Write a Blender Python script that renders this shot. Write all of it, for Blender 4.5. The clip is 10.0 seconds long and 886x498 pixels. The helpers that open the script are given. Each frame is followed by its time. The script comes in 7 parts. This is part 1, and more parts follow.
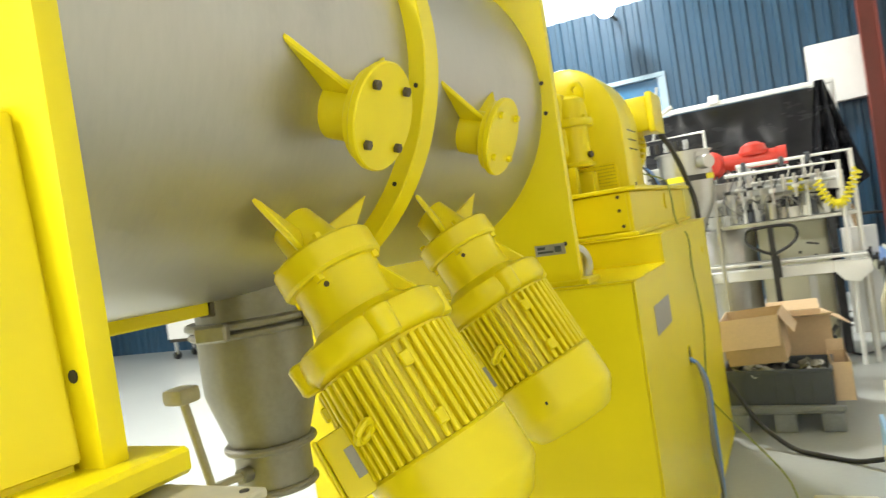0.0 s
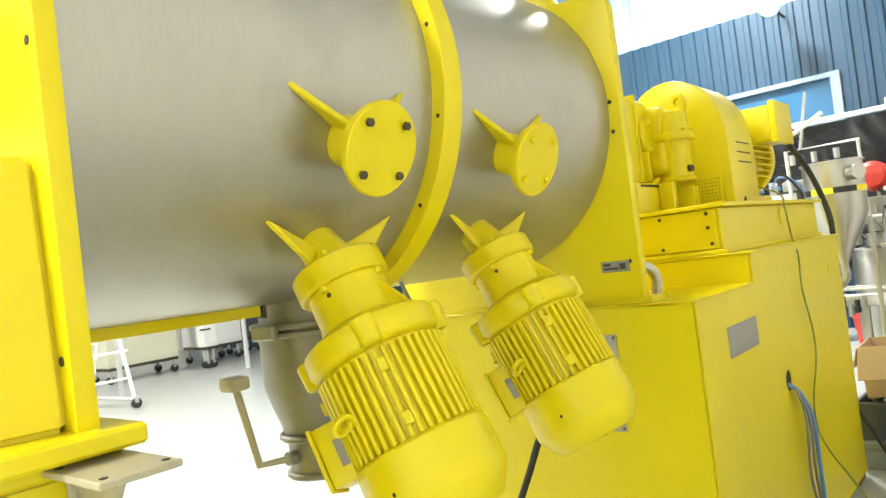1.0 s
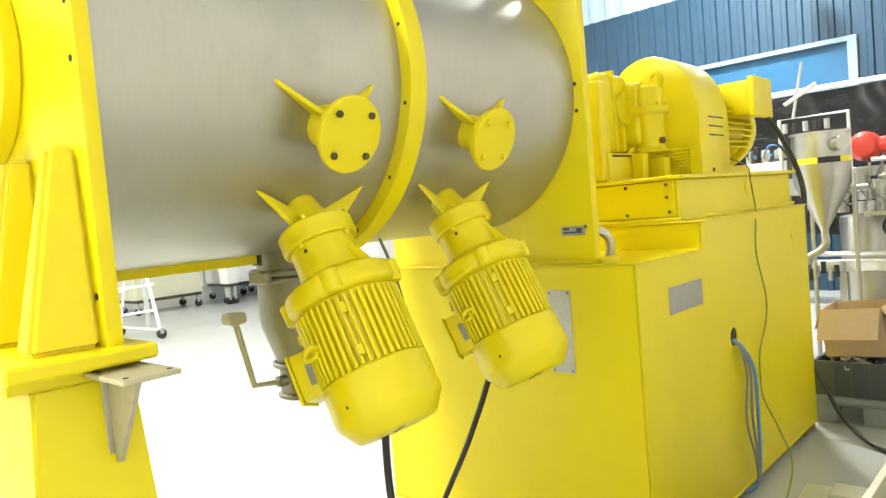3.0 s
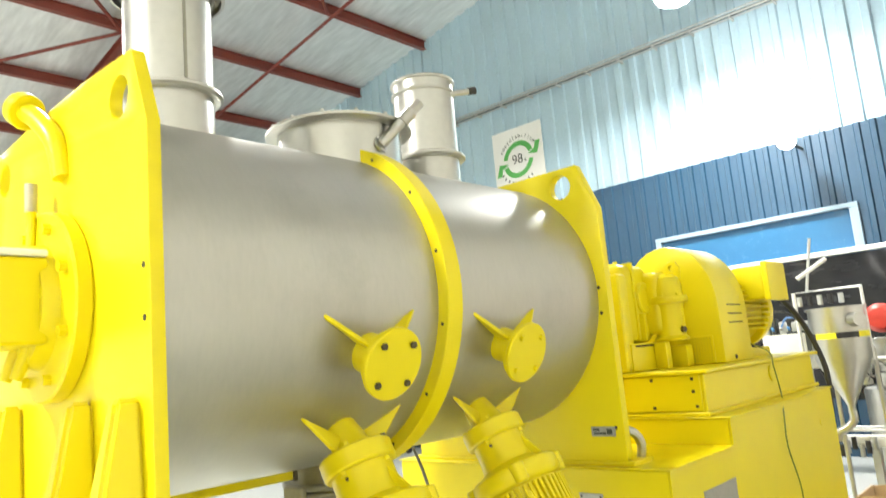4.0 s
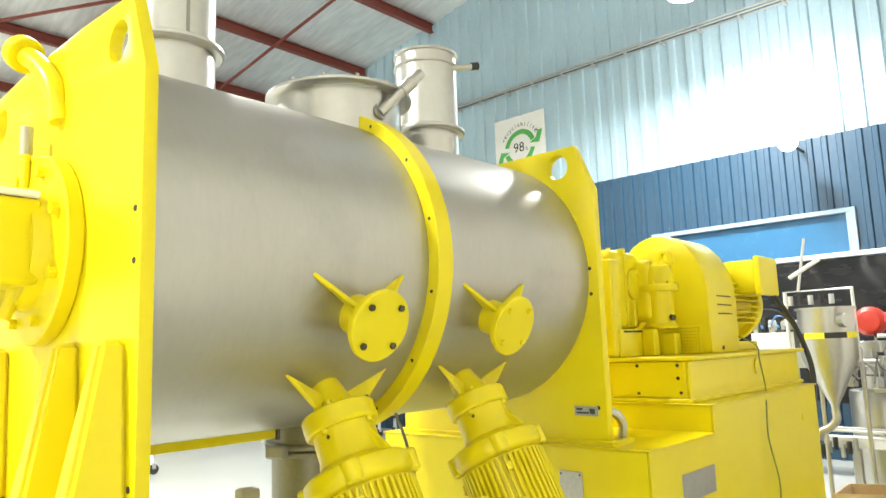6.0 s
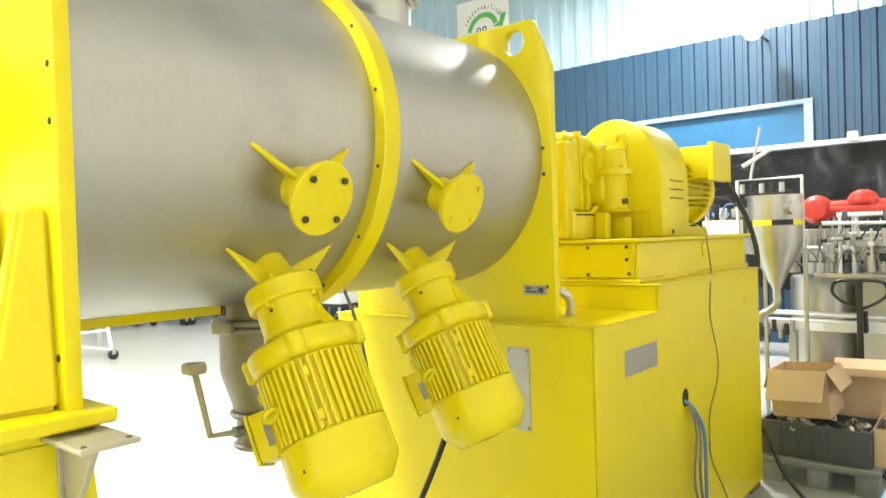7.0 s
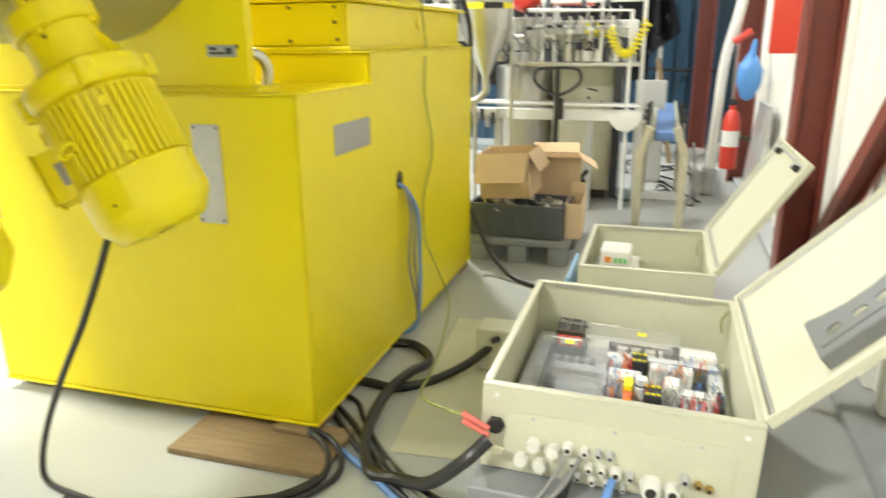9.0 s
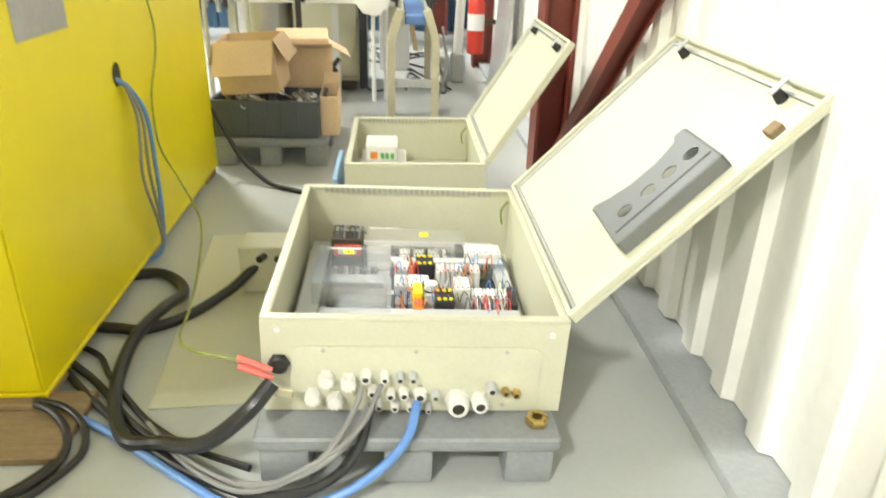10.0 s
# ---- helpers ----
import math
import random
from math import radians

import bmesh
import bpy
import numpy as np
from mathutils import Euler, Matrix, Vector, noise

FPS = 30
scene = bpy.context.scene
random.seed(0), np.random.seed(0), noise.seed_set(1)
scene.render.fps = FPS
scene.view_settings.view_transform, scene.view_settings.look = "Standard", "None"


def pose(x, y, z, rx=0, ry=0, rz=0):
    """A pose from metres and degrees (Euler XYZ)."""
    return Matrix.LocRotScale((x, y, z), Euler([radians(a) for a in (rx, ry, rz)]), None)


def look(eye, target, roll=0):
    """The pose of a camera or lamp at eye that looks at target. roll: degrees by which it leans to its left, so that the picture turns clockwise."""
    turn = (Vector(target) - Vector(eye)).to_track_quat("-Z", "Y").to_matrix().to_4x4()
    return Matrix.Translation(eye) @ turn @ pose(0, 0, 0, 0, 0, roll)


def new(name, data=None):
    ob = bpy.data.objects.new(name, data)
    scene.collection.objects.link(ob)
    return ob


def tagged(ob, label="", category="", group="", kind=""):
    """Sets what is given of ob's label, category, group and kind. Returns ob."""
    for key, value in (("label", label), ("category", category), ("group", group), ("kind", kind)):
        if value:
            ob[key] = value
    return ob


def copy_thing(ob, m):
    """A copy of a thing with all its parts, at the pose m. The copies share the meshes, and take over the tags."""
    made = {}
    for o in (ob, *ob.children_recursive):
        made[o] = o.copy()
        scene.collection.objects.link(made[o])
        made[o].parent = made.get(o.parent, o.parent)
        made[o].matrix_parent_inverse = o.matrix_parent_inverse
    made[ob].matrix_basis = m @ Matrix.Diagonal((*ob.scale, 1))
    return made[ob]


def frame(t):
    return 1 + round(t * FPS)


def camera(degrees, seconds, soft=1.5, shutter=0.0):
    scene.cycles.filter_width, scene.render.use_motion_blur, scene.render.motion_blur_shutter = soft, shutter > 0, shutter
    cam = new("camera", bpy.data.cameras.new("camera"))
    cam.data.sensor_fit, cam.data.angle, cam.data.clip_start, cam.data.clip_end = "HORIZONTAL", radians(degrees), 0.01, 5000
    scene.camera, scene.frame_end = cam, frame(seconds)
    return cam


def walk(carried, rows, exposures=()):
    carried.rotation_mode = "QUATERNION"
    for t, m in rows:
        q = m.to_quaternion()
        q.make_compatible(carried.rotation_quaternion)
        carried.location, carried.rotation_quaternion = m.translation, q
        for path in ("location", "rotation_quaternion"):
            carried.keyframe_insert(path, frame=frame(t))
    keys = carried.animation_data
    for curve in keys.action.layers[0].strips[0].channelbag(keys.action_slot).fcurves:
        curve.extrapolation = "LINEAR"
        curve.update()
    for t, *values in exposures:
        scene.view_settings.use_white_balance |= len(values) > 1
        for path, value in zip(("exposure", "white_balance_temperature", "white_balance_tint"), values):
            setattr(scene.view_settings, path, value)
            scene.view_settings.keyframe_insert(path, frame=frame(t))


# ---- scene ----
cam = camera(64.1, 10.0, 1.3, 0.35)
PATH = [
    (0, (0.177, -0.121, 1.534), (-0.719, 1.666, 1.506), -8.6),
    (0.5, (0.372, -0.087, 1.51), (-0.781, 1.547, 1.528), -9.6),
    (1, (0.573, -0.035, 1.515), (-0.715, 1.494, 1.563), -7.0),
    (1.5, (0.784, -0.038, 1.522), (-0.606, 1.4, 1.549), -4.2),
    (2, (0.914, -0.076, 1.516), (-0.483, 1.353, 1.441), -3.7),
    (2.2, (0.941, -0.087, 1.521), (-0.446, 1.349, 1.405), -4.0),
    (3.3, (0.965, -0.226, 1.595), (-0.367, 1.263, 1.517), -5.2),
    (3.5, (0.966, -0.239, 1.654), (-0.36, 1.258, 1.665), -4.8),
    (4, (0.983, -0.304, 1.782), (-0.346, 1.156, 2.097), -5.1),
    (4.5, (0.994, -0.326, 1.8), (-0.354, 1.102, 2.181), -4.3),
    (5, (1.0, -0.314, 1.795), (-0.35, 1.113, 2.174), -2.9),
    (5.2, (1.002, -0.312, 1.787), (-0.346, 1.118, 2.157), -2.5),
    (6.3, (0.988, -0.271, 1.706), (-0.328, 1.221, 1.909), -1.7),
    (6.5, (1.001, -0.249, 1.709), (-0.311, 1.255, 1.841), -1.1),
    (7, (0.989, -0.224, 1.666), (-0.279, 1.322, 1.639), -1.8),
    (7.5, (0.963, -0.204, 1.617), (-0.263, 1.368, 1.458), -2.3),
    (8, (0.921, -0.143, 1.59), (-0.125, 1.533, 1.28), -1.4),
    (8.5, (0.868, 0.006, 1.529), (-0.009, 1.757, 1.123), -0.8),
    (9, (0.825, 0.186, 1.467), (0.261, 2.019, 0.899), -0.5),
    (9.5, (0.76, 0.366, 1.426), (0.628, 2.251, 0.771), -0.6),
    (10, (0.713, 0.512, 1.376), (0.844, 2.325, 0.542), 1.5),
]
walk(cam, [(t, look(eye, target, roll)) for t, eye, target, roll in PATH], [(0.0, -0.14), (0.6, 0.02), (1.2, 0.04), (3.3, 0.07), (7.5, 0.07), (8.5, 0.04), (9.0, 0.04), (10.0, 0.22)])

# ---- light ----
world = bpy.data.worlds.new("world")
scene.world = world
world.use_nodes = True
wn = world.node_tree.nodes
sky = wn.new("ShaderNodeTexSky")
sky.sky_type, sky.sun_disc = 'NISHITA', False
sky.sun_elevation, sky.sun_rotation = radians(35), radians(120)
world.node_tree.links.new(sky.outputs[0], wn["Background"].inputs[0])
wn["Background"].inputs[1].default_value = 0.1

# third and fourth are unseen, set by the shadows; the last two are added fill
LAMPS = [(-2.52, 8.6, 6.45, 590), (-1.86, 10.15, 4.42, 105), (-2.6, -4.4, 6.9, 720), (-4.8, 2.6, 6.9, 600), (-9.5, 0.6, 6.9, 420), (-14.5, 1.5, 6.9, 420)]
for x, y, z, watts in LAMPS:
    data = bpy.data.lights.new("high_bay_light", 'AREA')
    data.shape, data.size, data.energy, data.color = 'DISK', 0.8, watts, (1.0, 0.99, 0.94)
    data.spread = radians(170)
    # the one above the office shines up the gable, the others down
    new("high_bay_light", data).matrix_world = pose(x, y, z + 0.09, 180) if z < 5 else pose(x, y, z - 0.22)


# ---- materials ----
def material(name, colour, rough=0.5, metal=0.0, vary=0.12, scale=6.0, bump=0.0, fine=60.0, spec=0.5, stretch=(1, 1, 1), coat=0.0, stain=0.0, islands=False, rough_vary=0.1):
    m = bpy.data.materials.new(name)
    m.use_nodes = True
    t = m.node_tree
    b = t.nodes["Principled BSDF"]
    L = t.links.new
    co = t.nodes.new("ShaderNodeTexCoord")
    mp = t.nodes.new("ShaderNodeMapping")
    mp.inputs["Scale"].default_value = stretch
    L(co.outputs["Object"], mp.inputs["Vector"])
    big = t.nodes.new("ShaderNodeTexNoise")
    big.inputs["Scale"].default_value, big.inputs["Detail"].default_value = scale, 5
    small = t.nodes.new("ShaderNodeTexNoise")
    small.inputs["Scale"].default_value, small.inputs["Detail"].default_value = fine, 3
    for n in (big, small):
        L(mp.outputs[0], n.inputs["Vector"])
    add = t.nodes.new("ShaderNodeMath")
    add.operation = 'MULTIPLY_ADD'
    add.inputs[1].default_value = 0.5
    L(small.outputs[0], add.inputs[0])
    half = t.nodes.new("ShaderNodeMath")
    half.operation = 'MULTIPLY'
    half.inputs[1].default_value = 0.5
    L(big.outputs[0], half.inputs[0])
    L(half.outputs[0], add.inputs[2])
    ramp = t.nodes.new("ShaderNodeValToRGB")
    lo = [max(0, c * (1 - vary)) for c in colour]
    hi = [min(1, c * (1 + vary)) for c in colour]
    ramp.color_ramp.elements[0].position, ramp.color_ramp.elements[1].position = 0.3, 0.7
    ramp.color_ramp.elements[0].color, ramp.color_ramp.elements[1].color = (*lo, 1), (*hi, 1)
    L(add.outputs[0], ramp.inputs[0])
    out = ramp.outputs[0]
    if stain:
        sn = t.nodes.new("ShaderNodeTexNoise")
        sn.inputs["Scale"].default_value, sn.inputs["Detail"].default_value, sn.inputs["Roughness"].default_value = scale * 0.6, 8, 0.7
        L(co.outputs["Object"], sn.inputs["Vector"])
        r2 = t.nodes.new("ShaderNodeValToRGB")
        r2.color_ramp.elements[0].position, r2.color_ramp.elements[1].position = 0.56, 0.72
        r2.color_ramp.elements[0].color, r2.color_ramp.elements[1].color = (0, 0, 0, 1), (stain, stain, stain, 1)
        L(sn.outputs[0], r2.inputs[0])
        mx = t.nodes.new("ShaderNodeMix")
        mx.data_type = 'RGBA'
        mx.inputs["B"].default_value = (*[c * 0.5 for c in colour], 1)
        L(r2.outputs[0], mx.inputs["Factor"])
        L(out, mx.inputs["A"])
        out = mx.outputs["Result"]
    if islands:
        oi = t.nodes.new("ShaderNodeObjectInfo")
        hs = t.nodes.new("ShaderNodeHueSaturation")
        mr = t.nodes.new("ShaderNodeMapRange")
        mr.inputs["To Min"].default_value, mr.inputs["To Max"].default_value = 0.85, 1.15
        L(oi.outputs["Random"], mr.inputs["Value"])
        L(mr.outputs[0], hs.inputs["Value"])
        L(out, hs.inputs["Color"])
        out = hs.outputs[0]
    L(out, b.inputs["Base Color"])
    rr = t.nodes.new("ShaderNodeMapRange")
    rr.inputs["From Min"].default_value, rr.inputs["From Max"].default_value = 0.3, 0.7
    rr.inputs["To Min"].default_value, rr.inputs["To Max"].default_value = max(0.02, rough - rough_vary), min(1, rough + rough_vary)
    L(add.outputs[0], rr.inputs["Value"])
    L(rr.outputs[0], b.inputs["Roughness"])
    b.inputs["Metallic"].default_value = metal
    b.inputs["Specular IOR Level"].default_value = spec
    b.inputs["Coat Weight"].default_value = coat
    b.inputs["Coat Roughness"].default_value = 0.12
    if bump:
        bp = t.nodes.new("ShaderNodeBump")
        bp.inputs["Strength"].default_value, bp.inputs["Distance"].default_value = bump, 0.002
        L(add.outputs[0], bp.inputs["Height"])
        L(bp.outputs[0], b.inputs["Normal"])
    return m


YELLOW = material("yellow_paint", (0.78, 0.65, 0.005), 0.33, vary=0.03, scale=1.5, bump=0.01, fine=9, coat=0.06, spec=0.36, rough_vary=0.02)
STEEL = material("brushed_stainless", (0.485, 0.478, 0.44), 0.43, 0.88, vary=0.06, scale=2.6, fine=24, stretch=(1, 3.2, 1), stain=0.22, rough_vary=0.07)
STEEL_BRIGHT = material("polished_stainless", (0.52, 0.515, 0.48), 0.33, 0.92, vary=0.06, scale=2, fine=30, rough_vary=0.02)
CAST = material("grey_cast_metal", (0.30, 0.29, 0.24), 0.5, 0.6, vary=0.15, scale=8, bump=0.2)
BEIGE = material("pebble_grey_enamel", (0.575, 0.57, 0.43), 0.38, vary=0.05, scale=5, bump=0.1, fine=90, stain=0.12)
BRACKET = material("worn_beige_steel", (0.46, 0.43, 0.30), 0.45, 0.2, vary=0.15, scale=7, stain=0.4)
FLOOR = material("painted_concrete", (0.47, 0.49, 0.465), 0.24, vary=0.035, scale=0.5, fine=40, bump=0.03, rough_vary=0.02)
STRIP = material("grey_floor_edge", (0.40, 0.42, 0.42), 0.5, vary=0.12, scale=3, stain=0.25)
WALL_LIGHT = material("pale_blue_cladding", (0.40, 0.55, 0.64), 0.42, vary=0.07, scale=1.2, fine=20)
WALL_DARK = material("dark_blue_cladding", (0.018, 0.062, 0.115), 0.38, vary=0.12, scale=1.5, fine=20)
WALL_WHITE = material("off_white_cladding", (0.82, 0.81, 0.75), 0.45, vary=0.05, scale=1.4, fine=20, stain=0.08)
FOIL = material("foil_insulation", (0.74, 0.755, 0.76), 0.36, 0.4, vary=0.22, scale=0.9, bump=0.35, fine=5, stretch=(0.35, 2.2, 1), stain=0.15)
RED_STEEL = material("red_oxide_steel", (0.20, 0.042, 0.028), 0.45, vary=0.16, scale=4, bump=0.1)
BLACK = material("black_rubber", (0.022, 0.022, 0.022), 0.42, vary=0.2, scale=9)
BLACK_FILM = material("black_plastic_film", (0.025, 0.026, 0.03), 0.24, vary=0.25, scale=2.2, bump=1.0, fine=7, stretch=(0.5, 1, 1.6))
GREY_CABLE = material("grey_cable_sheath", (0.24, 0.24, 0.23), 0.45, vary=0.1)
BLUE_CABLE = material("blue_cable_sheath", (0.13, 0.28, 0.62), 0.4, vary=0.1)
GREEN_CABLE = material("green_yellow_wire", (0.20, 0.24, 0.03), 0.45, vary=0.3, scale=30)
RED_PLASTIC = material("red_plastic", (0.62, 0.05, 0.03), 0.35, vary=0.08)
CLIP_RED = material("red_vinyl", (0.68, 0.16, 0.13), 0.4, vary=0.08)
WOOD = material("weathered_timber", (0.27, 0.19, 0.10), 0.7, vary=0.3, scale=5, fine=40, stretch=(1, 8, 1), bump=0.3)
CARD = material("brown_cardboard", (0.64, 0.47, 0.285), 0.75, vary=0.08, scale=6, fine=60, stain=0.1)
CRATE = material("dark_grey_plastic", (0.075, 0.085, 0.10), 0.45, vary=0.12)
PALLET = material("grey_recycled_plastic", (0.26, 0.275, 0.28), 0.55, vary=0.14, scale=7, stain=0.25, bump=0.15)
WHITE = material("white_paint", (0.78, 0.78, 0.75), 0.4, vary=0.04)
WHITE_PLASTIC = material("white_plastic", (0.76, 0.75, 0.70), 0.35, vary=0.04)
POCKET = material("mid_grey_plastic", (0.18, 0.185, 0.18), 0.4, vary=0.06)
LIGHT_GREY = material("light_grey_plastic", (0.50, 0.51, 0.50), 0.4, vary=0.06)
GALV = material("galvanised_plate", (0.46, 0.47, 0.46), 0.42, 0.55, vary=0.14, scale=6)
BRASS = material("brass", (0.55, 0.40, 0.14), 0.3, 0.9, vary=0.12)
ALU = material("aluminium_plate", (0.42, 0.42, 0.40), 0.38, 0.75, vary=0.16, scale=9)
DARK = material("dark_bolt_steel", (0.10, 0.085, 0.06), 0.45, 0.6, vary=0.2)
# near-black: shade inside holes and slots as plain colour, also on small screws
SLOT = material("dark_recess", (0.03, 0.028, 0.02), 0.7)
BLUE = material("blue_plastic", (0.10, 0.30, 0.68), 0.4, vary=0.06)
PALE_BLUE = material("pale_blue_panel", (0.30, 0.50, 0.74), 0.45, vary=0.06)
BLUE_BELT = material("blue_belt", (0.12, 0.22, 0.45), 0.5, vary=0.08)
GREEN = material("green_print", (0.10, 0.42, 0.10), 0.5, vary=0.05)
INK = material("dark_print", (0.05, 0.06, 0.05), 0.6)
YELLOW_LABEL = material("yellow_label", (0.85, 0.75, 0.02), 0.5)
ORANGE = material("orange_plastic", (0.75, 0.25, 0.03), 0.4)
WINDOW_BLUE = material("blue_window_panel", (0.035, 0.15, 0.30), 0.2, vary=0.06)
FRAME_BLUE = material("blue_grey_window_frame", (0.30, 0.41, 0.50), 0.4, vary=0.06)


def clear_plastic(name, tint, rough):
    m = bpy.data.materials.new(name)
    m.use_nodes = True
    t = m.node_tree
    for n in list(t.nodes):
        t.nodes.remove(n)
    out = t.nodes.new("ShaderNodeOutputMaterial")
    tr = t.nodes.new("ShaderNodeBsdfTransparent")
    tr.inputs[0].default_value = (*tint, 1)
    gl = t.nodes.new("ShaderNodeBsdfGlossy")
    gl.inputs["Roughness"].default_value = rough
    mx = t.nodes.new("ShaderNodeMixShader")
    mx.inputs[0].default_value = 0.12
    t.links.new(tr.outputs[0], mx.inputs[1])
    t.links.new(gl.outputs[0], mx.inputs[2])
    df = t.nodes.new("ShaderNodeBsdfDiffuse")
    df.inputs[0].default_value = (0.8, 0.8, 0.78, 1)
    haze = t.nodes.new("ShaderNodeMixShader")
    haze.inputs[0].default_value = 0.07
    t.links.new(mx.outputs[0], haze.inputs[1])
    t.links.new(df.outputs[0], haze.inputs[2])
    t.links.new(haze.outputs[0], out.inputs[0])
    return m


CLEAR = clear_plastic("clear_plastic_cover", (0.985, 0.985, 0.98), 0.08)


def glow(name, colour, strength):
    m = bpy.data.materials.new(name)
    m.use_nodes = True
    b = m.node_tree.nodes["Principled BSDF"]
    b.inputs["Emission Color"].default_value = (*colour, 1)
    b.inputs["Emission Strength"].default_value = strength
    return m


LAMP_GLASS = glow("lamp_lens", (1, 0.99, 0.95), 30)


# ---- mesh helpers ----
def part(name, bm, mat, parent=None, label="", smooth=True):
    me = bpy.data.meshes.new(name)
    bm.normal_update()
    bm.to_mesh(me)
    bm.free()
    me.materials.append(mat)
    if smooth:
        me.shade_smooth()
        me.set_sharp_from_angle(angle=radians(35))
    ob = new(name, me)
    if parent is not None:
        ob.parent = parent
    if label:
        ob["label"] = label
    return ob


def twin(ob, m, parent=None):
    """Another piece on the same mesh."""
    o = new(ob.name.split(".")[0], ob.data)
    o.parent = parent if parent is not None else ob.parent
    o.matrix_local = m
    return o


def thing(name, label, category, at=(0, 0, 0), group="", rz=0.0):
    e = new(name)
    e.empty_display_size = 0.1
    e.matrix_world = pose(*at, 0, 0, rz)
    return tagged(e, label, category, group)


def block(bm, lo, hi, bevel=0.0, seg=1, m=None):
    r = bmesh.ops.create_cube(bm, size=1.0)
    vs = r["verts"]
    c = [(a + b) / 2 for a, b in zip(lo, hi)]
    d = [abs(b - a) for a, b in zip(lo, hi)]
    for v in vs:
        v.co = Vector((c[0] + v.co.x * d[0], c[1] + v.co.y * d[1], c[2] + v.co.z * d[2]))
    if bevel:
        es = list({e for v in vs for e in v.link_edges})
        r2 = bmesh.ops.bevel(bm, geom=es, offset=bevel, segments=seg, affect='EDGES', profile=0.6)
        vs = list({v for f in r2["faces"] for v in f.verts} | {v for v in vs if v.is_valid})
    if m is not None:
        bmesh.ops.transform(bm, matrix=m, verts=vs)
    return vs


def boxed(lo, hi, bevel=0.003, seg=1, m=None):
    bm = bmesh.new()
    block(bm, lo, hi, bevel, seg, m)
    return bm


def axis_matrix(p, d, up=(0, 0, 1)):
    """A pose at p whose z points along d."""
    z = Vector(d).normalized()
    u = Vector(up)
    if abs(z.dot(u)) > 0.98:
        u = Vector((0, 1, 0))
    x = u.cross(z).normalized()
    y = z.cross(x)
    m = Matrix((x, y, z)).transposed().to_4x4()
    m.translation = Vector(p)
    return m


def lathe(bm, profile, m=None, seg=48, start=0.0, sweep=360.0):
    """Turns (radius, height) pairs round z; open profiles that start and end on the axis are closed."""
    full = abs(sweep - 360) < 1e-6
    n = seg if full else seg + 1
    rings = []
    made = []
    for r, h in profile:
        if r < 1e-6:
            v = [bm.verts.new((0, 0, h))]
        else:
            v = [bm.verts.new((r * math.cos(radians(start + sweep * i / seg)), r * math.sin(radians(start + sweep * i / seg)), h)) for i in range(n)]
        rings.append(v)
        made += v
    for a, b in zip(rings, rings[1:]):
        for i in range(seg):
            j = (i + 1) % n
            if len(a) == 1 and len(b) == 1:
                continue
            if len(a) == 1:
                bm.faces.new((a[0], b[j], b[i]))
            elif len(b) == 1:
                bm.faces.new((a[i], a[j], b[0]))
            else:
                bm.faces.new((a[i], a[j], b[j], b[i]))
    if m is not None:
        bmesh.ops.transform(bm, matrix=m, verts=made)
    return made


def rod(bm, p, q, r, r2=None, seg=20, ch=0.0):
    d = Vector(q) - Vector(p)
    h = d.length
    r2 = r if r2 is None else r2
    prof = [(0, 0), (r - ch, 0), (r, ch), (r2, h - ch), (r2 - ch, h), (0, h)] if ch else [(0, 0), (r, 0), (r2, h), (0, h)]
    return lathe(bm, prof, axis_matrix(p, d), seg)


def rodded(p, q, r, r2=None, seg=20, ch=0.0):
    bm = bmesh.new()
    rod(bm, p, q, r, r2, seg, ch)
    return bm


def prism(bm, outline, lo, hi, plane="xz", holes=()):
    """A plate of that outline, from lo to hi across its plane; round holes (a, b, r) go through it."""
    def at(a, b, c):
        return {"xz": (a, c, b), "yz": (c, a, b), "xy": (a, b, c)}[plane]
    edges = []
    loops = [outline] + [[(a + r * math.cos(2 * math.pi * i / 24), b + r * math.sin(2 * math.pi * i / 24)) for i in range(24)] for a, b, r in holes]
    front = []
    for lp in loops:
        vs = [bm.verts.new(at(a, b, lo)) for a, b in lp]
        front += vs
        edges += [bm.edges.new((vs[i], vs[(i + 1) % len(vs)])) for i in range(len(vs))]
    faces = [g for g in bmesh.ops.triangle_fill(bm, use_beauty=True, use_dissolve=True, edges=edges)["geom"] if isinstance(g, bmesh.types.BMFace)]
    ex = bmesh.ops.extrude_face_region(bm, geom=faces)
    vs = [g for g in ex["geom"] if isinstance(g, bmesh.types.BMVert)]
    bmesh.ops.translate(bm, verts=vs, vec=Vector(at(0, 0, hi - lo)))
    bmesh.ops.recalc_face_normals(bm, faces=bm.faces)
    return front + vs


def prismed(outline, lo, hi, plane="xz", holes=(), bevel=0.0):
    bm = bmesh.new()
    prism(bm, outline, lo, hi, plane, holes)
    if bevel:
        es = [e for e in bm.edges if len(e.link_faces) == 2 and e.calc_face_angle(0) > 0.6]
        bmesh.ops.bevel(bm, geom=es, offset=bevel, segments=2, affect='EDGES', profile=0.6)
    return bm


def smooth_path(points, steps=8):
    P = [Vector(p) for p in points]
    P = [2 * P[0] - P[1]] + P + [2 * P[-1] - P[-2]]
    out = []
    for a, b, c, d in zip(P, P[1:], P[2:], P[3:]):
        for i in range(steps):
            t = i / steps
            out.append(0.5 * ((2 * b) + (c - a) * t + (2 * a - 5 * b + 4 * c - d) * t * t + (3 * b - a - 3 * c + d) * t ** 3))
    out.append(P[-2])
    return out


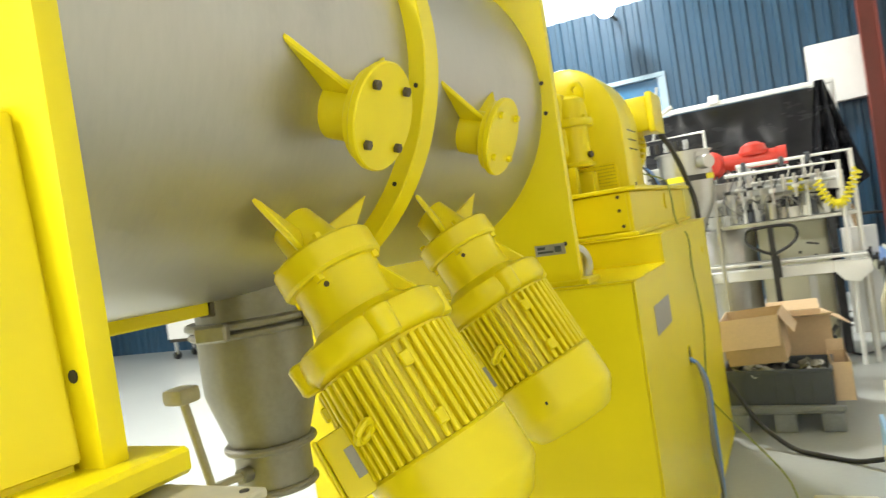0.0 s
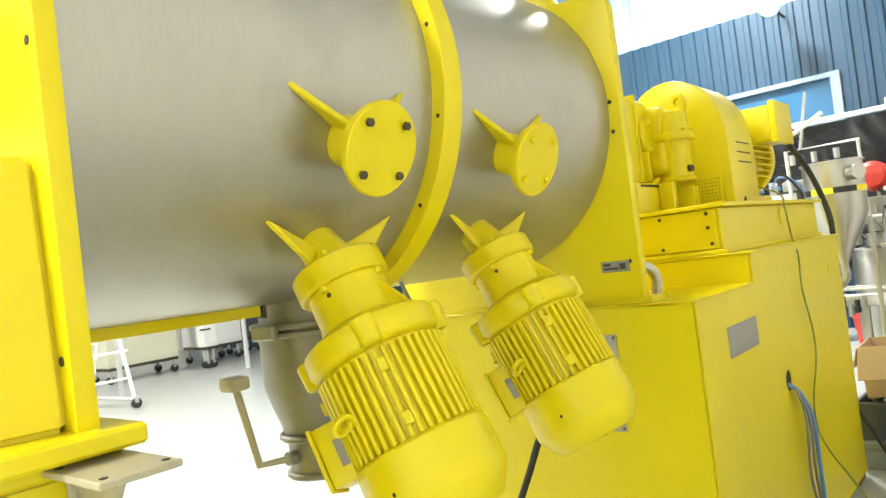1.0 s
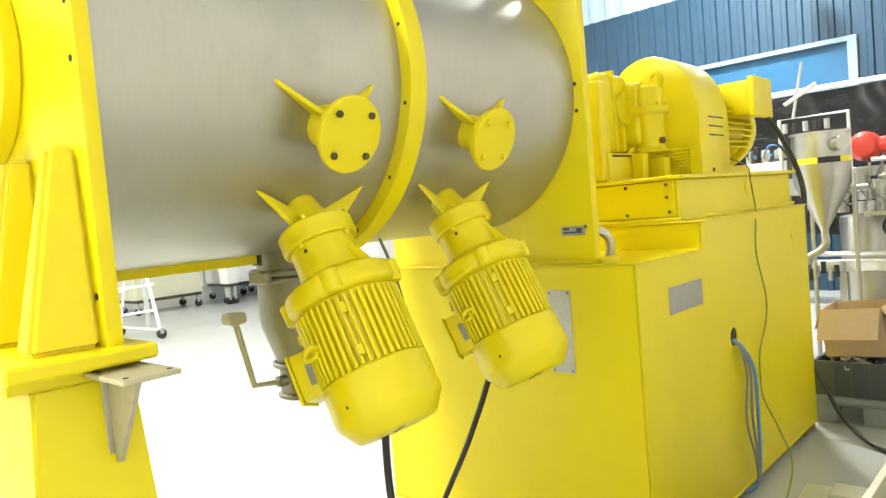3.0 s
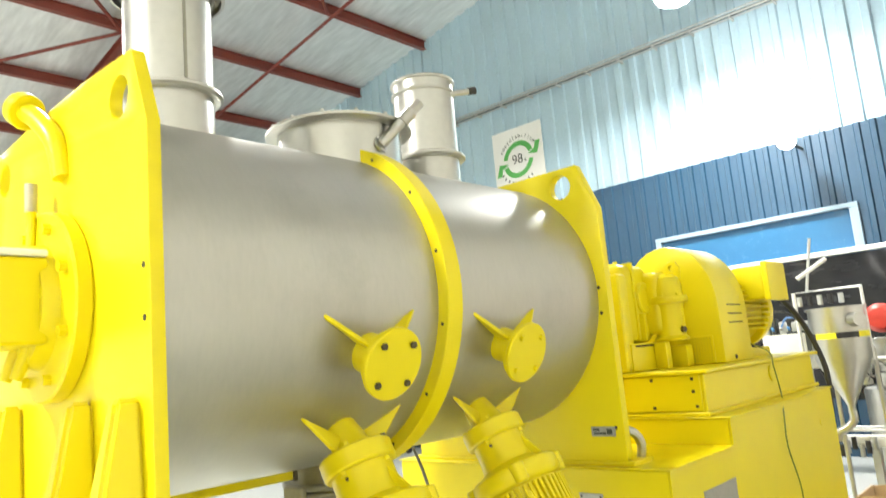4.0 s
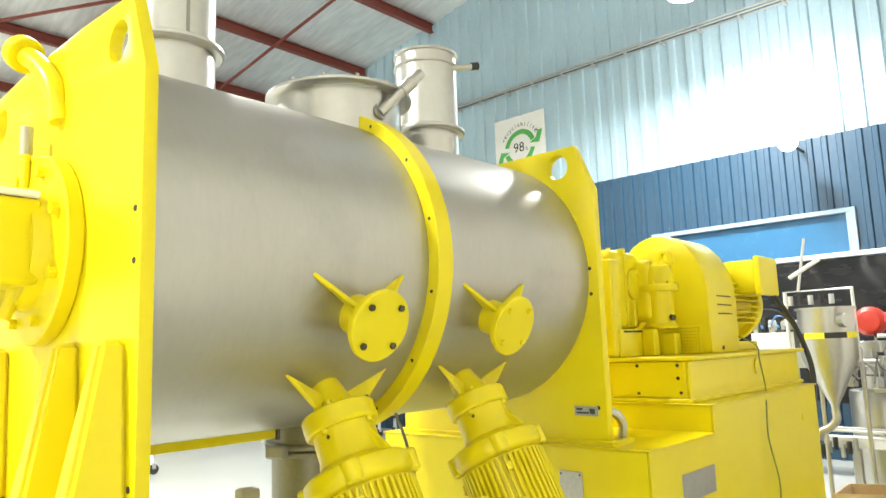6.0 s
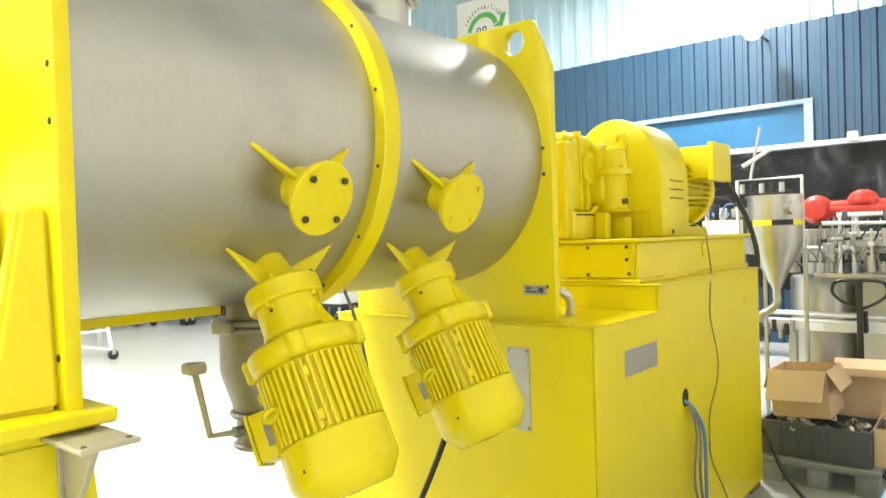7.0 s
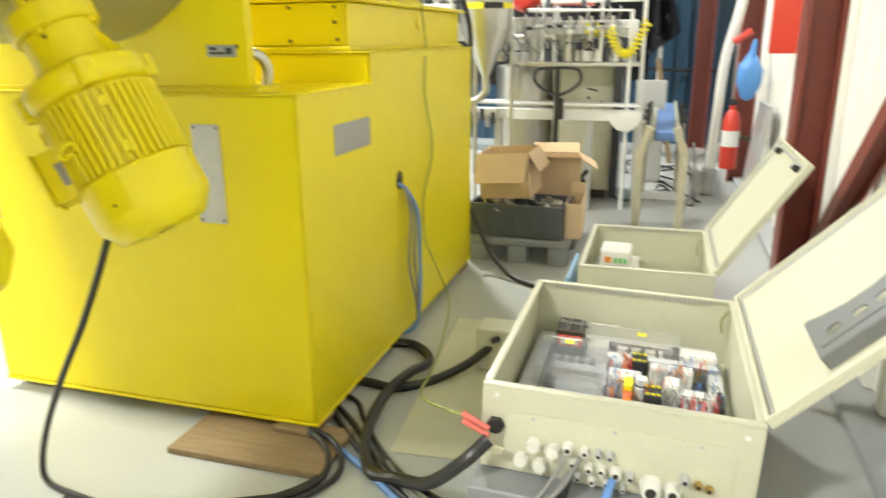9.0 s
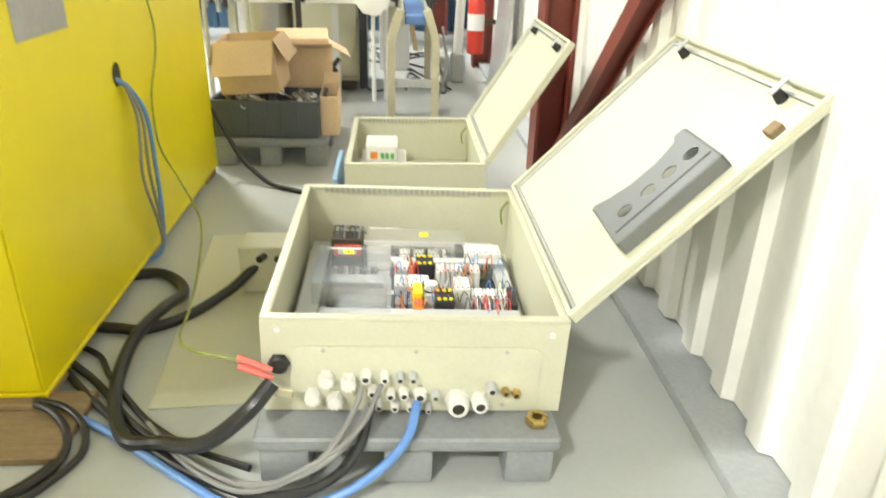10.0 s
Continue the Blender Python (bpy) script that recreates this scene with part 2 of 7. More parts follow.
def hose(bm, points, r, seg=10, steps=8, smooth=True):
    path = smooth_path(points, steps) if smooth else [Vector(p) for p in points]
    rings = []
    n = None
    for i, p in enumerate(path):
        d = (path[min(i + 1, len(path) - 1)] - path[max(i - 1, 0)]).normalized()
        if n is None:
            n = d.orthogonal().normalized()
        n = (n - d * n.dot(d)).normalized()
        b = d.cross(n)
        rings.append([bm.verts.new(p + r * (math.cos(2 * math.pi * k / seg) * n + math.sin(2 * math.pi * k / seg) * b)) for k in range(seg)])
    for a, b in zip(rings, rings[1:]):
        for k in range(seg):
            bm.faces.new((a[k], a[(k + 1) % seg], b[(k + 1) % seg], b[k]))
    bm.faces.new(rings[0][::-1])
    bm.faces.new(rings[-1])


def hosed(points, r, seg=10, steps=8, smooth=True):
    bm = bmesh.new()
    hose(bm, points, r, seg, steps, smooth)
    return bm


def pipe_run(points, r, seg=10):
    """Straight tubes joined at mitred corners."""
    return hosed(points, r, seg, 1, False)


def cladding(name, mat, a, b, z0, z1, face, pitch=0.25, depth=0.035, label="", cut=None):
    """Trapezoid wall sheet from a to b in plan; face: unit direction (x, y) in which its ribs stand out. z1 may be a function of the distance."""
    A, B = Vector((*a, 0)), Vector((*b, 0))
    d = (B - A).normalized()
    n = Vector((*face, 0))
    L = (B - A).length
    top = z1 if callable(z1) else (lambda s: z1)
    ss = []
    s = 0.0
    while s < L:
        for f, o in ((0.0, 0), (0.52, 0), (0.60, 1), (0.92, 1)):
            if s + f * pitch < L:
                ss.append((s + f * pitch, o * depth))
        s += pitch
    ss.append((L, 0))
    verts, faces = [], []
    for s, o in ss:
        p = A + d * s + n * o
        q = A + d * s - n * 0.04
        verts += [(p.x, p.y, z0), (p.x, p.y, top(s)), (q.x, q.y, z0), (q.x, q.y, top(s))]
    for i in range(len(ss) - 1):
        k = 4 * i
        faces += [(k, k + 4, k + 5, k + 1), (k + 2, k + 3, k + 7, k + 6), (k + 1, k + 5, k + 7, k + 3), (k, k + 2, k + 6, k + 4)]
    k = 4 * (len(ss) - 1)
    faces += [(0, 1, 3, 2), (k, k + 2, k + 3, k + 1)]
    me = bpy.data.meshes.new(name)
    me.from_pydata(verts, [], faces)
    bm = bmesh.new()
    bm.from_mesh(me)
    bmesh.ops.recalc_face_normals(bm, faces=bm.faces)
    bm.to_mesh(me)
    bm.free()
    me.materials.append(mat)
    ob = new(name, me)
    return tagged(ob, label, "wall", kind="structure")


# ---- hall ----
YW, XE, XW, YS = 11.0, 1.72, -19.0, -6.0
RIDGE, ZR, SLOPE = -5.0, 9.75, 0.16


def roof_z(x):
    return ZR - SLOPE * abs(x - RIDGE)


tagged(part("floor", boxed((XW, YS, -0.2), (XE + 0.1, YW + 0.1, 0), 0), FLOOR), "pale grey painted concrete workshop floor with a dull shine", "floor", kind="structure")
tagged(part("floor_edge_strip", boxed((1.592, YS, 0.0), (XE + 0.06, YW, 0.045), 0.012, 2), STRIP), "grey painted concrete kerb along the foot of the cladding", "floor strip", kind="structure")
cladding("wall_east", WALL_WHITE, (XE + 0.035, YW), (XE + 0.035, YS), 0.052, roof_z(XE), (-1, 0), 0.25, 0.035, "off-white trapezoidal metal cladding standing on the floor edge")
ZD = 4.60
cladding("wall_north_upper", WALL_LIGHT, (XW, YW), (XE, YW), ZD, lambda s: roof_z(XW + s), (0, -1), 0.30, 0.04, "pale blue trapezoidal metal cladding of the gable")
WX0, WX1, WZ0, WZ1 = -4.32, -1.27, 2.80, 3.50
for k, (x0, x1, z0, z1) in enumerate(((XW, WX0, 0, ZD), (WX1, XE, 0, ZD), (WX0, WX1, 0, WZ0), (WX0, WX1, WZ1, ZD))):
    cladding("wall_north_lower_%d" % (k + 1), WALL_DARK, (x0, YW - 0.12), (x1, YW - 0.12), z0, z1, (0, -1), 0.2, 0.03, "dark blue ribbed metal cladding below the gable")
cladding("wall_west", WALL_WHITE, (XW, YS), (XW, YW), 0, roof_z(XW), (1, 0), 0.3, 0.04, "white trapezoidal metal cladding")
tagged(part("wall_south", boxed((XW, YS - 0.2, 0), (XE + 0.1, YS, ZR), 0), WALL_WHITE), "plain white wall closing the hall", "wall", kind="structure")
bm = bmesh.new()
for xa, xb in ((XW - 0.1, RIDGE), (RIDGE, XE + 0.2)):
    nx, ny = 24, 34
    grid = [[bm.verts.new((xa + (xb - xa) * i / nx, YS - 0.1 + (YW - YS + 0.3) * j / ny, roof_z(xa + (xb - xa) * i / nx) + 0.03 * noise.noise(Vector((i * 0.9, j * 0.8, xa))))) for j in range(ny + 1)] for i in range(nx + 1)]
    for i in range(nx):
        for j in range(ny):
            bm.faces.new((grid[i][j], grid[i + 1][j], grid[i + 1][j + 1], grid[i][j + 1]))
top = bmesh.ops.extrude_face_region(bm, geom=bm.faces[:])
bmesh.ops.translate(bm, verts=[g for g in top["geom"] if isinstance(g, bmesh.types.BMVert)], vec=(0, 0, 0.15))
bmesh.ops.recalc_face_normals(bm, faces=bm.faces)
tagged(part("ceiling", bm, FOIL), "silvery foil insulation under the pitched roof", "ceiling", kind="structure")


def i_beam(bm, p, q, h, w, t=0.012, up=(0, 0, 1)):
    m = axis_matrix(p, Vector(q) - Vector(p), up)
    L = (Vector(q) - Vector(p)).length
    for lo, hi in (((-w / 2, h / 2 - t, 0), (w / 2, h / 2, L)), ((-w / 2, -h / 2, 0), (w / 2, -h / 2 + t, L)), ((-t / 2, -h / 2 + t, 0), (t / 2, h / 2 - t, L))):
        block(bm, lo, hi, 0, 1, m)


for x in (-16.2, -13.88, -11.58, -9.28, -6.98, -4.68, -2.4, -0.1):
    bm = bmesh.new()
    z = roof_z(x) - 0.14
    i_beam(bm, (x, YS + 0.05, z), (x, YW - 0.05, z), 0.20, 0.12)
    tagged(part("purlin", bm, RED_STEEL, smooth=False), "red-oxide steel purlin under the roof", "roof beam", "purlins", "structure")
for y in (-1.2, 5.2):
    for xa, xb in ((XW + 0.1, RIDGE), (RIDGE, XE - 0.1)):
        bm = bmesh.new()
        i_beam(bm, (xa, y, roof_z(xa) - 0.42), (xb, y, roof_z(xb) - 0.42), 0.34, 0.17)
        tagged(part("rafter", bm, RED_STEEL, smooth=False), "red-oxide steel rafter of the roof", "roof beam", "rafters", "structure")
for x0, x1, y0, y1 in ((-13.88, -4.68, 8.25, 8.25), (-9.28, -6.98, 8.2, 5.4), (-11.58, -13.88, 5.1, 3.2), (-11.5, -9.4, 5.0, 2.7), (-13.88, -11.58, 8.2, 5.4), (-4.68, -2.4, 8.2, 5.4), (-9.28, -11.58, -1.0, 2.4)):
    tagged(part("roof_brace", rodded((x0, y0, roof_z(x0) - 0.26), (x1, y1, roof_z(x1) - 0.26), 0.035, seg=10), RED_STEEL), "thin red-oxide bracing rod", "roof brace", "roof braces", "structure")

# window with its white frame in the dark cladding
win = tagged(new("window_1"), "wide blue-lit window in a white frame", "window", kind="structure")
wy = YW - 0.17
part("pane", boxed((WX0 + 0.07, YW - 0.09, WZ0 + 0.07), (WX1 - 0.07, YW - 0.07, WZ1 - 0.07), 0), WINDOW_BLUE, win)
for nm, lo, hi in (("window_frame", (WX0, wy, WZ1 - 0.07), (WX1, YW - 0.06, WZ1)), ("window_frame", (WX0, wy, WZ0), (WX1, YW - 0.06, WZ0 + 0.07)), ("window_frame", (WX0, wy, WZ0 + 0.07), (WX0 + 0.09, YW - 0.06, WZ1 - 0.07)), ("window_frame", (WX1 - 0.12, wy, WZ0 + 0.07), (WX1, YW - 0.06, WZ1 - 0.07))):
    part(nm, boxed(lo, hi, 0.006), FRAME_BLUE, win)

# cable tray on the gable
tray = tagged(new("cable_tray"), "galvanised wire cable tray on the gable wall", "cable tray", kind="structure")
zt = 6.80
for dz, dy in ((0, 0), (0, -0.14), (0.06, 0), (0.06, -0.14)):
    part("tray_wire", rodded((XW + 0.3, YW - 0.1 + dy, zt + dz), (XE - 0.2, YW - 0.1 + dy, zt + dz), 0.012, seg=6), GALV, tray)
for i in range(30):
    x = XW + 0.6 + i * 0.66
    part("tray_bracket", boxed((x, YW - 0.25, zt - 0.05), (x + 0.03, YW - 0.06, zt - 0.012), 0), GALV, tray)
part("cable", rodded((XW + 0.3, YW - 0.17, zt + 0.035), (XE - 0.2, YW - 0.17, zt + 0.035), 0.025, seg=8), GREY_CABLE, tray)
part("cable", rodded((XW + 0.3, YW - 0.13, zt + 0.03), (XE - 0.2, YW - 0.13, zt + 0.03), 0.02, seg=8), BLACK, tray)

# high-bay lamps
for x, y, z, watts in LAMPS:
    if z < 5:
        lamp = thing("wall_floodlight", "glowing round floodlight on an arm from the gable wall", "floodlight", (x, y, z))
        bm = bmesh.new()
        lathe(bm, [(0, -0.13), (0.08, -0.10), (0.125, -0.04), (0.13, 0.02), (0.12, 0.06), (0, 0.07)], seg=28)
        part("lens", bm, LAMP_GLASS, lamp, "glowing white lens")
        part("housing", rodded((0, 0.10, 0.0), (0, 0.24, 0.0), 0.10, 0.06, 20, 0.01), LIGHT_GREY, lamp)
        part("wall_arm", rodded((0, 0.24, 0), (0, YW - y - 0.13, 0), 0.02, seg=8), DARK, lamp)
        continue
    # only the gable one is in view; the two far west are added for brightness
    lamp = thing("high_bay_lamp", "round white high-bay lamp hanging from the roof, one of a set mostly unseen", "ceiling lamp", (x, y, z), "high-bay lamps")
    bm = bmesh.new()
    lathe(bm, [(0.09, 0.30), (0.12, 0.28), (0.13, 0.12), (0.27, 0.0), (0.265, -0.01), (0.255, 0.0), (0.12, 0.11), (0, 0.11)], seg=32)
    part("reflector", bm, LIGHT_GREY, lamp)
    bm = bmesh.new()
    lathe(bm, [(0, 0.02), (0.25, 0.0), (0.26, -0.06), (0.22, -0.14), (0.12, -0.19), (0, -0.20)], seg=32)
    part("lens", bm, LAMP_GLASS, lamp, "glowing white lens")
    part("suspension", rodded((0, 0, 0.28), (0, 0, roof_z(x) - z - 0.02), 0.01, seg=6), DARK, lamp)

# red column and brace at the east wall
bm = bmesh.new()
i_beam(bm, (1.62, 4.62, 0), (1.62, 4.62, 8.6), 0.19, 0.20, 0.02, (1, 0, 0))
col = tagged(part("steel_column", bm, RED_STEEL, smooth=False), "red-oxide steel I-column at the white cladding", "column", kind="structure")
bm = bmesh.new()
i_beam(bm, (1.65, 4.50, 0.075), (1.65, 0.8, 3.235), 0.09, 0.09, 0.01, (1, 0, 0))
tagged(part("diagonal_brace", bm, RED_STEEL, smooth=False), "red-oxide diagonal steel brace rising from the column", "brace", kind="structure")

# ---- mixer drum ----
DX, DZ, DR = -1.15, 2.025, 0.56
Y0, Y1 = 0.443, 2.385
YF = Y0 - 0.035
mixer = thing("mixing_drum", "brushed stainless steel mixing drum with yellow painted end plates and band", "mixer", (DX, Y0, 0))


def local(ob_origin):
    return Matrix.Translation(-Vector(ob_origin))


def at_world(bm, origin):
    bmesh.ops.transform(bm, matrix=local(origin), verts=bm.verts)
    return bm


MO = (DX, Y0, 0)
AX = axis_matrix((DX, Y0, DZ), (0, 1, 0))
bm = bmesh.new()
lathe(bm, [(0, 0), (DR, 0), (DR, Y1 - Y0), (0, Y1 - Y0)], AX, 128)
part("shell", at_world(bm, MO), STEEL, mixer, "brushed stainless drum shell with faint stains")
bm = bmesh.new()
RY = 1.418
m = axis_matrix((DX, RY, DZ), (0, 1, 0), (0, 0, 1))
lathe(bm, [(DR - 0.005, -0.036), (DR + 0.042, -0.036), (DR + 0.045, -0.033), (DR + 0.045, 0.033), (DR + 0.042, 0.036), (DR - 0.005, 0.036)], m, 110, 0, 360)
part("stiffening_band", at_world(bm, MO), YELLOW, mixer, "yellow painted band round the drum")
for a in range(-60, 80, 24):
    b = bmesh.new()
    c, s = math.cos(radians(a)), math.sin(radians(a))
    rod(b, (DX + c * (DR + 0.02), RY - 0.036, DZ + s * (DR + 0.02)), (DX + c * (DR + 0.02), RY - 0.0375, DZ + s * (DR + 0.02)), 0.006, seg=10)
    part("screw", at_world(b, MO), SLOT, mixer)

XR, XL, ZT = -0.555, -1.745, 2.60
PLATE = [(XR, 1.33), (XR, 2.40), (XR - 0.075, ZT), (XR - 0.38, ZT + 0.015), (XL + 0.38, ZT + 0.015), (XL + 0.075, ZT), (XL, 2.40), (XL, 1.33)]
front = part("front_plate", at_world(prismed(PLATE, YF, Y0, "xz", ((-0.705, 2.50, 0.055), (-1.595, 2.50, 0.055)), 0.004), MO), YELLOW, mixer, "thick yellow steel end plate with lifting holes")
RPLATE = [(XR + 0.01, 1.292), (XR + 0.01, 2.39), (XR - 0.075, 2.60), (XR - 0.30, 2.60), (XL + 0.30, 2.60), (XL + 0.075, 2.60), (XL, 2.39), (XL, 1.292)]
rear = part("rear_plate", at_world(prismed(RPLATE, Y1, Y1 + 0.045, "xz", ((-0.72, 2.515, 0.055), (-1.58, 2.515, 0.055)), 0.004), MO), YELLOW, mixer, "thick yellow steel end plate with lifting holes")
part("rear_foot", at_world(boxed((XL - 0.03, Y1 - 0.005, 1.290), (XR + 0.04, Y1 + 0.16, 1.315), 0.004), MO), YELLOW, mixer)
# flat discs on the plates, coloured as the shade in a hole
for z in (1.441, 1.94, 2.06):
    part("screw_hole", at_world(rodded((-0.583, YF - 0.0005, z), (-0.583, YF - 0.0018, z), 0.008, seg=12), MO), SLOT, front)
for z in (2.04, 1.93, 1.45):
    part("screw_hole", at_world(rodded((-0.583, Y1 - 0.0005, z), (-0.583, Y1 - 0.0018, z), 0.008, seg=12), MO), SLOT, rear)
plate = part("rating_plate", at_world(boxed((-0.70, Y1 - 0.004, 1.415), (-0.585, Y1 - 0.0005, 1.455), 0.001), MO), ALU, mixer, "small metal rating plate")
for z0, z1, x0, x1 in ((1.438, 1.448, -0.69, -0.66), (1.424, 1.432, -0.69, -0.63), (1.424, 1.446, -0.625, -0.60)):
    part("printed_bar", at_world(boxed((x0, Y1 - 0.0052, z0), (x1, Y1 - 0.0042, z1), 0), MO), INK, plate)

# tapered ribs and foot of the front plate
part("front_foot", at_world(boxed((XL - 0.03, 0.20, 1.30), (XR + 0.045, 0.495, 1.333), 0.006), MO), YELLOW, mixer)
for x in (-0.640, -0.905, -1.43, -1.68):
    bm = bmesh.new()
    lo = [(x - 0.042, 0.270), (x + 0.042, 0.270), (x + 0.060, YF + 0.002), (x - 0.060, YF + 0.002)]
    hi = [(x - 0.022, 0.355), (x + 0.022, 0.355), (x + 0.030, YF + 0.002), (x - 0.030, YF + 0.002)]
    a = [bm.verts.new((*p, 1.332)) for p in lo]
    b = [bm.verts.new((*p, 1.765)) for p in hi]
    for i in range(4):
        bm.faces.new((a[i], a[(i + 1) % 4], b[(i + 1) % 4], b[i]))
    bm.faces.new(b)
    bm.faces.new(a[::-1])
    bmesh.ops.bevel(bm, geom=[e for e in bm.edges], offset=0.012, segments=3, affect='EDGES')
    part("rib", at_world(bm, MO), YELLOW, mixer)

# bearing housing on the front plate
bear = part("bearing_flange", at_world((lambda q: (lathe(q, [(0, 0), (0.255, 0), (0.26, 0.006), (0.26, 0.04), (0.255, 0.046), (0.17, 0.05), (0.16, 0.09), (0, 0.09)], axis_matrix((DX + 0.03, YF, DZ), (0, -1, 0)), 56), q)[1])(bmesh.new()), MO), YELLOW, mixer)
part("bearing_body", at_world(boxed((DX - 0.08, -0.05, DZ - 0.11), (DX + 0.17, 0.345, DZ + 0.115), 0.02, 3), MO), YELLOW, mixer)
part("cover_strip", at_world(boxed((DX - 0.08, -0.05, DZ + 0.1165), (DX + 0.17, 0.34, DZ + 0.135), 0.004), MO), WHITE, mixer, "pale protective cover on the housing")
for k in range(8):
    a = radians(22.5 + 45 * k)
    p = (DX + 0.03 + 0.215 * math.cos(a), YF - 0.045, DZ + 0.215 * math.sin(a))
    part("bolt", at_world(rodded(p, (p[0], p[1] - 0.022, p[2]), 0.016, seg=6), MO), YELLOW, mixer)
part("grease_fitting", at_world(rodded((DX + 0.0, 0.35, DZ + 0.14), (DX + 0.0, 0.35, DZ + 0.33), 0.013, seg=12), MO), YELLOW, mixer)
part("grease_cap", at_world(rodded((DX + 0.0, 0.35, DZ + 0.27), (DX + 0.0, 0.35, DZ + 0.35), 0.017, seg=12), MO), BRACKET, mixer, "worn brass grease nipple")
for dx in (-0.02, 0.07):
    part("drain_fitting", at_world(rodded((DX + dx, 0.33, DZ - 0.10), (DX + dx - 0.02, 0.30, DZ - 0.19), 0.022, 0.016, 12), MO), YELLOW, mixer)
stub = part("vent_stub", at_world(hosed([(DX + 0.09, 0.405, 2.38), (DX + 0.065, 0.39, 2.49), (DX - 0.01, 0.372, 2.57), (DX - 0.08, 0.36, 2.615)], 0.030, 16), MO), YELLOW, mixer)
part("flange", at_world(rodded((DX - 0.072, 0.362, 2.61), (DX - 0.105, 0.355, 2.632), 0.054, seg=24, ch=0.004), MO), YELLOW, stub)


# side inspection nozzles
def gusset(bm, pts, t):
    """Triangular plate, t thick, from three points."""
    a, b, c = (Vector(p) for p in pts)
    n = (b - a).cross(c - a).normalized() * t / 2
    lo = [bm.verts.new(p - n) for p in (a, b, c)]
    hi = [bm.verts.new(p + n) for p in (a, b, c)]
    bm.faces.new(lo[::-1])
    bm.faces.new(hi)
    for i in range(3):
        bm.faces.new((lo[i], lo[(i + 1) % 3], hi[(i + 1) % 3], hi[i]))
    bmesh.ops.bevel(bm, geom=bm.edges[:], offset=t * 0.25, segments=1, affect='EDGES')


NA = radians(-20.5)
for yc in (1.095, 1.735):
    d = Vector((math.cos(NA), 0, math.sin(NA)))
    m = axis_matrix(Vector((DX, yc, DZ)) - Vector(MO), d, (0, 1, 0))
    bm = bmesh.new()
    lathe(bm, [(0.062, DR - 0.03), (0.062, 0.64), (0.092, 0.64), (0.096, 0.643), (0.096, 0.658)], m, 40)
    noz = part("inspection_nozzle", bm, YELLOW, mixer)
    bm = bmesh.new()
    lathe(bm, [(0, 0.660), (0.105, 0.660), (0.108, 0.663), (0.108, 0.675), (0.105, 0.678), (0, 0.678)], m, 48)
    part("cover", bm, YELLOW, noz, "round bolted cover plate")
    for k in range(4):
        a = radians(45 + 90 * k)
        e = m.to_3x3() @ Vector((0, 0, 0.012))
        q = m @ Vector((0.057 * math.copysign(1, math.cos(a)), 0.057 * math.copysign(1, math.sin(a)), 0.6785))
        b = rodded(q, q + e, 0.0105, seg=6, ch=0.002)
        # near nozzle: the shadow round each bolt is put into its dark colour
        part("bolt", b, DARK if yc < 1.5 else YELLOW, noz, "bolt coloured dark for the shadow round it" if yc < 1.5 else "")
    for sx, sy in ((-1, -1), (-1, 1)):
        bm = bmesh.new()
        tip = m @ Vector((sx * (0.115 if sy < 0 else 0.128), sy * (0.18 if sy < 0 else 0.172), DR - 0.012))
        gusset(bm, (tip, m @ Vector((sx * 0.035, sy * 0.045, 0.641)), m @ Vector((sx * 0.035, sy * 0.045, DR - 0.02))), 0.014)
        part("gusset", bm, YELLOW, noz)

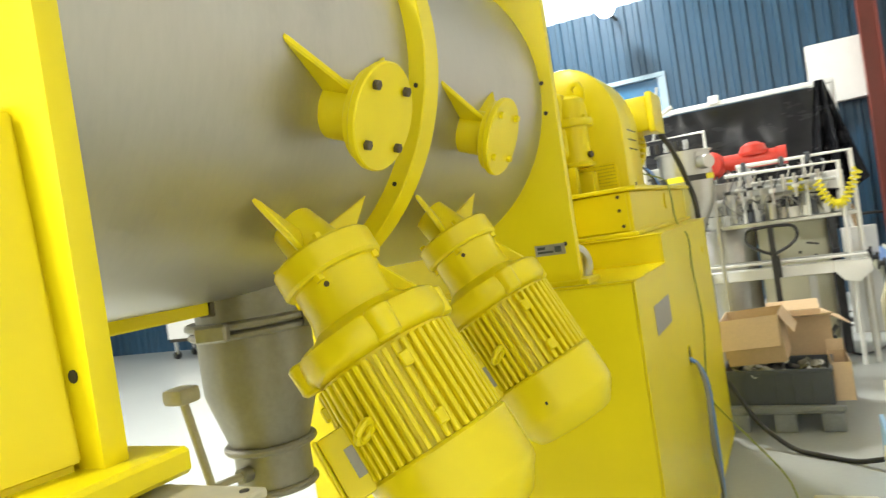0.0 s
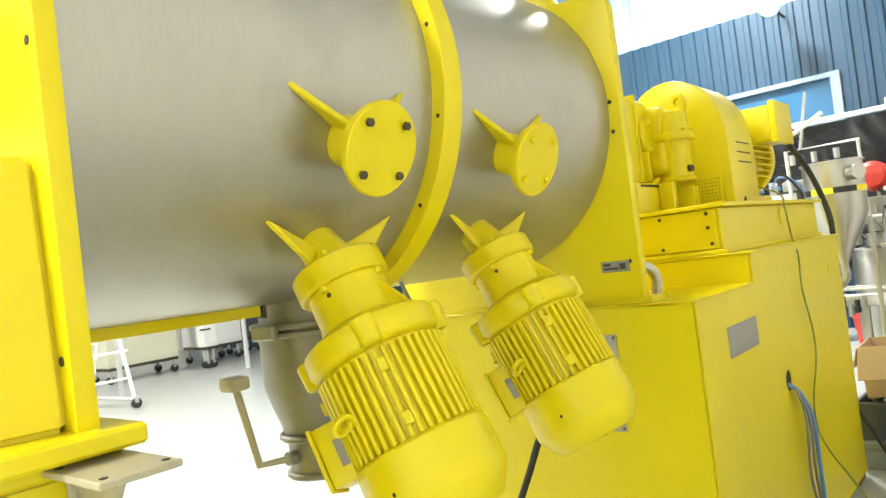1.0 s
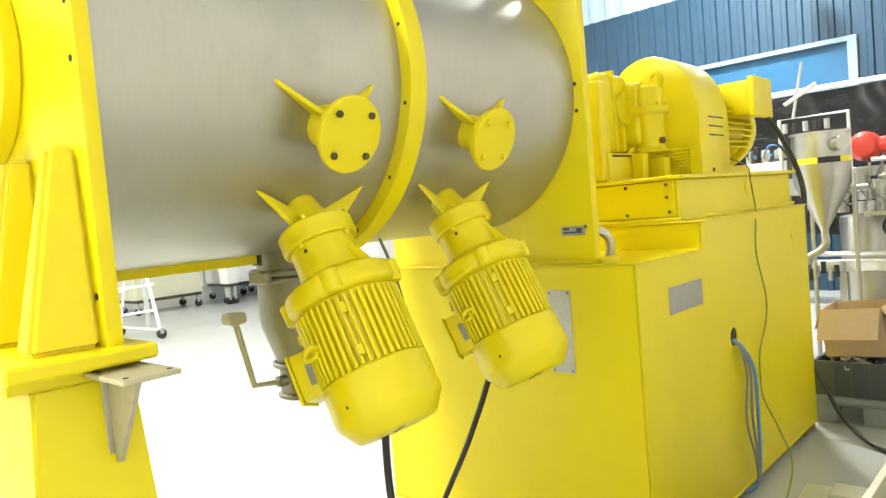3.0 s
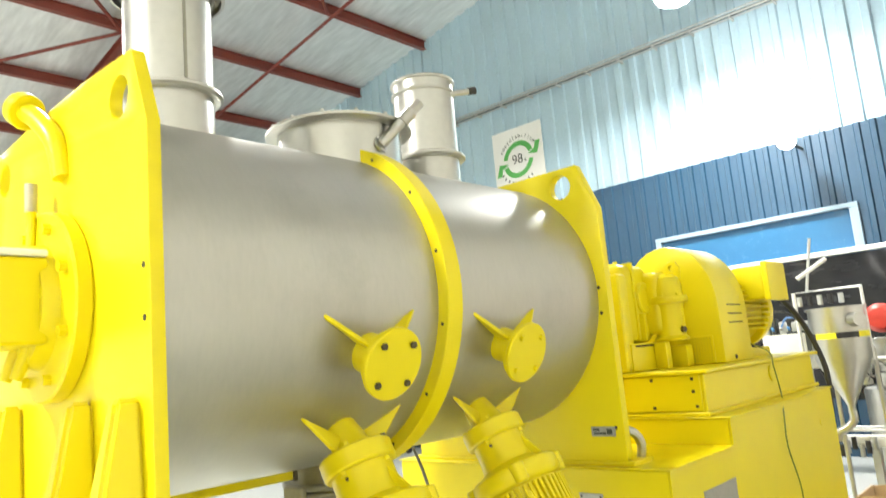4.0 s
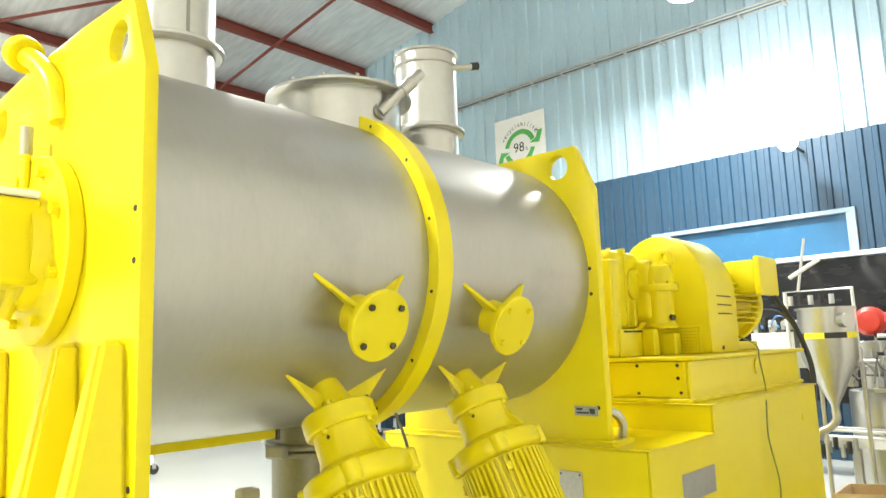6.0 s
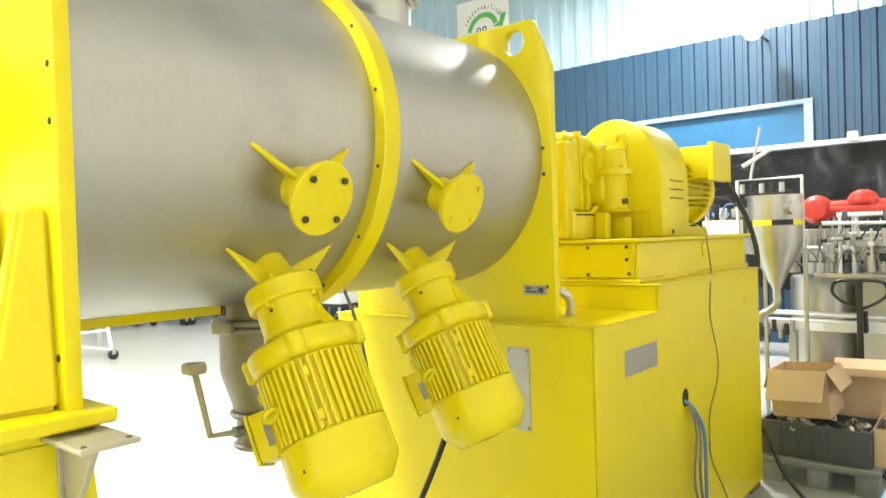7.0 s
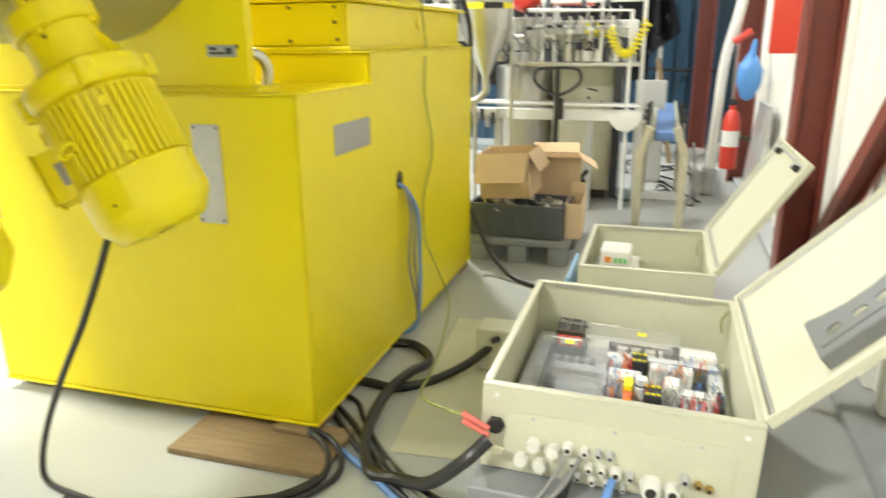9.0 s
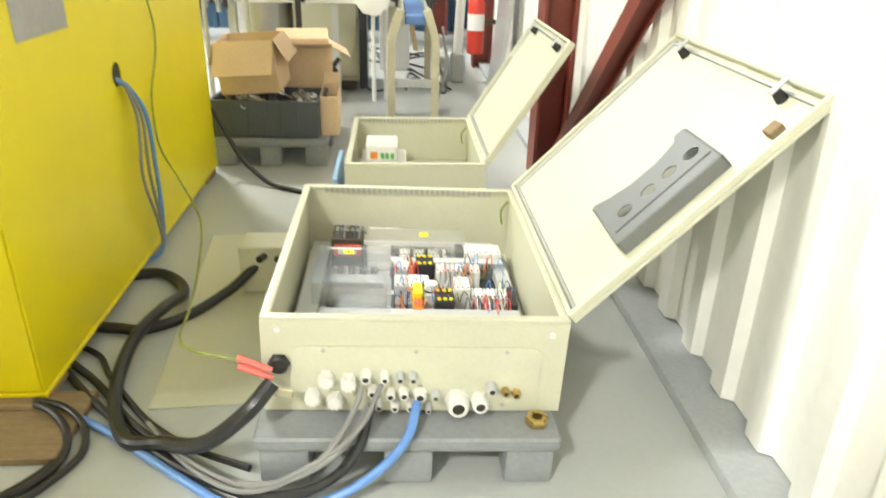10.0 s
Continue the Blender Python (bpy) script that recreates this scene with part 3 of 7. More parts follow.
# nozzles on top
for yc, r, z0, z1, name in ((0.765, 0.141, 2.53, 3.09, "inlet_pipe"), (1.478, 0.247, 2.45, 2.722, "inspection_manhole"), (1.995, 0.140, 2.50, 3.055, "vent_pipe")):
    o = Vector((DX, yc, 0)) - Vector(MO)
    bm = bmesh.new()
    lathe(bm, [(r, z0), (r, z1), (r - 0.004, z1), (r - 0.004, z0 + 0.05)], Matrix.Translation(o), 56)
    n = part(name, bm, STEEL_BRIGHT, mixer, "polished stainless steel nozzle")
    rings = {"inlet_pipe": (2.72,), "inspection_manhole": (2.715,), "vent_pipe": (2.692,)}[name]
    for z in rings:
        bm = bmesh.new()
        w = 0.030 if name != "inspection_manhole" else 0.045
        lathe(bm, [(r, z - 0.012), (r + w * 0.7, z - 0.012), (r + w, z - 0.004), (r + w, z + 0.006), (r + w * 0.7, z + 0.012), (r, z + 0.012)], Matrix.Translation(o), 56)
        part("flange_ring", bm, STEEL_BRIGHT, n)
    if name == "vent_pipe":
        for z in (3.0, 3.055):
            bm = bmesh.new()
            lathe(bm, [(r - 0.006, z - 0.008), (r + 0.008, z - 0.006), (r + 0.010, z), (r + 0.008, z + 0.006), (r - 0.006, z + 0.008)], Matrix.Translation(o), 48)
            part("bead", bm, STEEL_BRIGHT, n)
        p = o + Vector((r * 0.88, r * 0.30, 2.985))
        sp = part("side_spout", rodded(p, p + Vector((0.045, 0.085, 0.018)), 0.014, seg=16), STEEL_BRIGHT, n)
        part("cap", rodded(p + Vector((0.045, 0.085, 0.018)), p + Vector((0.062, 0.115, 0.024)), 0.018, seg=16), BLACK, sp, "black plug")
    if name == "inspection_manhole":
        p = o + Vector((r * 0.985, -r * 0.02, 2.615))
        sp = part("side_spout", rodded(p, p + Vector((0.06, 0.085, 0.105)), 0.021, seg=16), STEEL_BRIGHT, n)
        part("socket", rodded(p + Vector((0.05, 0.072, 0.088)), p + Vector((0.075, 0.108, 0.132)), 0.026, seg=16, ch=0.003), STEEL_BRIGHT, sp)
        part("plug", rodded(p + Vector((0.075, 0.108, 0.132)), p + Vector((0.095, 0.136, 0.166)), 0.021, seg=6), STEEL_BRIGHT, sp)
        part("spout_flange", rodded(p - Vector((0.004, 0, 0)), p + Vector((0.006, 0.002, 0.003)), 0.034, seg=20), STEEL_BRIGHT, sp)
        for k in range(14):
            a = 2 * math.pi * k / 14
            q = o + Vector(((r + 0.03) * math.cos(a), (r + 0.03) * math.sin(a), 2.7265))
            part("bolt", rodded(q, q + Vector((0, 0, 0.008)), 0.008, seg=6), STEEL_BRIGHT, n)
    if name == "inlet_pipe":
        bm = bmesh.new()
        block(bm, (-0.005, -r - 0.003, 2.735), (0.005, -r + 0.002, 3.06), 0, 1, Matrix.Translation(o) @ pose(0, 0, 0, 0, 0, 84))
        part("seam", bm, CAST, n)
# sleeve and clamp above the inlet pipe
o = Vector((DX, 0.765, -0.032)) - Vector(MO)
bm = bmesh.new()
lathe(bm, [(0.141, 3.12), (0.176, 3.13), (0.176, 3.145), (0.152, 3.155), (0.141, 3.17), (0.141, 3.85), (0.137, 3.85), (0.137, 3.12)], Matrix.Translation(o), 56)
up = part("upper_pipe", bm, STEEL_BRIGHT, mixer, "polished stainless steel feed pipe")
bm = bmesh.new()
lathe(bm, [(0.176, 3.105), (0.188, 3.110), (0.190, 3.14), (0.182, 3.155), (0.155, 3.16), (0.155, 3.10)], Matrix.Translation(o), 56)
part("clamp", bm, STEEL_BRIGHT, up)
for a in (-40, 140):
    q = o + Vector((0.19 * math.cos(radians(a)), 0.19 * math.sin(radians(a)), 3.13))
    part("clamp_bolt", boxed((-0.03, -0.02, -0.03), (0.03, 0.02, 0.03), 0.006, 1, Matrix.Translation(q) @ pose(0, 0, 0, 0, 0, a + 90)), STEEL_BRIGHT, up)

# discharge valve under the drum
VX, VY = DX + 0.0, 1.335
o = Vector((VX, VY, 0)) - Vector(MO)
bm = bmesh.new()
lathe(bm, [(0.145, 1.56), (0.145, 1.41), (0.150, 1.385), (0.150, 1.22), (0.142, 1.19), (0.105, 1.075), (0.100, 1.06), (0.100, 0.955), (0.095, 0.955), (0.095, 1.06)], Matrix.Translation(o), 48)
valve = part("discharge_spout", bm, CAST, mixer, "grey metal discharge spout")
for z, r in ((1.40, 0.175), (1.375, 0.168), (1.066, 0.122), (0.955, 0.112)):
    bm = bmesh.new()
    lathe(bm, [(0.09, z - 0.010), (r - 0.006, z - 0.010), (r, z - 0.004), (r, z + 0.004), (r - 0.006, z + 0.010), (0.09, z + 0.010)], Matrix.Translation(o), 48)
    part("flange_ring", bm, CAST, valve)
for a in (-80, 10):
    q = o + Vector((0.185 * math.cos(radians(a)), 0.185 * math.sin(radians(a)), 1.388))
    part("clamp_bolt", boxed((-0.045, -0.014, -0.022), (0.045, 0.014, 0.022), 0.006, 1, Matrix.Translation(q) @ pose(0, 0, 0, 0, 0, a + 90)), CAST, valve)
lever = part("valve_lever", at_world(pipe_run([(VX, 1.245, 1.012), (VX, 1.11, 1.025), (VX + 0.01, 1.055, 1.25)], 0.011, 10), MO), BRACKET, mixer, "worn brass-coloured valve lever")
part("knob", at_world(boxed((VX - 0.022, 1.02, 1.245), (VX + 0.042, 1.085, 1.285), 0.014, 2), MO), BRACKET, lever)
part("hub", at_world(rodded((VX, 1.255, 1.012), (VX, 1.205, 1.016), 0.02, seg=12), MO), CAST, lever)
part("support_bar", at_world(boxed((DX + 0.02, Y0, 1.438), (DX + 0.055, 1.135, 1.472), 0.004), MO), YELLOW, mixer, "yellow square bar under the drum")
part("bar_end", at_world(boxed((DX + 0.015, 1.137, 1.432), (DX + 0.06, 1.150, 1.478), 0.003), MO), DARK, mixer)


# ---- chopper motors ----
MD = Vector((0.456, 0, -0.89))
CHOP = axis_matrix((-0.748, 1.092, 1.605), MD, (0, 1, 0))
CHOP_INV = CHOP.inverted()


def chopper():
    e = new("chopper_motor")
    tagged(e, "yellow painted finned electric motor slung below the drum", "electric motor", "motors under the drum")

    def turned(name, prof, seg=48, lab=""):
        b = bmesh.new()
        lathe(b, prof, None, seg)
        return part(name, b, YELLOW, e, lab)
    # short neck that leaves the drum square to its skin
    b = bmesh.new()
    rod(b, CHOP_INV @ Vector((-0.780, 1.092, 1.612)), CHOP_INV @ Vector((-0.713, 1.092, 1.537)), 0.050, 0.062, 32, 0.002)
    part("nozzle", b, YELLOW, e)
    mf = turned("mounting_flange", [(0, 0.070), (0.106, 0.070), (0.112, 0.076), (0.112, 0.124), (0.106, 0.131), (0.07, 0.133)])
    turned("neck", [(0.094, 0.131), (0.094, 0.200), (0.102, 0.236), (0, 0.236)])
    af = turned("adapter_flange", [(0, 0.222), (0.094, 0.222), (0.116, 0.240), (0.146, 0.248), (0.158, 0.256), (0.162, 0.268), (0.162, 0.298), (0.155, 0.310), (0.140, 0.320), (0, 0.322)])
    body = turned("motor_body", [(0, 0.295), (0.139, 0.295), (0.139, 0.535), (0, 0.535)])
    turned("fan_cover", [(0.10, 0.524), (0.151, 0.524), (0.156, 0.530), (0.156, 0.628), (0.152, 0.645), (0.116, 0.694), (0.110, 0.698), (0, 0.698)], 28, "smooth yellow fan cover")
    for k in range(4):
        a = radians(45 + 90 * k)
        b = bmesh.new()
        p = Vector((0.152 * math.cos(a), 0.152 * math.sin(a), 0.252))
        rod(b, p, p + Vector((0, 0, 0.066)), 0.028, 0.025, 20, 0.006)
        part("lug", b, YELLOW, af)
        p = Vector((0.095 * math.cos(a + 0.5), 0.095 * math.sin(a + 0.5), 0.131))
        part("bolt", rodded(p, p + Vector((0, 0, 0.014)), 0.011, seg=6), YELLOW, mf)
        p = Vector((0.095 * math.cos(a + 0.1), 0.095 * math.sin(a + 0.1), 0.070))
        part("bolt", rodded(p, p - Vector((0, 0, 0.012)), 0.010, seg=6), DARK if k == 1 else YELLOW, mf)
    # webs between the two flanges
    for a in (168, 30):
        b = bmesh.new()
        c, s = math.cos(radians(a)), math.sin(radians(a))
        gusset(b, ((0.08 * c, 0.08 * s, 0.132), (0.08 * c, 0.08 * s, 0.250), (0.142 * c, 0.142 * s, 0.250)), 0.012)
        part("web", b, YELLOW, e)
    # dark slots and screws on the neck
    for a in (-110,):
        c, s = math.cos(radians(a)), math.sin(radians(a))
        part("set_screw", rodded((0.088 * c, 0.088 * s, 0.155), (0.0945 * c, 0.0945 * s, 0.155), 0.006, seg=12), DARK, e)
    # cooling fins
    first = None
    for k in range(46):
        a = 360 / 46 * k
        if first is None:
            b = bmesh.new()
            block(b, (0.130, -0.0052, 0.326), (0.1545, 0.0052, 0.523), 0.0022)
            first = part("fin", b, YELLOW, body)
        else:
            twin(first, pose(0, 0, 0, 0, 0, a), body)
    for a in (-135, -45):
        c, s = math.cos(radians(a)), math.sin(radians(a))
        for z in (0.35, 0.47):
            part("boss", boxed((0.140, -0.010, z), (0.163, 0.010, z + 0.03), 0.003, 1, pose(0, 0, 0, 0, 0, a)), YELLOW, body)
    # lifting eye
    b = bmesh.new()
    c, s = math.cos(radians(-88)), math.sin(radians(-88))
    cen = Vector((0.172 * c, 0.172 * s, 0.435))
    u, w = Vector((c, s, 0)), Vector((0, 0, 1))
    ring = [cen + 0.021 * (math.cos(2 * math.pi * i / 20) * u + math.sin(2 * math.pi * i / 20) * (w * 0.6 + Vector((-s, c, 0)) * 0.8)) for i in range(21)]
    hose(b, ring, 0.0075, 8, 1, False)
    part("lifting_eye", b, YELLOW, e)
    part("eye_shank", rodded((0.13 * c, 0.13 * s, 0.435), (0.157 * c, 0.157 * s, 0.435), 0.012, seg=12), YELLOW, e)
    # terminal box
    tb = part("terminal_box", boxed((0.12, -0.062, 0.40), (0.196, 0.062, 0.535), 0.008, 2, pose(0, 0, 0, 0, 0, -38)), YELLOW, e)
    part("box_lid", boxed((0.1965, -0.066, 0.396), (0.206, 0.066, 0.539), 0.003, 1, pose(0, 0, 0, 0, 0, -38)), YELLOW, tb)
    part("label_plate", boxed((0.140, -0.0635, 0.44), (0.160, -0.0625, 0.50), 0.0005, 1, pose(0, 0, 0, 0, 0, -38)), CAST, tb, "tiny grey rating plate")
    # vent slot in the cover's end
    part("slot", boxed((-0.035, -0.007, 0.6982), (0.035, 0.007, 0.6992), 0, 1, pose(0, 0, 0, 0, 0, 20)), SLOT, e)
    part("slot", boxed((0.150, -0.003, 0.60), (0.1575, 0.003, 0.608), 0, 1, pose(0, 0, 0, 0, 0, -100)), SLOT, e)
    # gussets to the drum
    for s in (-1, 1):
        b = bmesh.new()
        gusset(b, (CHOP_INV @ Vector((-0.716, 1.092 + s * (0.205 if s > 0 else 0.185), 1.662)), (-0.02, s * 0.085, 0.072), CHOP_INV @ Vector((-0.735, 1.092 + s * 0.036, 1.590))), 0.014)
        part("gusset", b, YELLOW, e)
    return e


c1 = chopper()
c1.matrix_world = axis_matrix((-0.748, 1.092, 1.605), MD, (0, 1, 0))
c2 = copy_thing(c1, axis_matrix((-0.748, 1.732, 1.605), MD, (0, 1, 0)))

# ---- machine base ----
BX0, BX1, BY0, BY1 = -1.86, -0.347, 2.342, 4.62
base = thing("drive_cabinet", "large yellow painted steel machine cabinet with a stepped top", "machine cabinet", ((BX0 + BX1) / 2, BY0, 0.1))
BO = ((BX0 + BX1) / 2, BY0, 0.1)
HOLE = (3.30, 0.828)
outline = [(BY0, 0.062), (BY1, 0.062), (BY1, 1.415), (2.995, 1.415), (2.995, 1.29), (BY0, 1.29)]
bm = bmesh.new()
prism(bm, outline, BX0, BX1 - 0.004, "yz")
bmesh.ops.bevel(bm, geom=[e for e in bm.edges if e.calc_face_angle(0) > 0.6], offset=0.006, segments=2, affect='EDGES')
part("body", at_world(bm, BO), YELLOW, base)
bm = prismed(outline, BX1 - 0.0039, BX1, "yz", ((HOLE[0], HOLE[1], 0.048),), 0)
part("side_panel", at_world(bm, BO), YELLOW, base)
# shallow disc whose near-black colour stands in for the hole's depth
part("cable_hole", at_world((lambda q: (lathe(q, [(0, -0.002), (0.048, -0.002), (0.048, 0.0002), (0, 0.0002)], axis_matrix((BX1 - 0.0025, HOLE[0], HOLE[1]), (1, 0, 0)), 24), q)[1])(bmesh.new()), BO), SLOT, base, "round cable hole, its inner shade put into a dark disc")
part("hole_rim", at_world((lambda q: (lathe(q, [(0.047, -0.002), (0.047, 0.003), (0.051, 0.003), (0.052, 0.0)], axis_matrix((BX1, HOLE[0], HOLE[1]), (1, 0, 0)), 28), q)[1])(bmesh.new()), BO), YELLOW, base)
part("top_sheet", at_world(boxed((BX0 - 0.004, BY0 - 0.010, 1.2905), (BX1 + 0.008, 2.992, 1.2955), 0.002), BO), YELLOW, base)
part("upper_sheet", at_world(boxed((BX0 - 0.004, 2.985, 1.4155), (BX1 + 0.010, BY1 + 0.012, 1.4225), 0.003), BO), YELLOW, base)
part("bottom_trim", at_world(boxed((BX0, BY0 - 0.006, 0.047), (BX1 + 0.006, BY1, 0.0615), 0.003), BO), YELLOW, base)
dp = part("data_plate", at_world(boxed((BX1 + 0.0005, 2.615, 1.045), (BX1 + 0.003, 2.96, 1.162), 0.001), BO), ALU, base, "blank scuffed aluminium plate")
fp = part("front_cover", at_world(boxed((-0.768, BY0 - 0.004, 0.83), (-0.655, BY0 - 0.0005, 1.188), 0.001), BO), ALU, base, "upright scuffed aluminium plate")
for x in (-0.757, -0.666):
    for z in (0.842, 1.176):
        part("rivet", at_world(rodded((x, BY0 - 0.004, z), (x, BY0 - 0.007, z), 0.005, seg=8), BO), DARK, fp)
part("lamp_plug", at_world(rodded((BX1, 4.33, 1.24), (BX1 + 0.004, 4.33, 1.24), 0.022, seg=16), BO), YELLOW, base)

pads = [(-0.52, 2.30, -0.34, 2.48), (-1.15, 2.40, -0.95, 2.6), (-1.80, 2.40, -1.60, 2.6), (-0.50, 4.40, -0.355, 4.58)]
for x0, y0, x1, y1 in pads:
    p = thing("packing_block", "weathered timber packing under the machine base", "timber block", ((x0 + x1) / 2, (y0 + y1) / 2, 0), "timber packing")
    o = ((x0 + x1) / 2, (y0 + y1) / 2, 0)
    part("timber", at_world(boxed((x0, y0, 0.0275), (x1, y1, 0.0468), 0.003), o), WOOD, p)
    if y0 < 2.35:
        part("board", at_world(boxed((-0.84, 2.09, 0.0), (-0.22, 2.40, 0.027), 0.004), o), WOOD, p)
    else:
        part("board", at_world(boxed((x0 - 0.03, y0, 0.0), (x1 + 0.0, y1 + 0.02, 0.027), 0.004), o), WOOD, p)

# drive support, gearbox, guard and motor
GX0, GX1 = -1.72, -0.438
sup = thing("drive_support", "yellow painted steel support with a bolted cover", "machine support", (DX, 3.03, 1.4225))
SO = (DX, 3.03, 1.4225)
part("body", at_world(boxed((GX0, 3.03, 1.423), (GX1 - 0.02, 4.72, 1.622), 0.006), SO), YELLOW, sup)
part("top_flange", at_world(boxed((GX0 - 0.01, 3.00, 1.6225), (GX1 + 0.012, 4.78, 1.642), 0.004), SO), YELLOW, sup)
part("foot_flange", at_world(boxed((GX0 - 0.01, 3.0, 1.4226), (GX1 + 0.0, 4.74, 1.442), 0.004), SO), YELLOW, sup)
cp = part("bolted_cover", at_world(boxed((-1.0, 3.018, 1.447), (-0.475, 3.0295, 1.618), 0.003), SO), YELLOW, sup)
for x, z in ((-0.51, 1.60), (-0.51, 1.54), (-0.50, 1.47), (-0.72, 1.60), (-0.72, 1.465), (-0.95, 1.60), (-0.95, 1.465)):
    part("bolt", at_world(rodded((x, 3.018, z), (x, 3.012, z), 0.0085, seg=6), SO), DARK, cp)
part("side_plug", at_world(rodded((GX1 - 0.02, 3.95, 1.56), (GX1 - 0.012, 3.95, 1.56), 0.045, seg=20), SO), YELLOW, sup)

gear = thing("gearbox", "yellow painted cast gearbox with flanged housings", "gearbox", (DX, 3.1, 1.642))
GO = (DX, 3.1, 1.642)
def turned_at(prof, m, seg=40):
    bm = bmesh.new()
    lathe(bm, prof, m, seg)
    return bm


foot = part("foot", at_world(boxed((-1.55, 3.06, 1.6425), (-0.825, 3.47, 1.79), 0.012, 2), GO), YELLOW, gear)
part("foot_slot", at_world(boxed((-0.824, 3.10, 1.770), (-0.8225, 3.36, 1.780), 0), GO), SLOT, foot)
part("foot_block", at_world(boxed((-0.824, 3.30, 1.6427), (-0.755, 3.36, 1.785), 0.008, 2), GO), YELLOW, gear)
part("foot_block", at_world(boxed((-0.824, 3.44, 1.6427), (-0.705, 3.52, 1.760), 0.008, 2), GO), YELLOW, gear)
main = part("housing", at_world(boxed((-1.42, 3.12, 1.791), (-0.872, 3.43, 2.222), 0.06, 5), GO), YELLOW, gear)
part("seam_flange", at_world(boxed((-1.44, 3.232, 1.800), (-0.862, 3.252, 2.232), 0.008, 2), GO), YELLOW, gear)
part("top_cover", at_world(boxed((-1.36, 3.28, 2.216), (-0.99, 3.42, 2.248), 0.016, 3), GO), YELLOW, gear)
part("front_flange", at_world(turned_at([(0, 0), (0.275, 0), (0.28, 0.01), (0.28, 0.05), (0.25, 0.065), (0.2, 0.08), (0, 0.08)], axis_matrix((DX, 3.13, 2.0), (0, -1, 0)), 48), GO), YELLOW, gear)
part("drive_shaft", at_world(rodded((DX, 2.43, 2.025), (DX, 3.07, 2.01), 0.12, seg=32), GO), YELLOW, gear)
part("gear_stand", at_world(boxed((-1.0, 3.02, 1.6427), (-0.835, 3.118, 2.16), 0.024, 3), GO), YELLOW, gear)
part("side_boss", at_world(turned_at([(0, 0), (0.088, 0), (0.088, 0.016), (0.080, 0.024), (0.055, 0.026), (0.05, 0.020), (0, 0.020)], axis_matrix((-0.874, 3.335, 2.035), (1, 0, 0))), GO), YELLOW, gear)
part("side_rib", at_world(boxed((-0.90, 3.275, 1.80), (-0.846, 3.300, 1.95), 0.010, 2), GO), YELLOW, gear)
# upright input housing on the gearbox's side
IN = pose(-0.785, 3.455, 0)
inp = part("input_housing", at_world(turned_at([(0, 1.788), (0.090, 1.788), (0.094, 1.800), (0.080, 1.815), (0.080, 1.965), (0.088, 1.990), (0.088, 2.02), (0.086, 2.09), (0.074, 2.135), (0.045, 2.155), (0, 2.158)], IN, 36), GO), YELLOW, gear)
part("housing_flange", at_world(turned_at([(0.07, 1.992), (0.106, 1.992), (0.110, 1.998), (0.110, 2.026), (0.106, 2.032), (0.07, 2.034)], IN, 36), GO), YELLOW, inp)
for k in range(6):
    a = radians(-80 + 50 * k)
    q = Vector((-0.785 + 0.097 * math.cos(a), 3.455 + 0.097 * math.sin(a), 2.033))
    part("bolt", at_world(rodded(q, q + Vector((0, 0, 0.012)), 0.010, seg=6), GO), YELLOW, inp)
part("bridge", at_world(boxed((-1.15, 3.36, 1.83), (-0.785, 3.53, 2.175), 0.05, 4), GO), YELLOW, gear)
part("oil_plug", at_world(rodded((-0.707, 3.43, 1.845), (-0.692, 3.425, 1.845), 0.018, seg=6), GO), DARK, inp)
part("lifting_lug", at_world(prismed([(-0.790, 2.13), (-0.705, 2.13), (-0.700, 2.185), (-0.722, 2.225), (-0.768, 2.225), (-0.792, 2.19)], 3.47, 3.495, "xz", ((-0.745, 2.188, 0.016),), 0.003), GO), YELLOW, gear)
for x in (-1.02, -1.15, -1.28):
    part("bolt", at_world(rodded((x, 3.35, 2.248), (x, 3.35, 2.262), 0.014, seg=6), GO), YELLOW, gear)

guard = thing("belt_guard", "yellow painted sheet-steel belt guard with an arched top and slots", "machine guard", (-1.0, 3.80, 1.642))
UO = (-1.0, 3.80, 1.642)
GC, GR = -0.85, 0.287
arch = [(GC + GR, 1.643)] + [(GC + GR * math.cos(radians(a)), 1.97 + 0.362 * math.sin(radians(a))) for a in range(0, 181, 10)] + [(GC - GR, 1.643)]
part("shell", at_world(prismed(arch, 3.60, 4.02, "xz", (), 0.014), UO), YELLOW, guard)
for k in range(3):
    z = 1.86 + 0.05 * k
    part("slot", at_world(boxed((GC + GR - 0.0005, 3.72, z), (GC + GR + 0.0012, 3.93, z + 0.007), 0), UO), SLOT, guard)
mesh = part("mesh_panel", at_world(boxed((GC + 0.02, 3.590, 1.645), (GC + 0.235, 3.5995, 1.80), 0.002), UO), YELLOW, guard, "perforated panel")
# shade of the perforations is coloured squares on a solid panel
for i in range(12):
    for k in range(8):
        part("perforation", at_world(boxed((GC + 0.034 + 0.0165 * i, 3.5892, 1.660 + 0.0175 * k), (GC + 0.0388 + 0.0165 * i, 3.5899, 1.6648 + 0.0175 * k), 0), UO), SLOT, mesh)
part("screw", at_world(rodded((GC + GR, 3.75, 1.67), (GC + GR + 0.006, 3.75, 1.67), 0.012, seg=8), UO), DARK, guard)

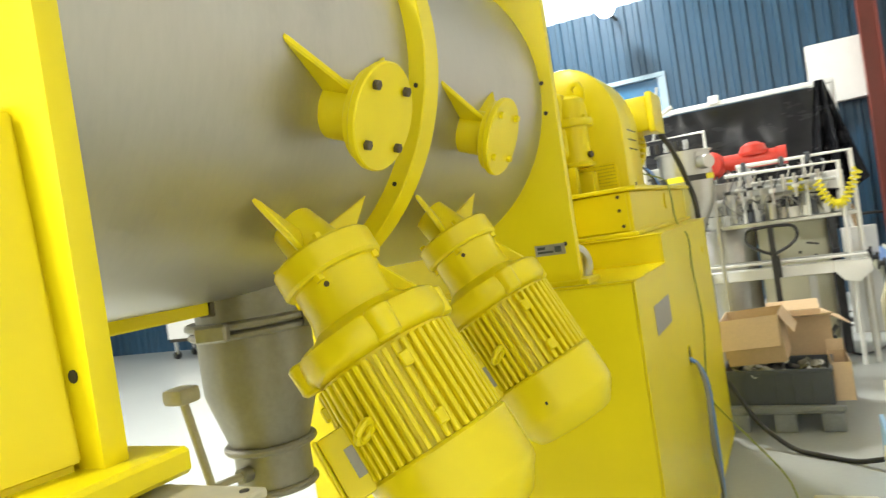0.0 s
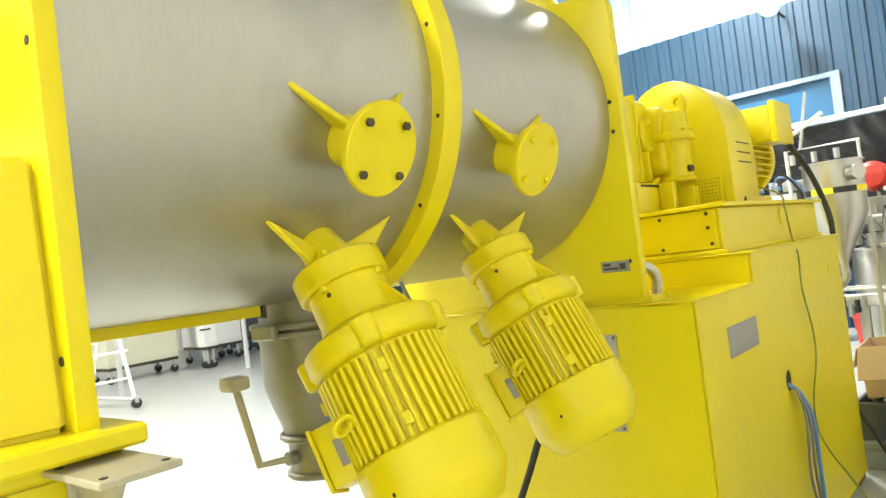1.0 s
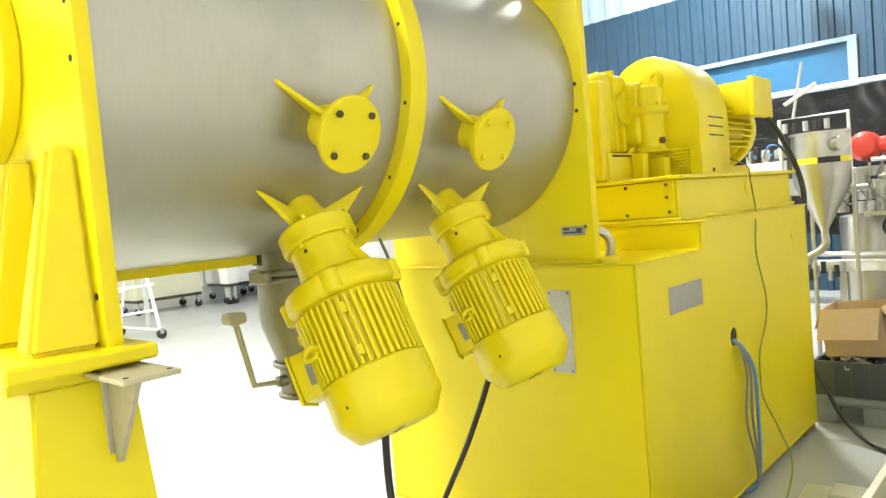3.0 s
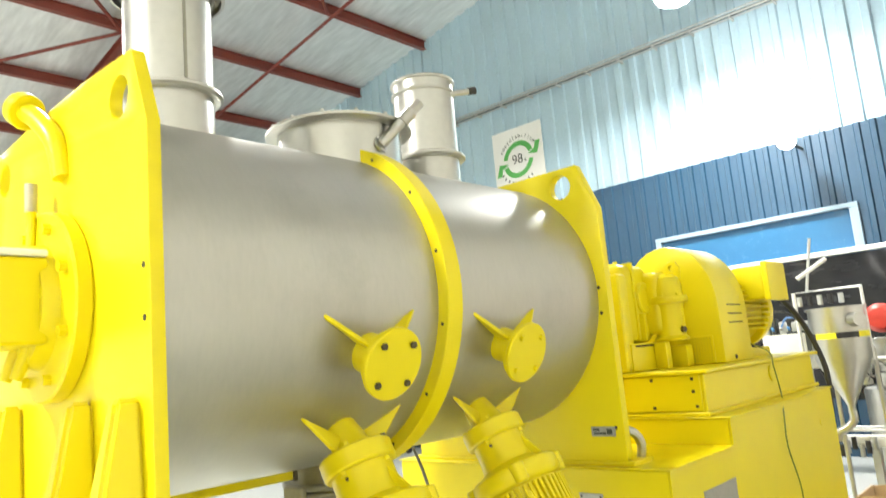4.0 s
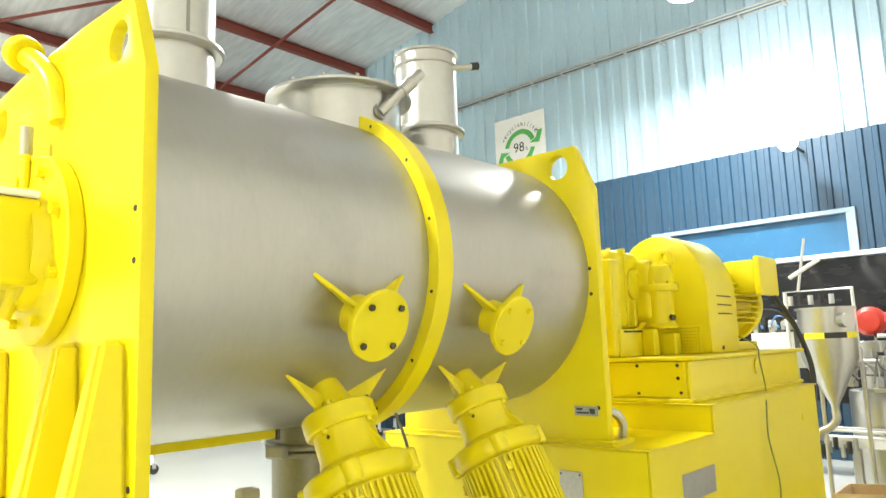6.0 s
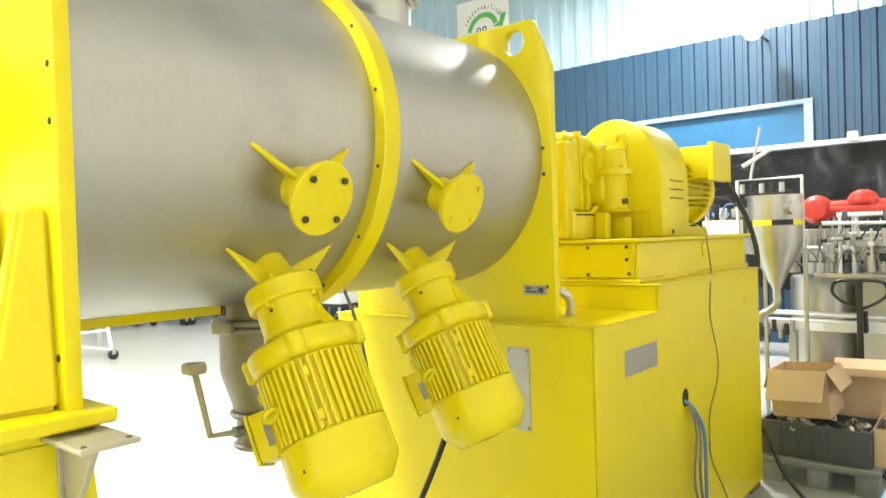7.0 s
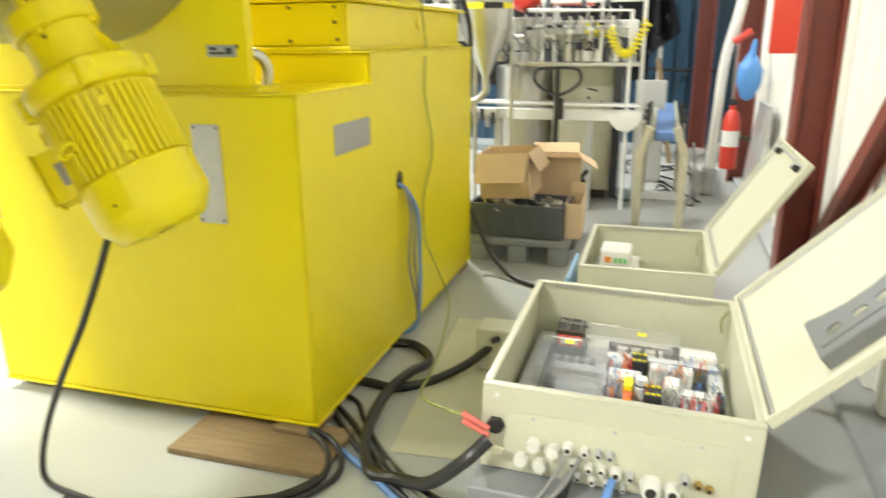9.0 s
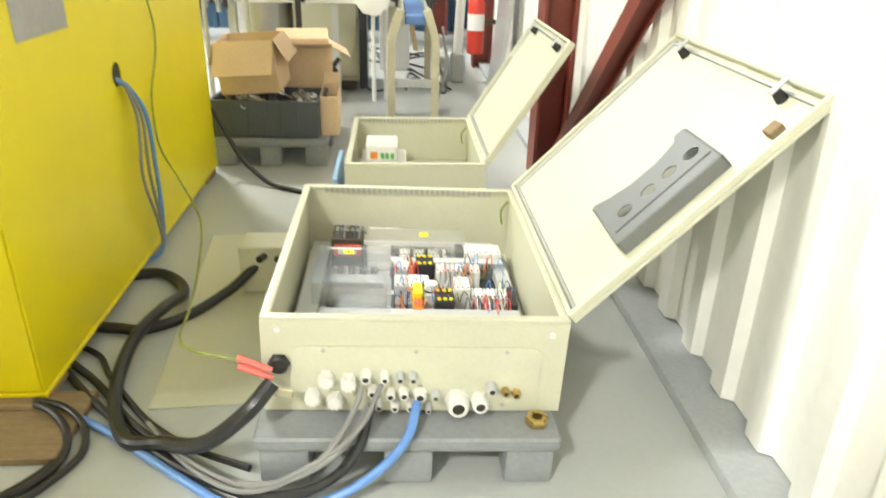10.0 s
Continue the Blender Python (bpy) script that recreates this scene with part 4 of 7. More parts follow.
drive = thing("drive_motor", "yellow painted finned drive motor with a terminal box", "electric motor", (-1.0, 4.06, 1.642))
VO = (-1.0, 4.06, 1.642)
body = part("motor_body", at_world(rodded((-0.90, 4.02, 1.95), (-0.90, 4.72, 1.95), 0.215, seg=48), VO), YELLOW, drive)
for k in range(30):
    a = radians(-30 + 8 * k)
    b = bmesh.new()
    block(b, (0.210, -0.0045, 4.05), (0.265, 0.0045, 4.64), 0.0015, 1, pose(-0.90, 0, 1.95) @ pose(0, 0, 0, 0, -math.degrees(a), 0) @ pose(0, 0, 0, -90, 0, 0))
    part("fin", at_world(b, VO), YELLOW, body)
part("end_bell", at_world(rodded((-0.90, 4.64, 1.95), (-0.90, 4.76, 1.95), 0.262, 0.25, 40, 0.01), VO), YELLOW, drive)
tb = part("terminal_box", at_world(boxed((-0.74, 4.33, 2.0), (-0.545, 4.62, 2.215), 0.020, 3), VO), YELLOW, drive)
part("box_lid", at_world(boxed((-0.545, 4.305, 1.985), (-0.505, 4.645, 2.232), 0.014, 3), VO), YELLOW, tb)
part("motor_foot", at_world(boxed((-1.28, 4.08, 1.6425), (-0.66, 4.60, 1.70), 0.008), VO), YELLOW, drive)

# ---- pedestal with bracket ----
ped = thing("pedestal", "yellow painted tapered steel pedestal under the drum's end plate", "machine pedestal", (DX, 0.36, 0))
PO = (DX, 0.36, 0)
bm = bmesh.new()
lo = [(-1.83, 0.16), (-0.47, 0.16), (-0.47, 0.53), (-1.83, 0.53)]
hi = [(-1.71, 0.265), (-0.59, 0.265), (-0.59, 0.47), (-1.71, 0.47)]
a = [bm.verts.new((*p, 0.0)) for p in lo]
b = [bm.verts.new((*p, 1.27)) for p in hi]
for i in range(4):
    bm.faces.new((a[i], a[(i + 1) % 4], b[(i + 1) % 4], b[i]))
bm.faces.new(b)
bm.faces.new(a[::-1])
bmesh.ops.bevel(bm, geom=bm.edges[:], offset=0.006, segments=2, affect='EDGES')
part("column", at_world(bm, PO), YELLOW, ped)
part("top_plate", at_world(boxed((-1.76, 0.215, 1.2705), (-0.575, 0.485, 1.2995), 0.005), PO), YELLOW, ped)
brk = thing("bracket_shelf", "worn beige steel bracket bolted to the yellow pedestal", "bracket", (-0.58, 0.42, 1.285))
KO = (-0.58, 0.42, 1.285)
part("shelf_plate", at_world(boxed((-0.574, 0.360, 1.279), (-0.385, 0.478, 1.290), 0.002), KO), BRACKET, brk)
part("web", at_world(prismed([(-0.585, 1.2785), (-0.425, 1.2785), (-0.552, 1.09), (-0.565, 1.09)], 0.405, 0.417, "xz", (), 0.002), KO), BRACKET, brk)
part("back_plate", at_world(boxed((-0.586, 0.395, 1.08), (-0.5745, 0.428, 1.2785), 0.002), KO), BRACKET, brk)
for x, y in ((-0.405, 0.375), (-0.405, 0.463), (-0.55, 0.375)):
    part("hole", at_world(rodded((x, y, 1.2898), (x, y, 1.2912), 0.006, seg=12), KO), SLOT, brk)

# ---- control cabinets ----
def cabinet(x0, y0, w, d, z0, h, lid_deg, label, pocket):
    """Open enclosure lying on its back; the lid hangs on the +x side."""
    e = thing("control_cabinet", label, "control cabinet", (x0, y0, z0), "control cabinets")
    t = 0.012
    for nm, lo, hi in (("front_wall", (0, 0, 0), (w, t, h)), ("back_wall", (0, d - t, 0), (w, d, h)), ("side_wall", (0, t, 0), (t, d - t, h)), ("side_wall", (w - t, t, 0), (w, d - t, h)), ("bottom", (t, t, 0), (w - t, d - t, t))):
        part(nm, boxed(lo, hi, 0.0015), BEIGE, e)
    for nm, lo, hi in (("rim", (0, 0, h), (w, 0.026, h + 0.012)), ("rim", (0, d - 0.026, h), (w, d, h + 0.012)), ("rim", (0, 0.026, h), (0.026, d - 0.026, h + 0.012)), ("rim", (w - 0.026, 0.026, h), (w, d - 0.026, h + 0.012))):
        part(nm, boxed(lo, hi, 0.004, 2), BEIGE, e)
    # toothed strip on the back rim
    for k in range(int((w - 0.16) / 0.02)):
        part("rim_tooth", boxed((0.08 + 0.02 * k, d - 0.0275, h - 0.012), (0.09 + 0.02 * k, d - 0.0262, h + 0.008), 0), GALV, e)
    lid = new("lid")
    lid.parent = e
    lid.matrix_local = pose(w + 0.004, 0, h + 0.012, 0, -lid_deg, 0)
    return e, lid


def lid_parts(lid, w, d, pocket):
    # built open flat towards +x, inner face up
    part("lid_panel", boxed((0.0, 0, -0.012), (w, d, 0.0), 0.002), BEIGE, lid)
    for lo, hi in (((0, 0, 0), (w, 0.014, 0.022)), ((0, d - 0.014, 0), (w, d, 0.022)), ((w - 0.014, 0.014, 0), (w, d - 0.014, 0.022)), ((0, 0.014, 0), (0.014, d - 0.014, 0.022))):
        part("lid_edge", boxed(lo, hi, 0.003), BEIGE, lid)
    for lo, hi in (((0.018, 0.022, 0), (w - 0.02, 0.030, 0.010)), ((0.018, d - 0.030, 0), (w - 0.02, d - 0.022, 0.010)), ((w - 0.040, 0.03, 0), (w - 0.031, d - 0.03, 0.010)), ((0.018, 0.03, 0), (0.026, d - 0.03, 0.010))):
        part("gasket", boxed(lo, hi, 0.002), GALV, lid, "grey lid gasket")
    for y in (0.17 * d, 0.83 * d) if d > 0.7 else (0.2 * d, 0.8 * d):
        part("latch", rodded((w - 0.055, y, 0.0), (w - 0.055, y, 0.035), 0.017, 0.012, 14), BLACK, lid, "black lid latch")
        part("latch_tongue", boxed((w - 0.07, y - 0.012, 0.035), (w - 0.015, y + 0.012, 0.040), 0.001), GALV, lid)
    if pocket:
        edge = [(0.216, 0.085), (0.545, 0.085), (0.545, 0.335), (0.515, 0.335), (0.50, 0.305), (0.43, 0.285), (0.34, 0.288), (0.27, 0.31), (0.225, 0.335), (0.216, 0.335)]
        part("document_pocket", prismed(edge, 0.040, 0.044, "xy", tuple((x, 0.19, 0.024) for x in (0.281, 0.361, 0.434, 0.505))), POCKET, lid, "grey plastic document pocket")
        part("pocket_lip", boxed((0.216, 0.078, 0.0005), (0.545, 0.0848, 0.044), 0.002), POCKET, lid)
        part("pocket_side", boxed((0.209, 0.078, 0.0005), (0.2158, 0.33, 0.044), 0.002), POCKET, lid)
        part("pocket_side", boxed((0.5452, 0.078, 0.0005), (0.552, 0.33, 0.044), 0.002), POCKET, lid)
        part("pocket_slot", boxed((0.225, 0.125, 0.0442), (0.54, 0.131, 0.0448), 0), SLOT, lid)
        part("sticker", boxed((w - 0.155, 0.045, 0.0005), (w - 0.115, 0.085, 0.022), 0.003), WOOD, lid, "small brown block")


CX, CY, CW, CD, CZ, CH = 0.352, 2.08, 0.80, 1.005, 0.158, 0.276
cab, lid = cabinet(CX, CY, CW, CD, CZ, CH, 47.6, "open pebble-grey control cabinet lying on a grey pallet, full of terminals", True)
lid_parts(lid, 0.81, 1.0, True)
TILT = pose(CX + 0.006, CY, CZ + 0.024, 0, 1.6, 0)
cab.matrix_world = TILT

# second one, smaller, further back
CX2, CY2, CW2, CD2, CZ2, CH2 = 0.485, 3.54, 0.635, 0.84, 0.155, 0.235
cab2, lid2 = cabinet(CX2, CY2, CW2, CD2, CZ2, CH2, 57.5, "smaller open pebble-grey control cabinet, nearly empty", False)
lid_parts(lid2, 0.63, 0.83, False)


def pallet(x0, y0, w, d, h, label):
    e = thing("pallet", label, "pallet", (x0 + w / 2, y0 + d / 2, 0), "grey plastic pallets")
    o = (x0 + w / 2, y0 + d / 2, 0)
    part("deck", at_world(boxed((x0, y0, h - 0.036), (x0 + w, y0 + d, h), 0.006), o), PALLET, e)
    for y in (y0 + 0.012, y0 + d / 2 - 0.05, y0 + d - 0.112):
        part("runner", at_world(boxed((x0 + 0.01, y, h - 0.050), (x0 + w - 0.01, y + 0.10, h - 0.0365), 0.003), o), PALLET, e)
    for x in (x0 + 0.012, x0 + w / 2 - 0.065, x0 + w - 0.142):
        for y in (y0 + 0.012, y0 + d / 2 - 0.065, y0 + d - 0.142):
            b = bmesh.new()
            block(b, (x, y, 0), (x + 0.13, y + 0.13, h - 0.0505), 0.012, 2)
            part("foot", at_world(b, o), PALLET, e)
    return e


pallet(0.34, 1.962, 0.80, 1.2, 0.156, "grey plastic pallet under the larger control cabinet").matrix_world = pose(0.74, 2.562, 0.0125, 0, 1.6, 0)
pallet(0.45, 3.50, 0.70, 0.90, 0.153, "grey plastic pallet under the smaller control cabinet")
pallet(-0.40, 4.72, 0.70, 1.0, 0.17, "grey plastic pallet with boxes and a crate")

# ---- inside the larger cabinet ----
plate = thing("mounting_plate", "grey mounting plate with cable ducts and terminal rows", "mounting plate", (CX, CY, CZ))
plate.matrix_world = TILT
part("sheet", boxed((0.035, 0.10, 0.013), (CW - 0.035, CD - 0.05, 0.030), 0.002), LIGHT_GREY, plate)
part("plate_step", boxed((0.035, 0.10, 0.030), (0.10, CD - 0.06, 0.075), 0.002), LIGHT_GREY, plate)
part("plate_step", boxed((CW - 0.095, 0.10, 0.030), (CW - 0.045, CD - 0.10, 0.075), 0.002), LIGHT_GREY, plate)


def duct(x0, x1, y, w=0.04, h=0.06):
    d = part("cable_duct", boxed((x0, y, 0.0302), (x1, y + w, 0.030 + h - 0.02), 0.001), POCKET, plate)
    part("duct_lid", boxed((x0, y - 0.002, 0.030 + h), (x1, y + w + 0.002, 0.030 + h + 0.006), 0.001), LIGHT_GREY, d)
    n = int((x1 - x0) / 0.0125)
    first = None
    for k in range(n):
        if first is None:
            first = part("duct_tooth", boxed((x0, y, 0.0101 + h), (x0 + 0.006, y + 0.002, 0.0298 + h), 0), LIGHT_GREY, d)
        else:
            twin(first, Matrix.Translation((0.0125 * k, 0, 0)), d)


duct(0.33, 0.74, 0.735)
duct(0.11, 0.72, 0.875)
duct(0.11, 0.74, 0.35)


def device(name, x, y, w, d, h, mat, label="", knobs=0, knob_mat=None):
    p = part(name, boxed((x, y, 0.0303), (x + w, y + d, 0.030 + h), 0.003), mat, plate, label)
    for k in range(knobs):
        kx = x + w * (k + 0.5) / knobs
        part("terminal_screw", rodded((kx, y + 0.006, 0.030 + h), (kx, y + 0.006, 0.033 + h), 0.0035, seg=8), knob_mat or DARK, p)
    return p


random.seed(5)
# front row
x = 0.345
for w, mat, lab in ((0.045, LIGHT_GREY, "grey relay"), (0.045, WHITE_PLASTIC, "white relay"), (0.03, LIGHT_GREY, "")):
    device("relay", x, 0.53, w - 0.002, 0.085, 0.075, mat, lab, 2)
    x += w
device("safety_switch", 0.405, 0.455, 0.032, 0.07, 0.09, YELLOW_LABEL, "yellow safety switch")
device("fuse_base", 0.405, 0.385, 0.03, 0.068, 0.07, ORANGE, "orange fuse base")
s = device("rotary_switch", 0.44, 0.47, 0.05, 0.06, 0.075, WHITE_PLASTIC, "white rotary switch")
part("switch_knob", rodded((0.465, 0.50, 0.105), (0.465, 0.50, 0.135), 0.022, seg=20, ch=0.003), WHITE_PLASTIC, s)
part("knob_band", rodded((0.465, 0.50, 0.1055), (0.465, 0.50, 0.111), 0.0235, seg=20), BLACK, s)
for x, y in ((0.475, 0.40), (0.42, 0.66)):
    c = device("contactor", x, y, 0.062, 0.075, 0.09, BLACK, "black contactor with yellow terminals")
    for k in range(3):
        part("yellow_terminal", boxed((x + 0.006 + 0.019 * k, y + 0.060, 0.1205), (x + 0.018 + 0.019 * k, y + 0.072, 0.128), 0.002), YELLOW_LABEL, c)
        part("yellow_terminal", boxed((x + 0.006 + 0.019 * k, y + 0.003, 0.1205), (x + 0.018 + 0.019 * k, y + 0.012, 0.128), 0.002), YELLOW_LABEL, c)
b0 = device("breaker", 0.545, 0.50, 0.052, 0.085, 0.085, WHITE_PLASTIC, "white circuit breaker", 3)
for k in range(9):
    p = device("terminal_block", 0.60 + 0.0135 * k, 0.465, 0.012, 0.07, 0.07, WHITE_PLASTIC if k % 3 else LIGHT_GREY, "", 1)
    p = device("terminal_block", 0.60 + 0.0135 * k, 0.395, 0.012, 0.06, 0.055, LIGHT_GREY if k % 2 else BLACK, "", 1)
device("end_stop", 0.722, 0.40, 0.02, 0.13, 0.08, BLACK)
# middle row
x = 0.49
for k in range(8):
    w = random.choice((0.022, 0.03, 0.018))
    device("terminal_block", x, 0.655, w - 0.002, 0.065, 0.07, random.choice((WHITE_PLASTIC, WHITE_PLASTIC, LIGHT_GREY)), "", 1, RED_PLASTIC)
    x += w
device("relay", 0.345, 0.655, 0.07, 0.08, 0.075, LIGHT_GREY, "grey relay", 3)
device("relay_base", 0.415, 0.60, 0.03, 0.05, 0.06, BLUE, "blue relay base")
# back row
t0 = device("transformer", 0.115, 0.79, 0.115, 0.08, 0.125, DARK, "dark transformer with red windings")
part("winding", boxed((0.125, 0.782, 0.09), (0.222, 0.7898, 0.135), 0.002), RED_PLASTIC, t0)
part("winding", boxed((0.14, 0.776, 0.10), (0.205, 0.7818, 0.125), 0.002), WHITE_PLASTIC, t0)
for k in range(6):
    part("lead", hosed([(0.125 + 0.018 * k, 0.80, 0.155), (0.13 + 0.018 * k, 0.83, 0.19), (0.16 + 0.014 * k, 0.875, 0.16)], 0.0035, 5, 4), (DARK, CRATE, GREY_CABLE)[k % 3], t0)
device("module", 0.245, 0.79, 0.085, 0.075, 0.075, WHITE_PLASTIC, "white module", 4)
device("module", 0.57, 0.785, 0.03, 0.075, 0.085, BLACK, "black module")
device("module", 0.602, 0.78, 0.135, 0.08, 0.085, WHITE_PLASTIC, "long white module", 6)
# devices under the clear covers
for x0, y0, w0, d0, h0, mt in ((0.12, 0.50, 0.20, 0.10, 0.030, POCKET), (0.12, 0.63, 0.19, 0.06, 0.036, GALV), (0.135, 0.385, 0.035, 0.07, 0.03, CRATE), (0.185, 0.385, 0.035, 0.07, 0.03, POCKET), (0.235, 0.39, 0.08, 0.05, 0.03, LIGHT_GREY)):
    device("terminal_rail", x0, y0, w0, d0, h0, mt, "", 4)
for k in range(14):
    device("terminal_block", 0.35 + 0.0135 * k, 0.80, 0.012, 0.058, 0.062, WHITE_PLASTIC if k % 4 else BLACK, "", 1)
for k in range(12):
    device("terminal_block", 0.125 + 0.0135 * k, 0.71, 0.012, 0.05, 0.034, POCKET if k % 3 else LIGHT_GREY, "", 1)
# wires
for k in range(70):
    wx = random.uniform(0.34, 0.73)
    wy = random.choice((0.40, 0.45, 0.53, 0.65, 0.72))
    dx, dy = random.uniform(-0.05, 0.05), random.uniform(-0.05, 0.06)
    z = random.uniform(0.085, 0.115)
    part("wire", hosed([(wx, wy, 0.09), (wx + dx * 0.3, wy + dy * 0.4, z + 0.03), (wx + dx, wy + dy, 0.075)], 0.0016, 5, 4), random.choice((RED_PLASTIC, RED_PLASTIC, BLACK, WHITE_PLASTIC, ORANGE, BLUE_CABLE, GREEN_CABLE)), plate)
part("wire", hosed([(0.10, 0.77, 0.05), (0.13, 0.83, 0.15), (0.19, 0.87, 0.17), (0.24, 0.88, 0.14)], 0.005, 6), GREY_CABLE, plate)
# sheets coloured dark as the shade between the devices, and neat rows of wires
part("rail_bed", boxed((0.335, 0.385, 0.0305), (0.745, 0.60, 0.034), 0), CRATE, plate)
part("rail_bed", boxed((0.335, 0.64, 0.0305), (0.745, 0.73, 0.034), 0), CRATE, plate)
for k in range(13):
    wx = 0.602 + 0.0095 * k
    part("wire", hosed([(wx, 0.46, 0.098), (wx + 0.001, 0.425, 0.112), (wx, 0.385, 0.09), (wx, 0.362, 0.05)], 0.0019, 5, 4), (RED_PLASTIC, WHITE_PLASTIC, BLACK, RED_PLASTIC)[k % 4], plate)
for k in range(9):
    wx = 0.345 + 0.007 * k
    part("wire", hosed([(wx, 0.52, 0.09), (wx, 0.48, 0.105), (wx, 0.43, 0.06)], 0.0018, 5, 4), (BLACK, GREY_CABLE, BLUE_CABLE)[k % 3], plate)
for k in range(6):
    wx = 0.408 + 0.005 * k
    part("wire", hosed([(wx, 0.45, 0.10), (wx, 0.41, 0.11), (wx, 0.372, 0.06)], 0.002, 5, 4), (ORANGE, RED_PLASTIC)[k % 2], plate)
# clear covers
for lo, hi in (((0.08, 0.45, 0.150), (0.335, 0.735, 0.154)), ((0.24, 0.77, 0.150), (0.60, 0.90, 0.154)), ((0.17, 0.365, 0.110), (0.335, 0.45, 0.114))):
    c = part("clear_cover", boxed(lo, hi, 0.001), CLEAR, plate, "clear plastic touch guard")
    part("cover_edge", boxed((lo[0], lo[1] - 0.004, lo[2] - 0.075), (hi[0], lo[1] - 0.001, hi[2]), 0.001), CLEAR, c)
for x0, y0 in ((0.168, 0.665), (0.435, 0.83)):
    lb = part("warning_label", boxed((x0, y0, 0.1545), (x0 + 0.034, y0 + 0.034, 0.1555), 0), YELLOW_LABEL, plate, "yellow warning label with a dark flash")
    part("flash", prismed([(x0 + 0.020, y0 + 0.031), (x0 + 0.010, y0 + 0.015), (x0 + 0.017, y0 + 0.016), (x0 + 0.013, y0 + 0.003), (x0 + 0.024, y0 + 0.019), (x0 + 0.017, y0 + 0.018)], 0.1556, 0.1560, "xy"), INK, lb)
for x0, x1, y in ((0.11, 0.23, 0.705), (0.25, 0.30, 0.895), (0.31, 0.36, 0.895)):
    part("white_strip", boxed((x0, y, 0.1545), (x1, y + 0.007, 0.1565), 0), WHITE_PLASTIC, plate)
part("plug", rodded((CW - 0.06, 0.075, 0.17), (CW - 0.014, 0.075, 0.17), 0.022, seg=14), CRATE, cab, "dark plug on the side wall")
part("earth_wire", hosed([(CW - 0.03, 0.93, 0.265), (CW - 0.05, 0.94, 0.22), (CW - 0.045, 0.93, 0.17)], 0.004, 6), GREEN_CABLE, cab, "green and yellow earth wire")

# gland panel
rim = [(0.705 + 0.03 * math.cos(radians(a)), 0.175 + 0.03 * math.sin(radians(a))) for a in range(0, 91, 15)] + [(0.105 + 0.03 * math.cos(radians(a)), 0.175 + 0.03 * math.sin(radians(a))) for a in range(90, 181, 15)] + [(0.105 + 0.03 * math.cos(radians(a)), 0.042 + 0.03 * math.sin(radians(a))) for a in range(180, 271, 15)] + [(0.705 + 0.03 * math.cos(radians(a)), 0.042 + 0.03 * math.sin(radians(a))) for a in range(270, 361, 15)]
gp = part("gland_panel", prismed(rim, -0.005, -0.0003, "xz", (), 0.0015), BEIGE, cab, "flat gland panel with screws")
for gx in (0.16, 0.40, 0.64):
    part("screw", rodded((gx, -0.004, 0.192), (gx, -0.006, 0.192), 0.006, seg=10), GALV, gp)
    part("screw", rodded((gx, -0.004, 0.024), (gx, -0.006, 0.024), 0.006, seg=10), GALV, gp)


def gland(wx, wz, r, mat=WHITE_PLASTIC, L=0.035, ribbed=False):
    gx, gz = wx - CX, wz - CZ
    y0 = -0.0045
    b = bmesh.new()
    lathe(b, [(0, 0), (r * 1.12, 0), (r * 1.12, L * 0.3), (r * 0.96, L * 0.32)], axis_matrix((gx, y0, gz), (0, -1, 0)), 6)
    lathe(b, [(r * 0.98, L * 0.3), (r * 0.98, L * 0.75), (r * 0.8, L), (r * 0.55, L), (r * 0.55, L * 0.6), (0, L * 0.6)], axis_matrix((gx, y0, gz), (0, -1, 0)), 22)
    g = part("cable_gland", b, mat, gp)
    q = bmesh.new()
    lathe(q, [(0, L * 0.62), (r * 0.54, L * 0.62), (r * 0.54, L * 0.97), (0, L * 0.97)], axis_matrix((gx, y0, gz), (0, -1, 0)), 16)
    part("gland_bore", q, WHITE_PLASTIC if ribbed else SLOT, g)
    if ribbed:
        for k in range(10):
            a = 2 * math.pi * k / 10
            part("gland_rib", rodded((gx + r * math.cos(a), y0 - L * 0.35, gz + r * math.sin(a)), (gx + r * 0.9 * math.cos(a), y0 - L * 0.98, gz + r * 0.9 * math.sin(a)), 0.0028, seg=6), WHITE_PLASTIC, g)
    return g


for wx, wz in ((0.520, 0.272), (0.578, 0.262), (0.484, 0.215), (0.542, 0.206)):
    gland(wx, wz, 0.020, ribbed=True)
for wx, wz, r in ((0.622, 0.282, 0.015), (0.672, 0.280, 0.012), (0.712, 0.280, 0.011), (0.746, 0.280, 0.011), (0.640, 0.236, 0.013), (0.688, 0.228, 0.013), (0.724, 0.230, 0.013), (0.766, 0.226, 0.017), (0.808, 0.224, 0.011), (0.658, 0.192, 0.011), (0.700, 0.190, 0.012), (0.742, 0.190, 0.012), (0.790, 0.183, 0.009)):
    gland(wx, wz, r, WHITE_PLASTIC if r > 0.0115 else LIGHT_GREY)
gland(0.868, 0.202, 0.031, WHITE_PLASTIC, 0.05)
gland(0.928, 0.202, 0.023, WHITE_PLASTIC, 0.042)
gland(0.957, 0.246, 0.014, LIGHT_GREY)
gland(0.996, 0.230, 0.012, BRASS, 0.02)
gland(1.026, 0.224, 0.012, BRASS, 0.02)
gland(0.398, 0.312, 0.026, BLACK, 0.02)
tagged(part("brass_nut", (lambda b: (lathe(b, [(0.016, 0.0), (0.030, 0.0), (0.032, 0.003), (0.032, 0.020), (0.030, 0.023), (0.016, 0.023), (0.016, 0.0)], pose(1.088, 2.03, 0.160), 6), b)[1])(bmesh.new()), BRASS), "loose brass hexagon nut lying on the pallet", "nut")
part("screw_cap", rodded((0.045, -0.001, 0.255), (0.045, -0.008, 0.255), 0.008, seg=12), WHITE_PLASTIC, cab)
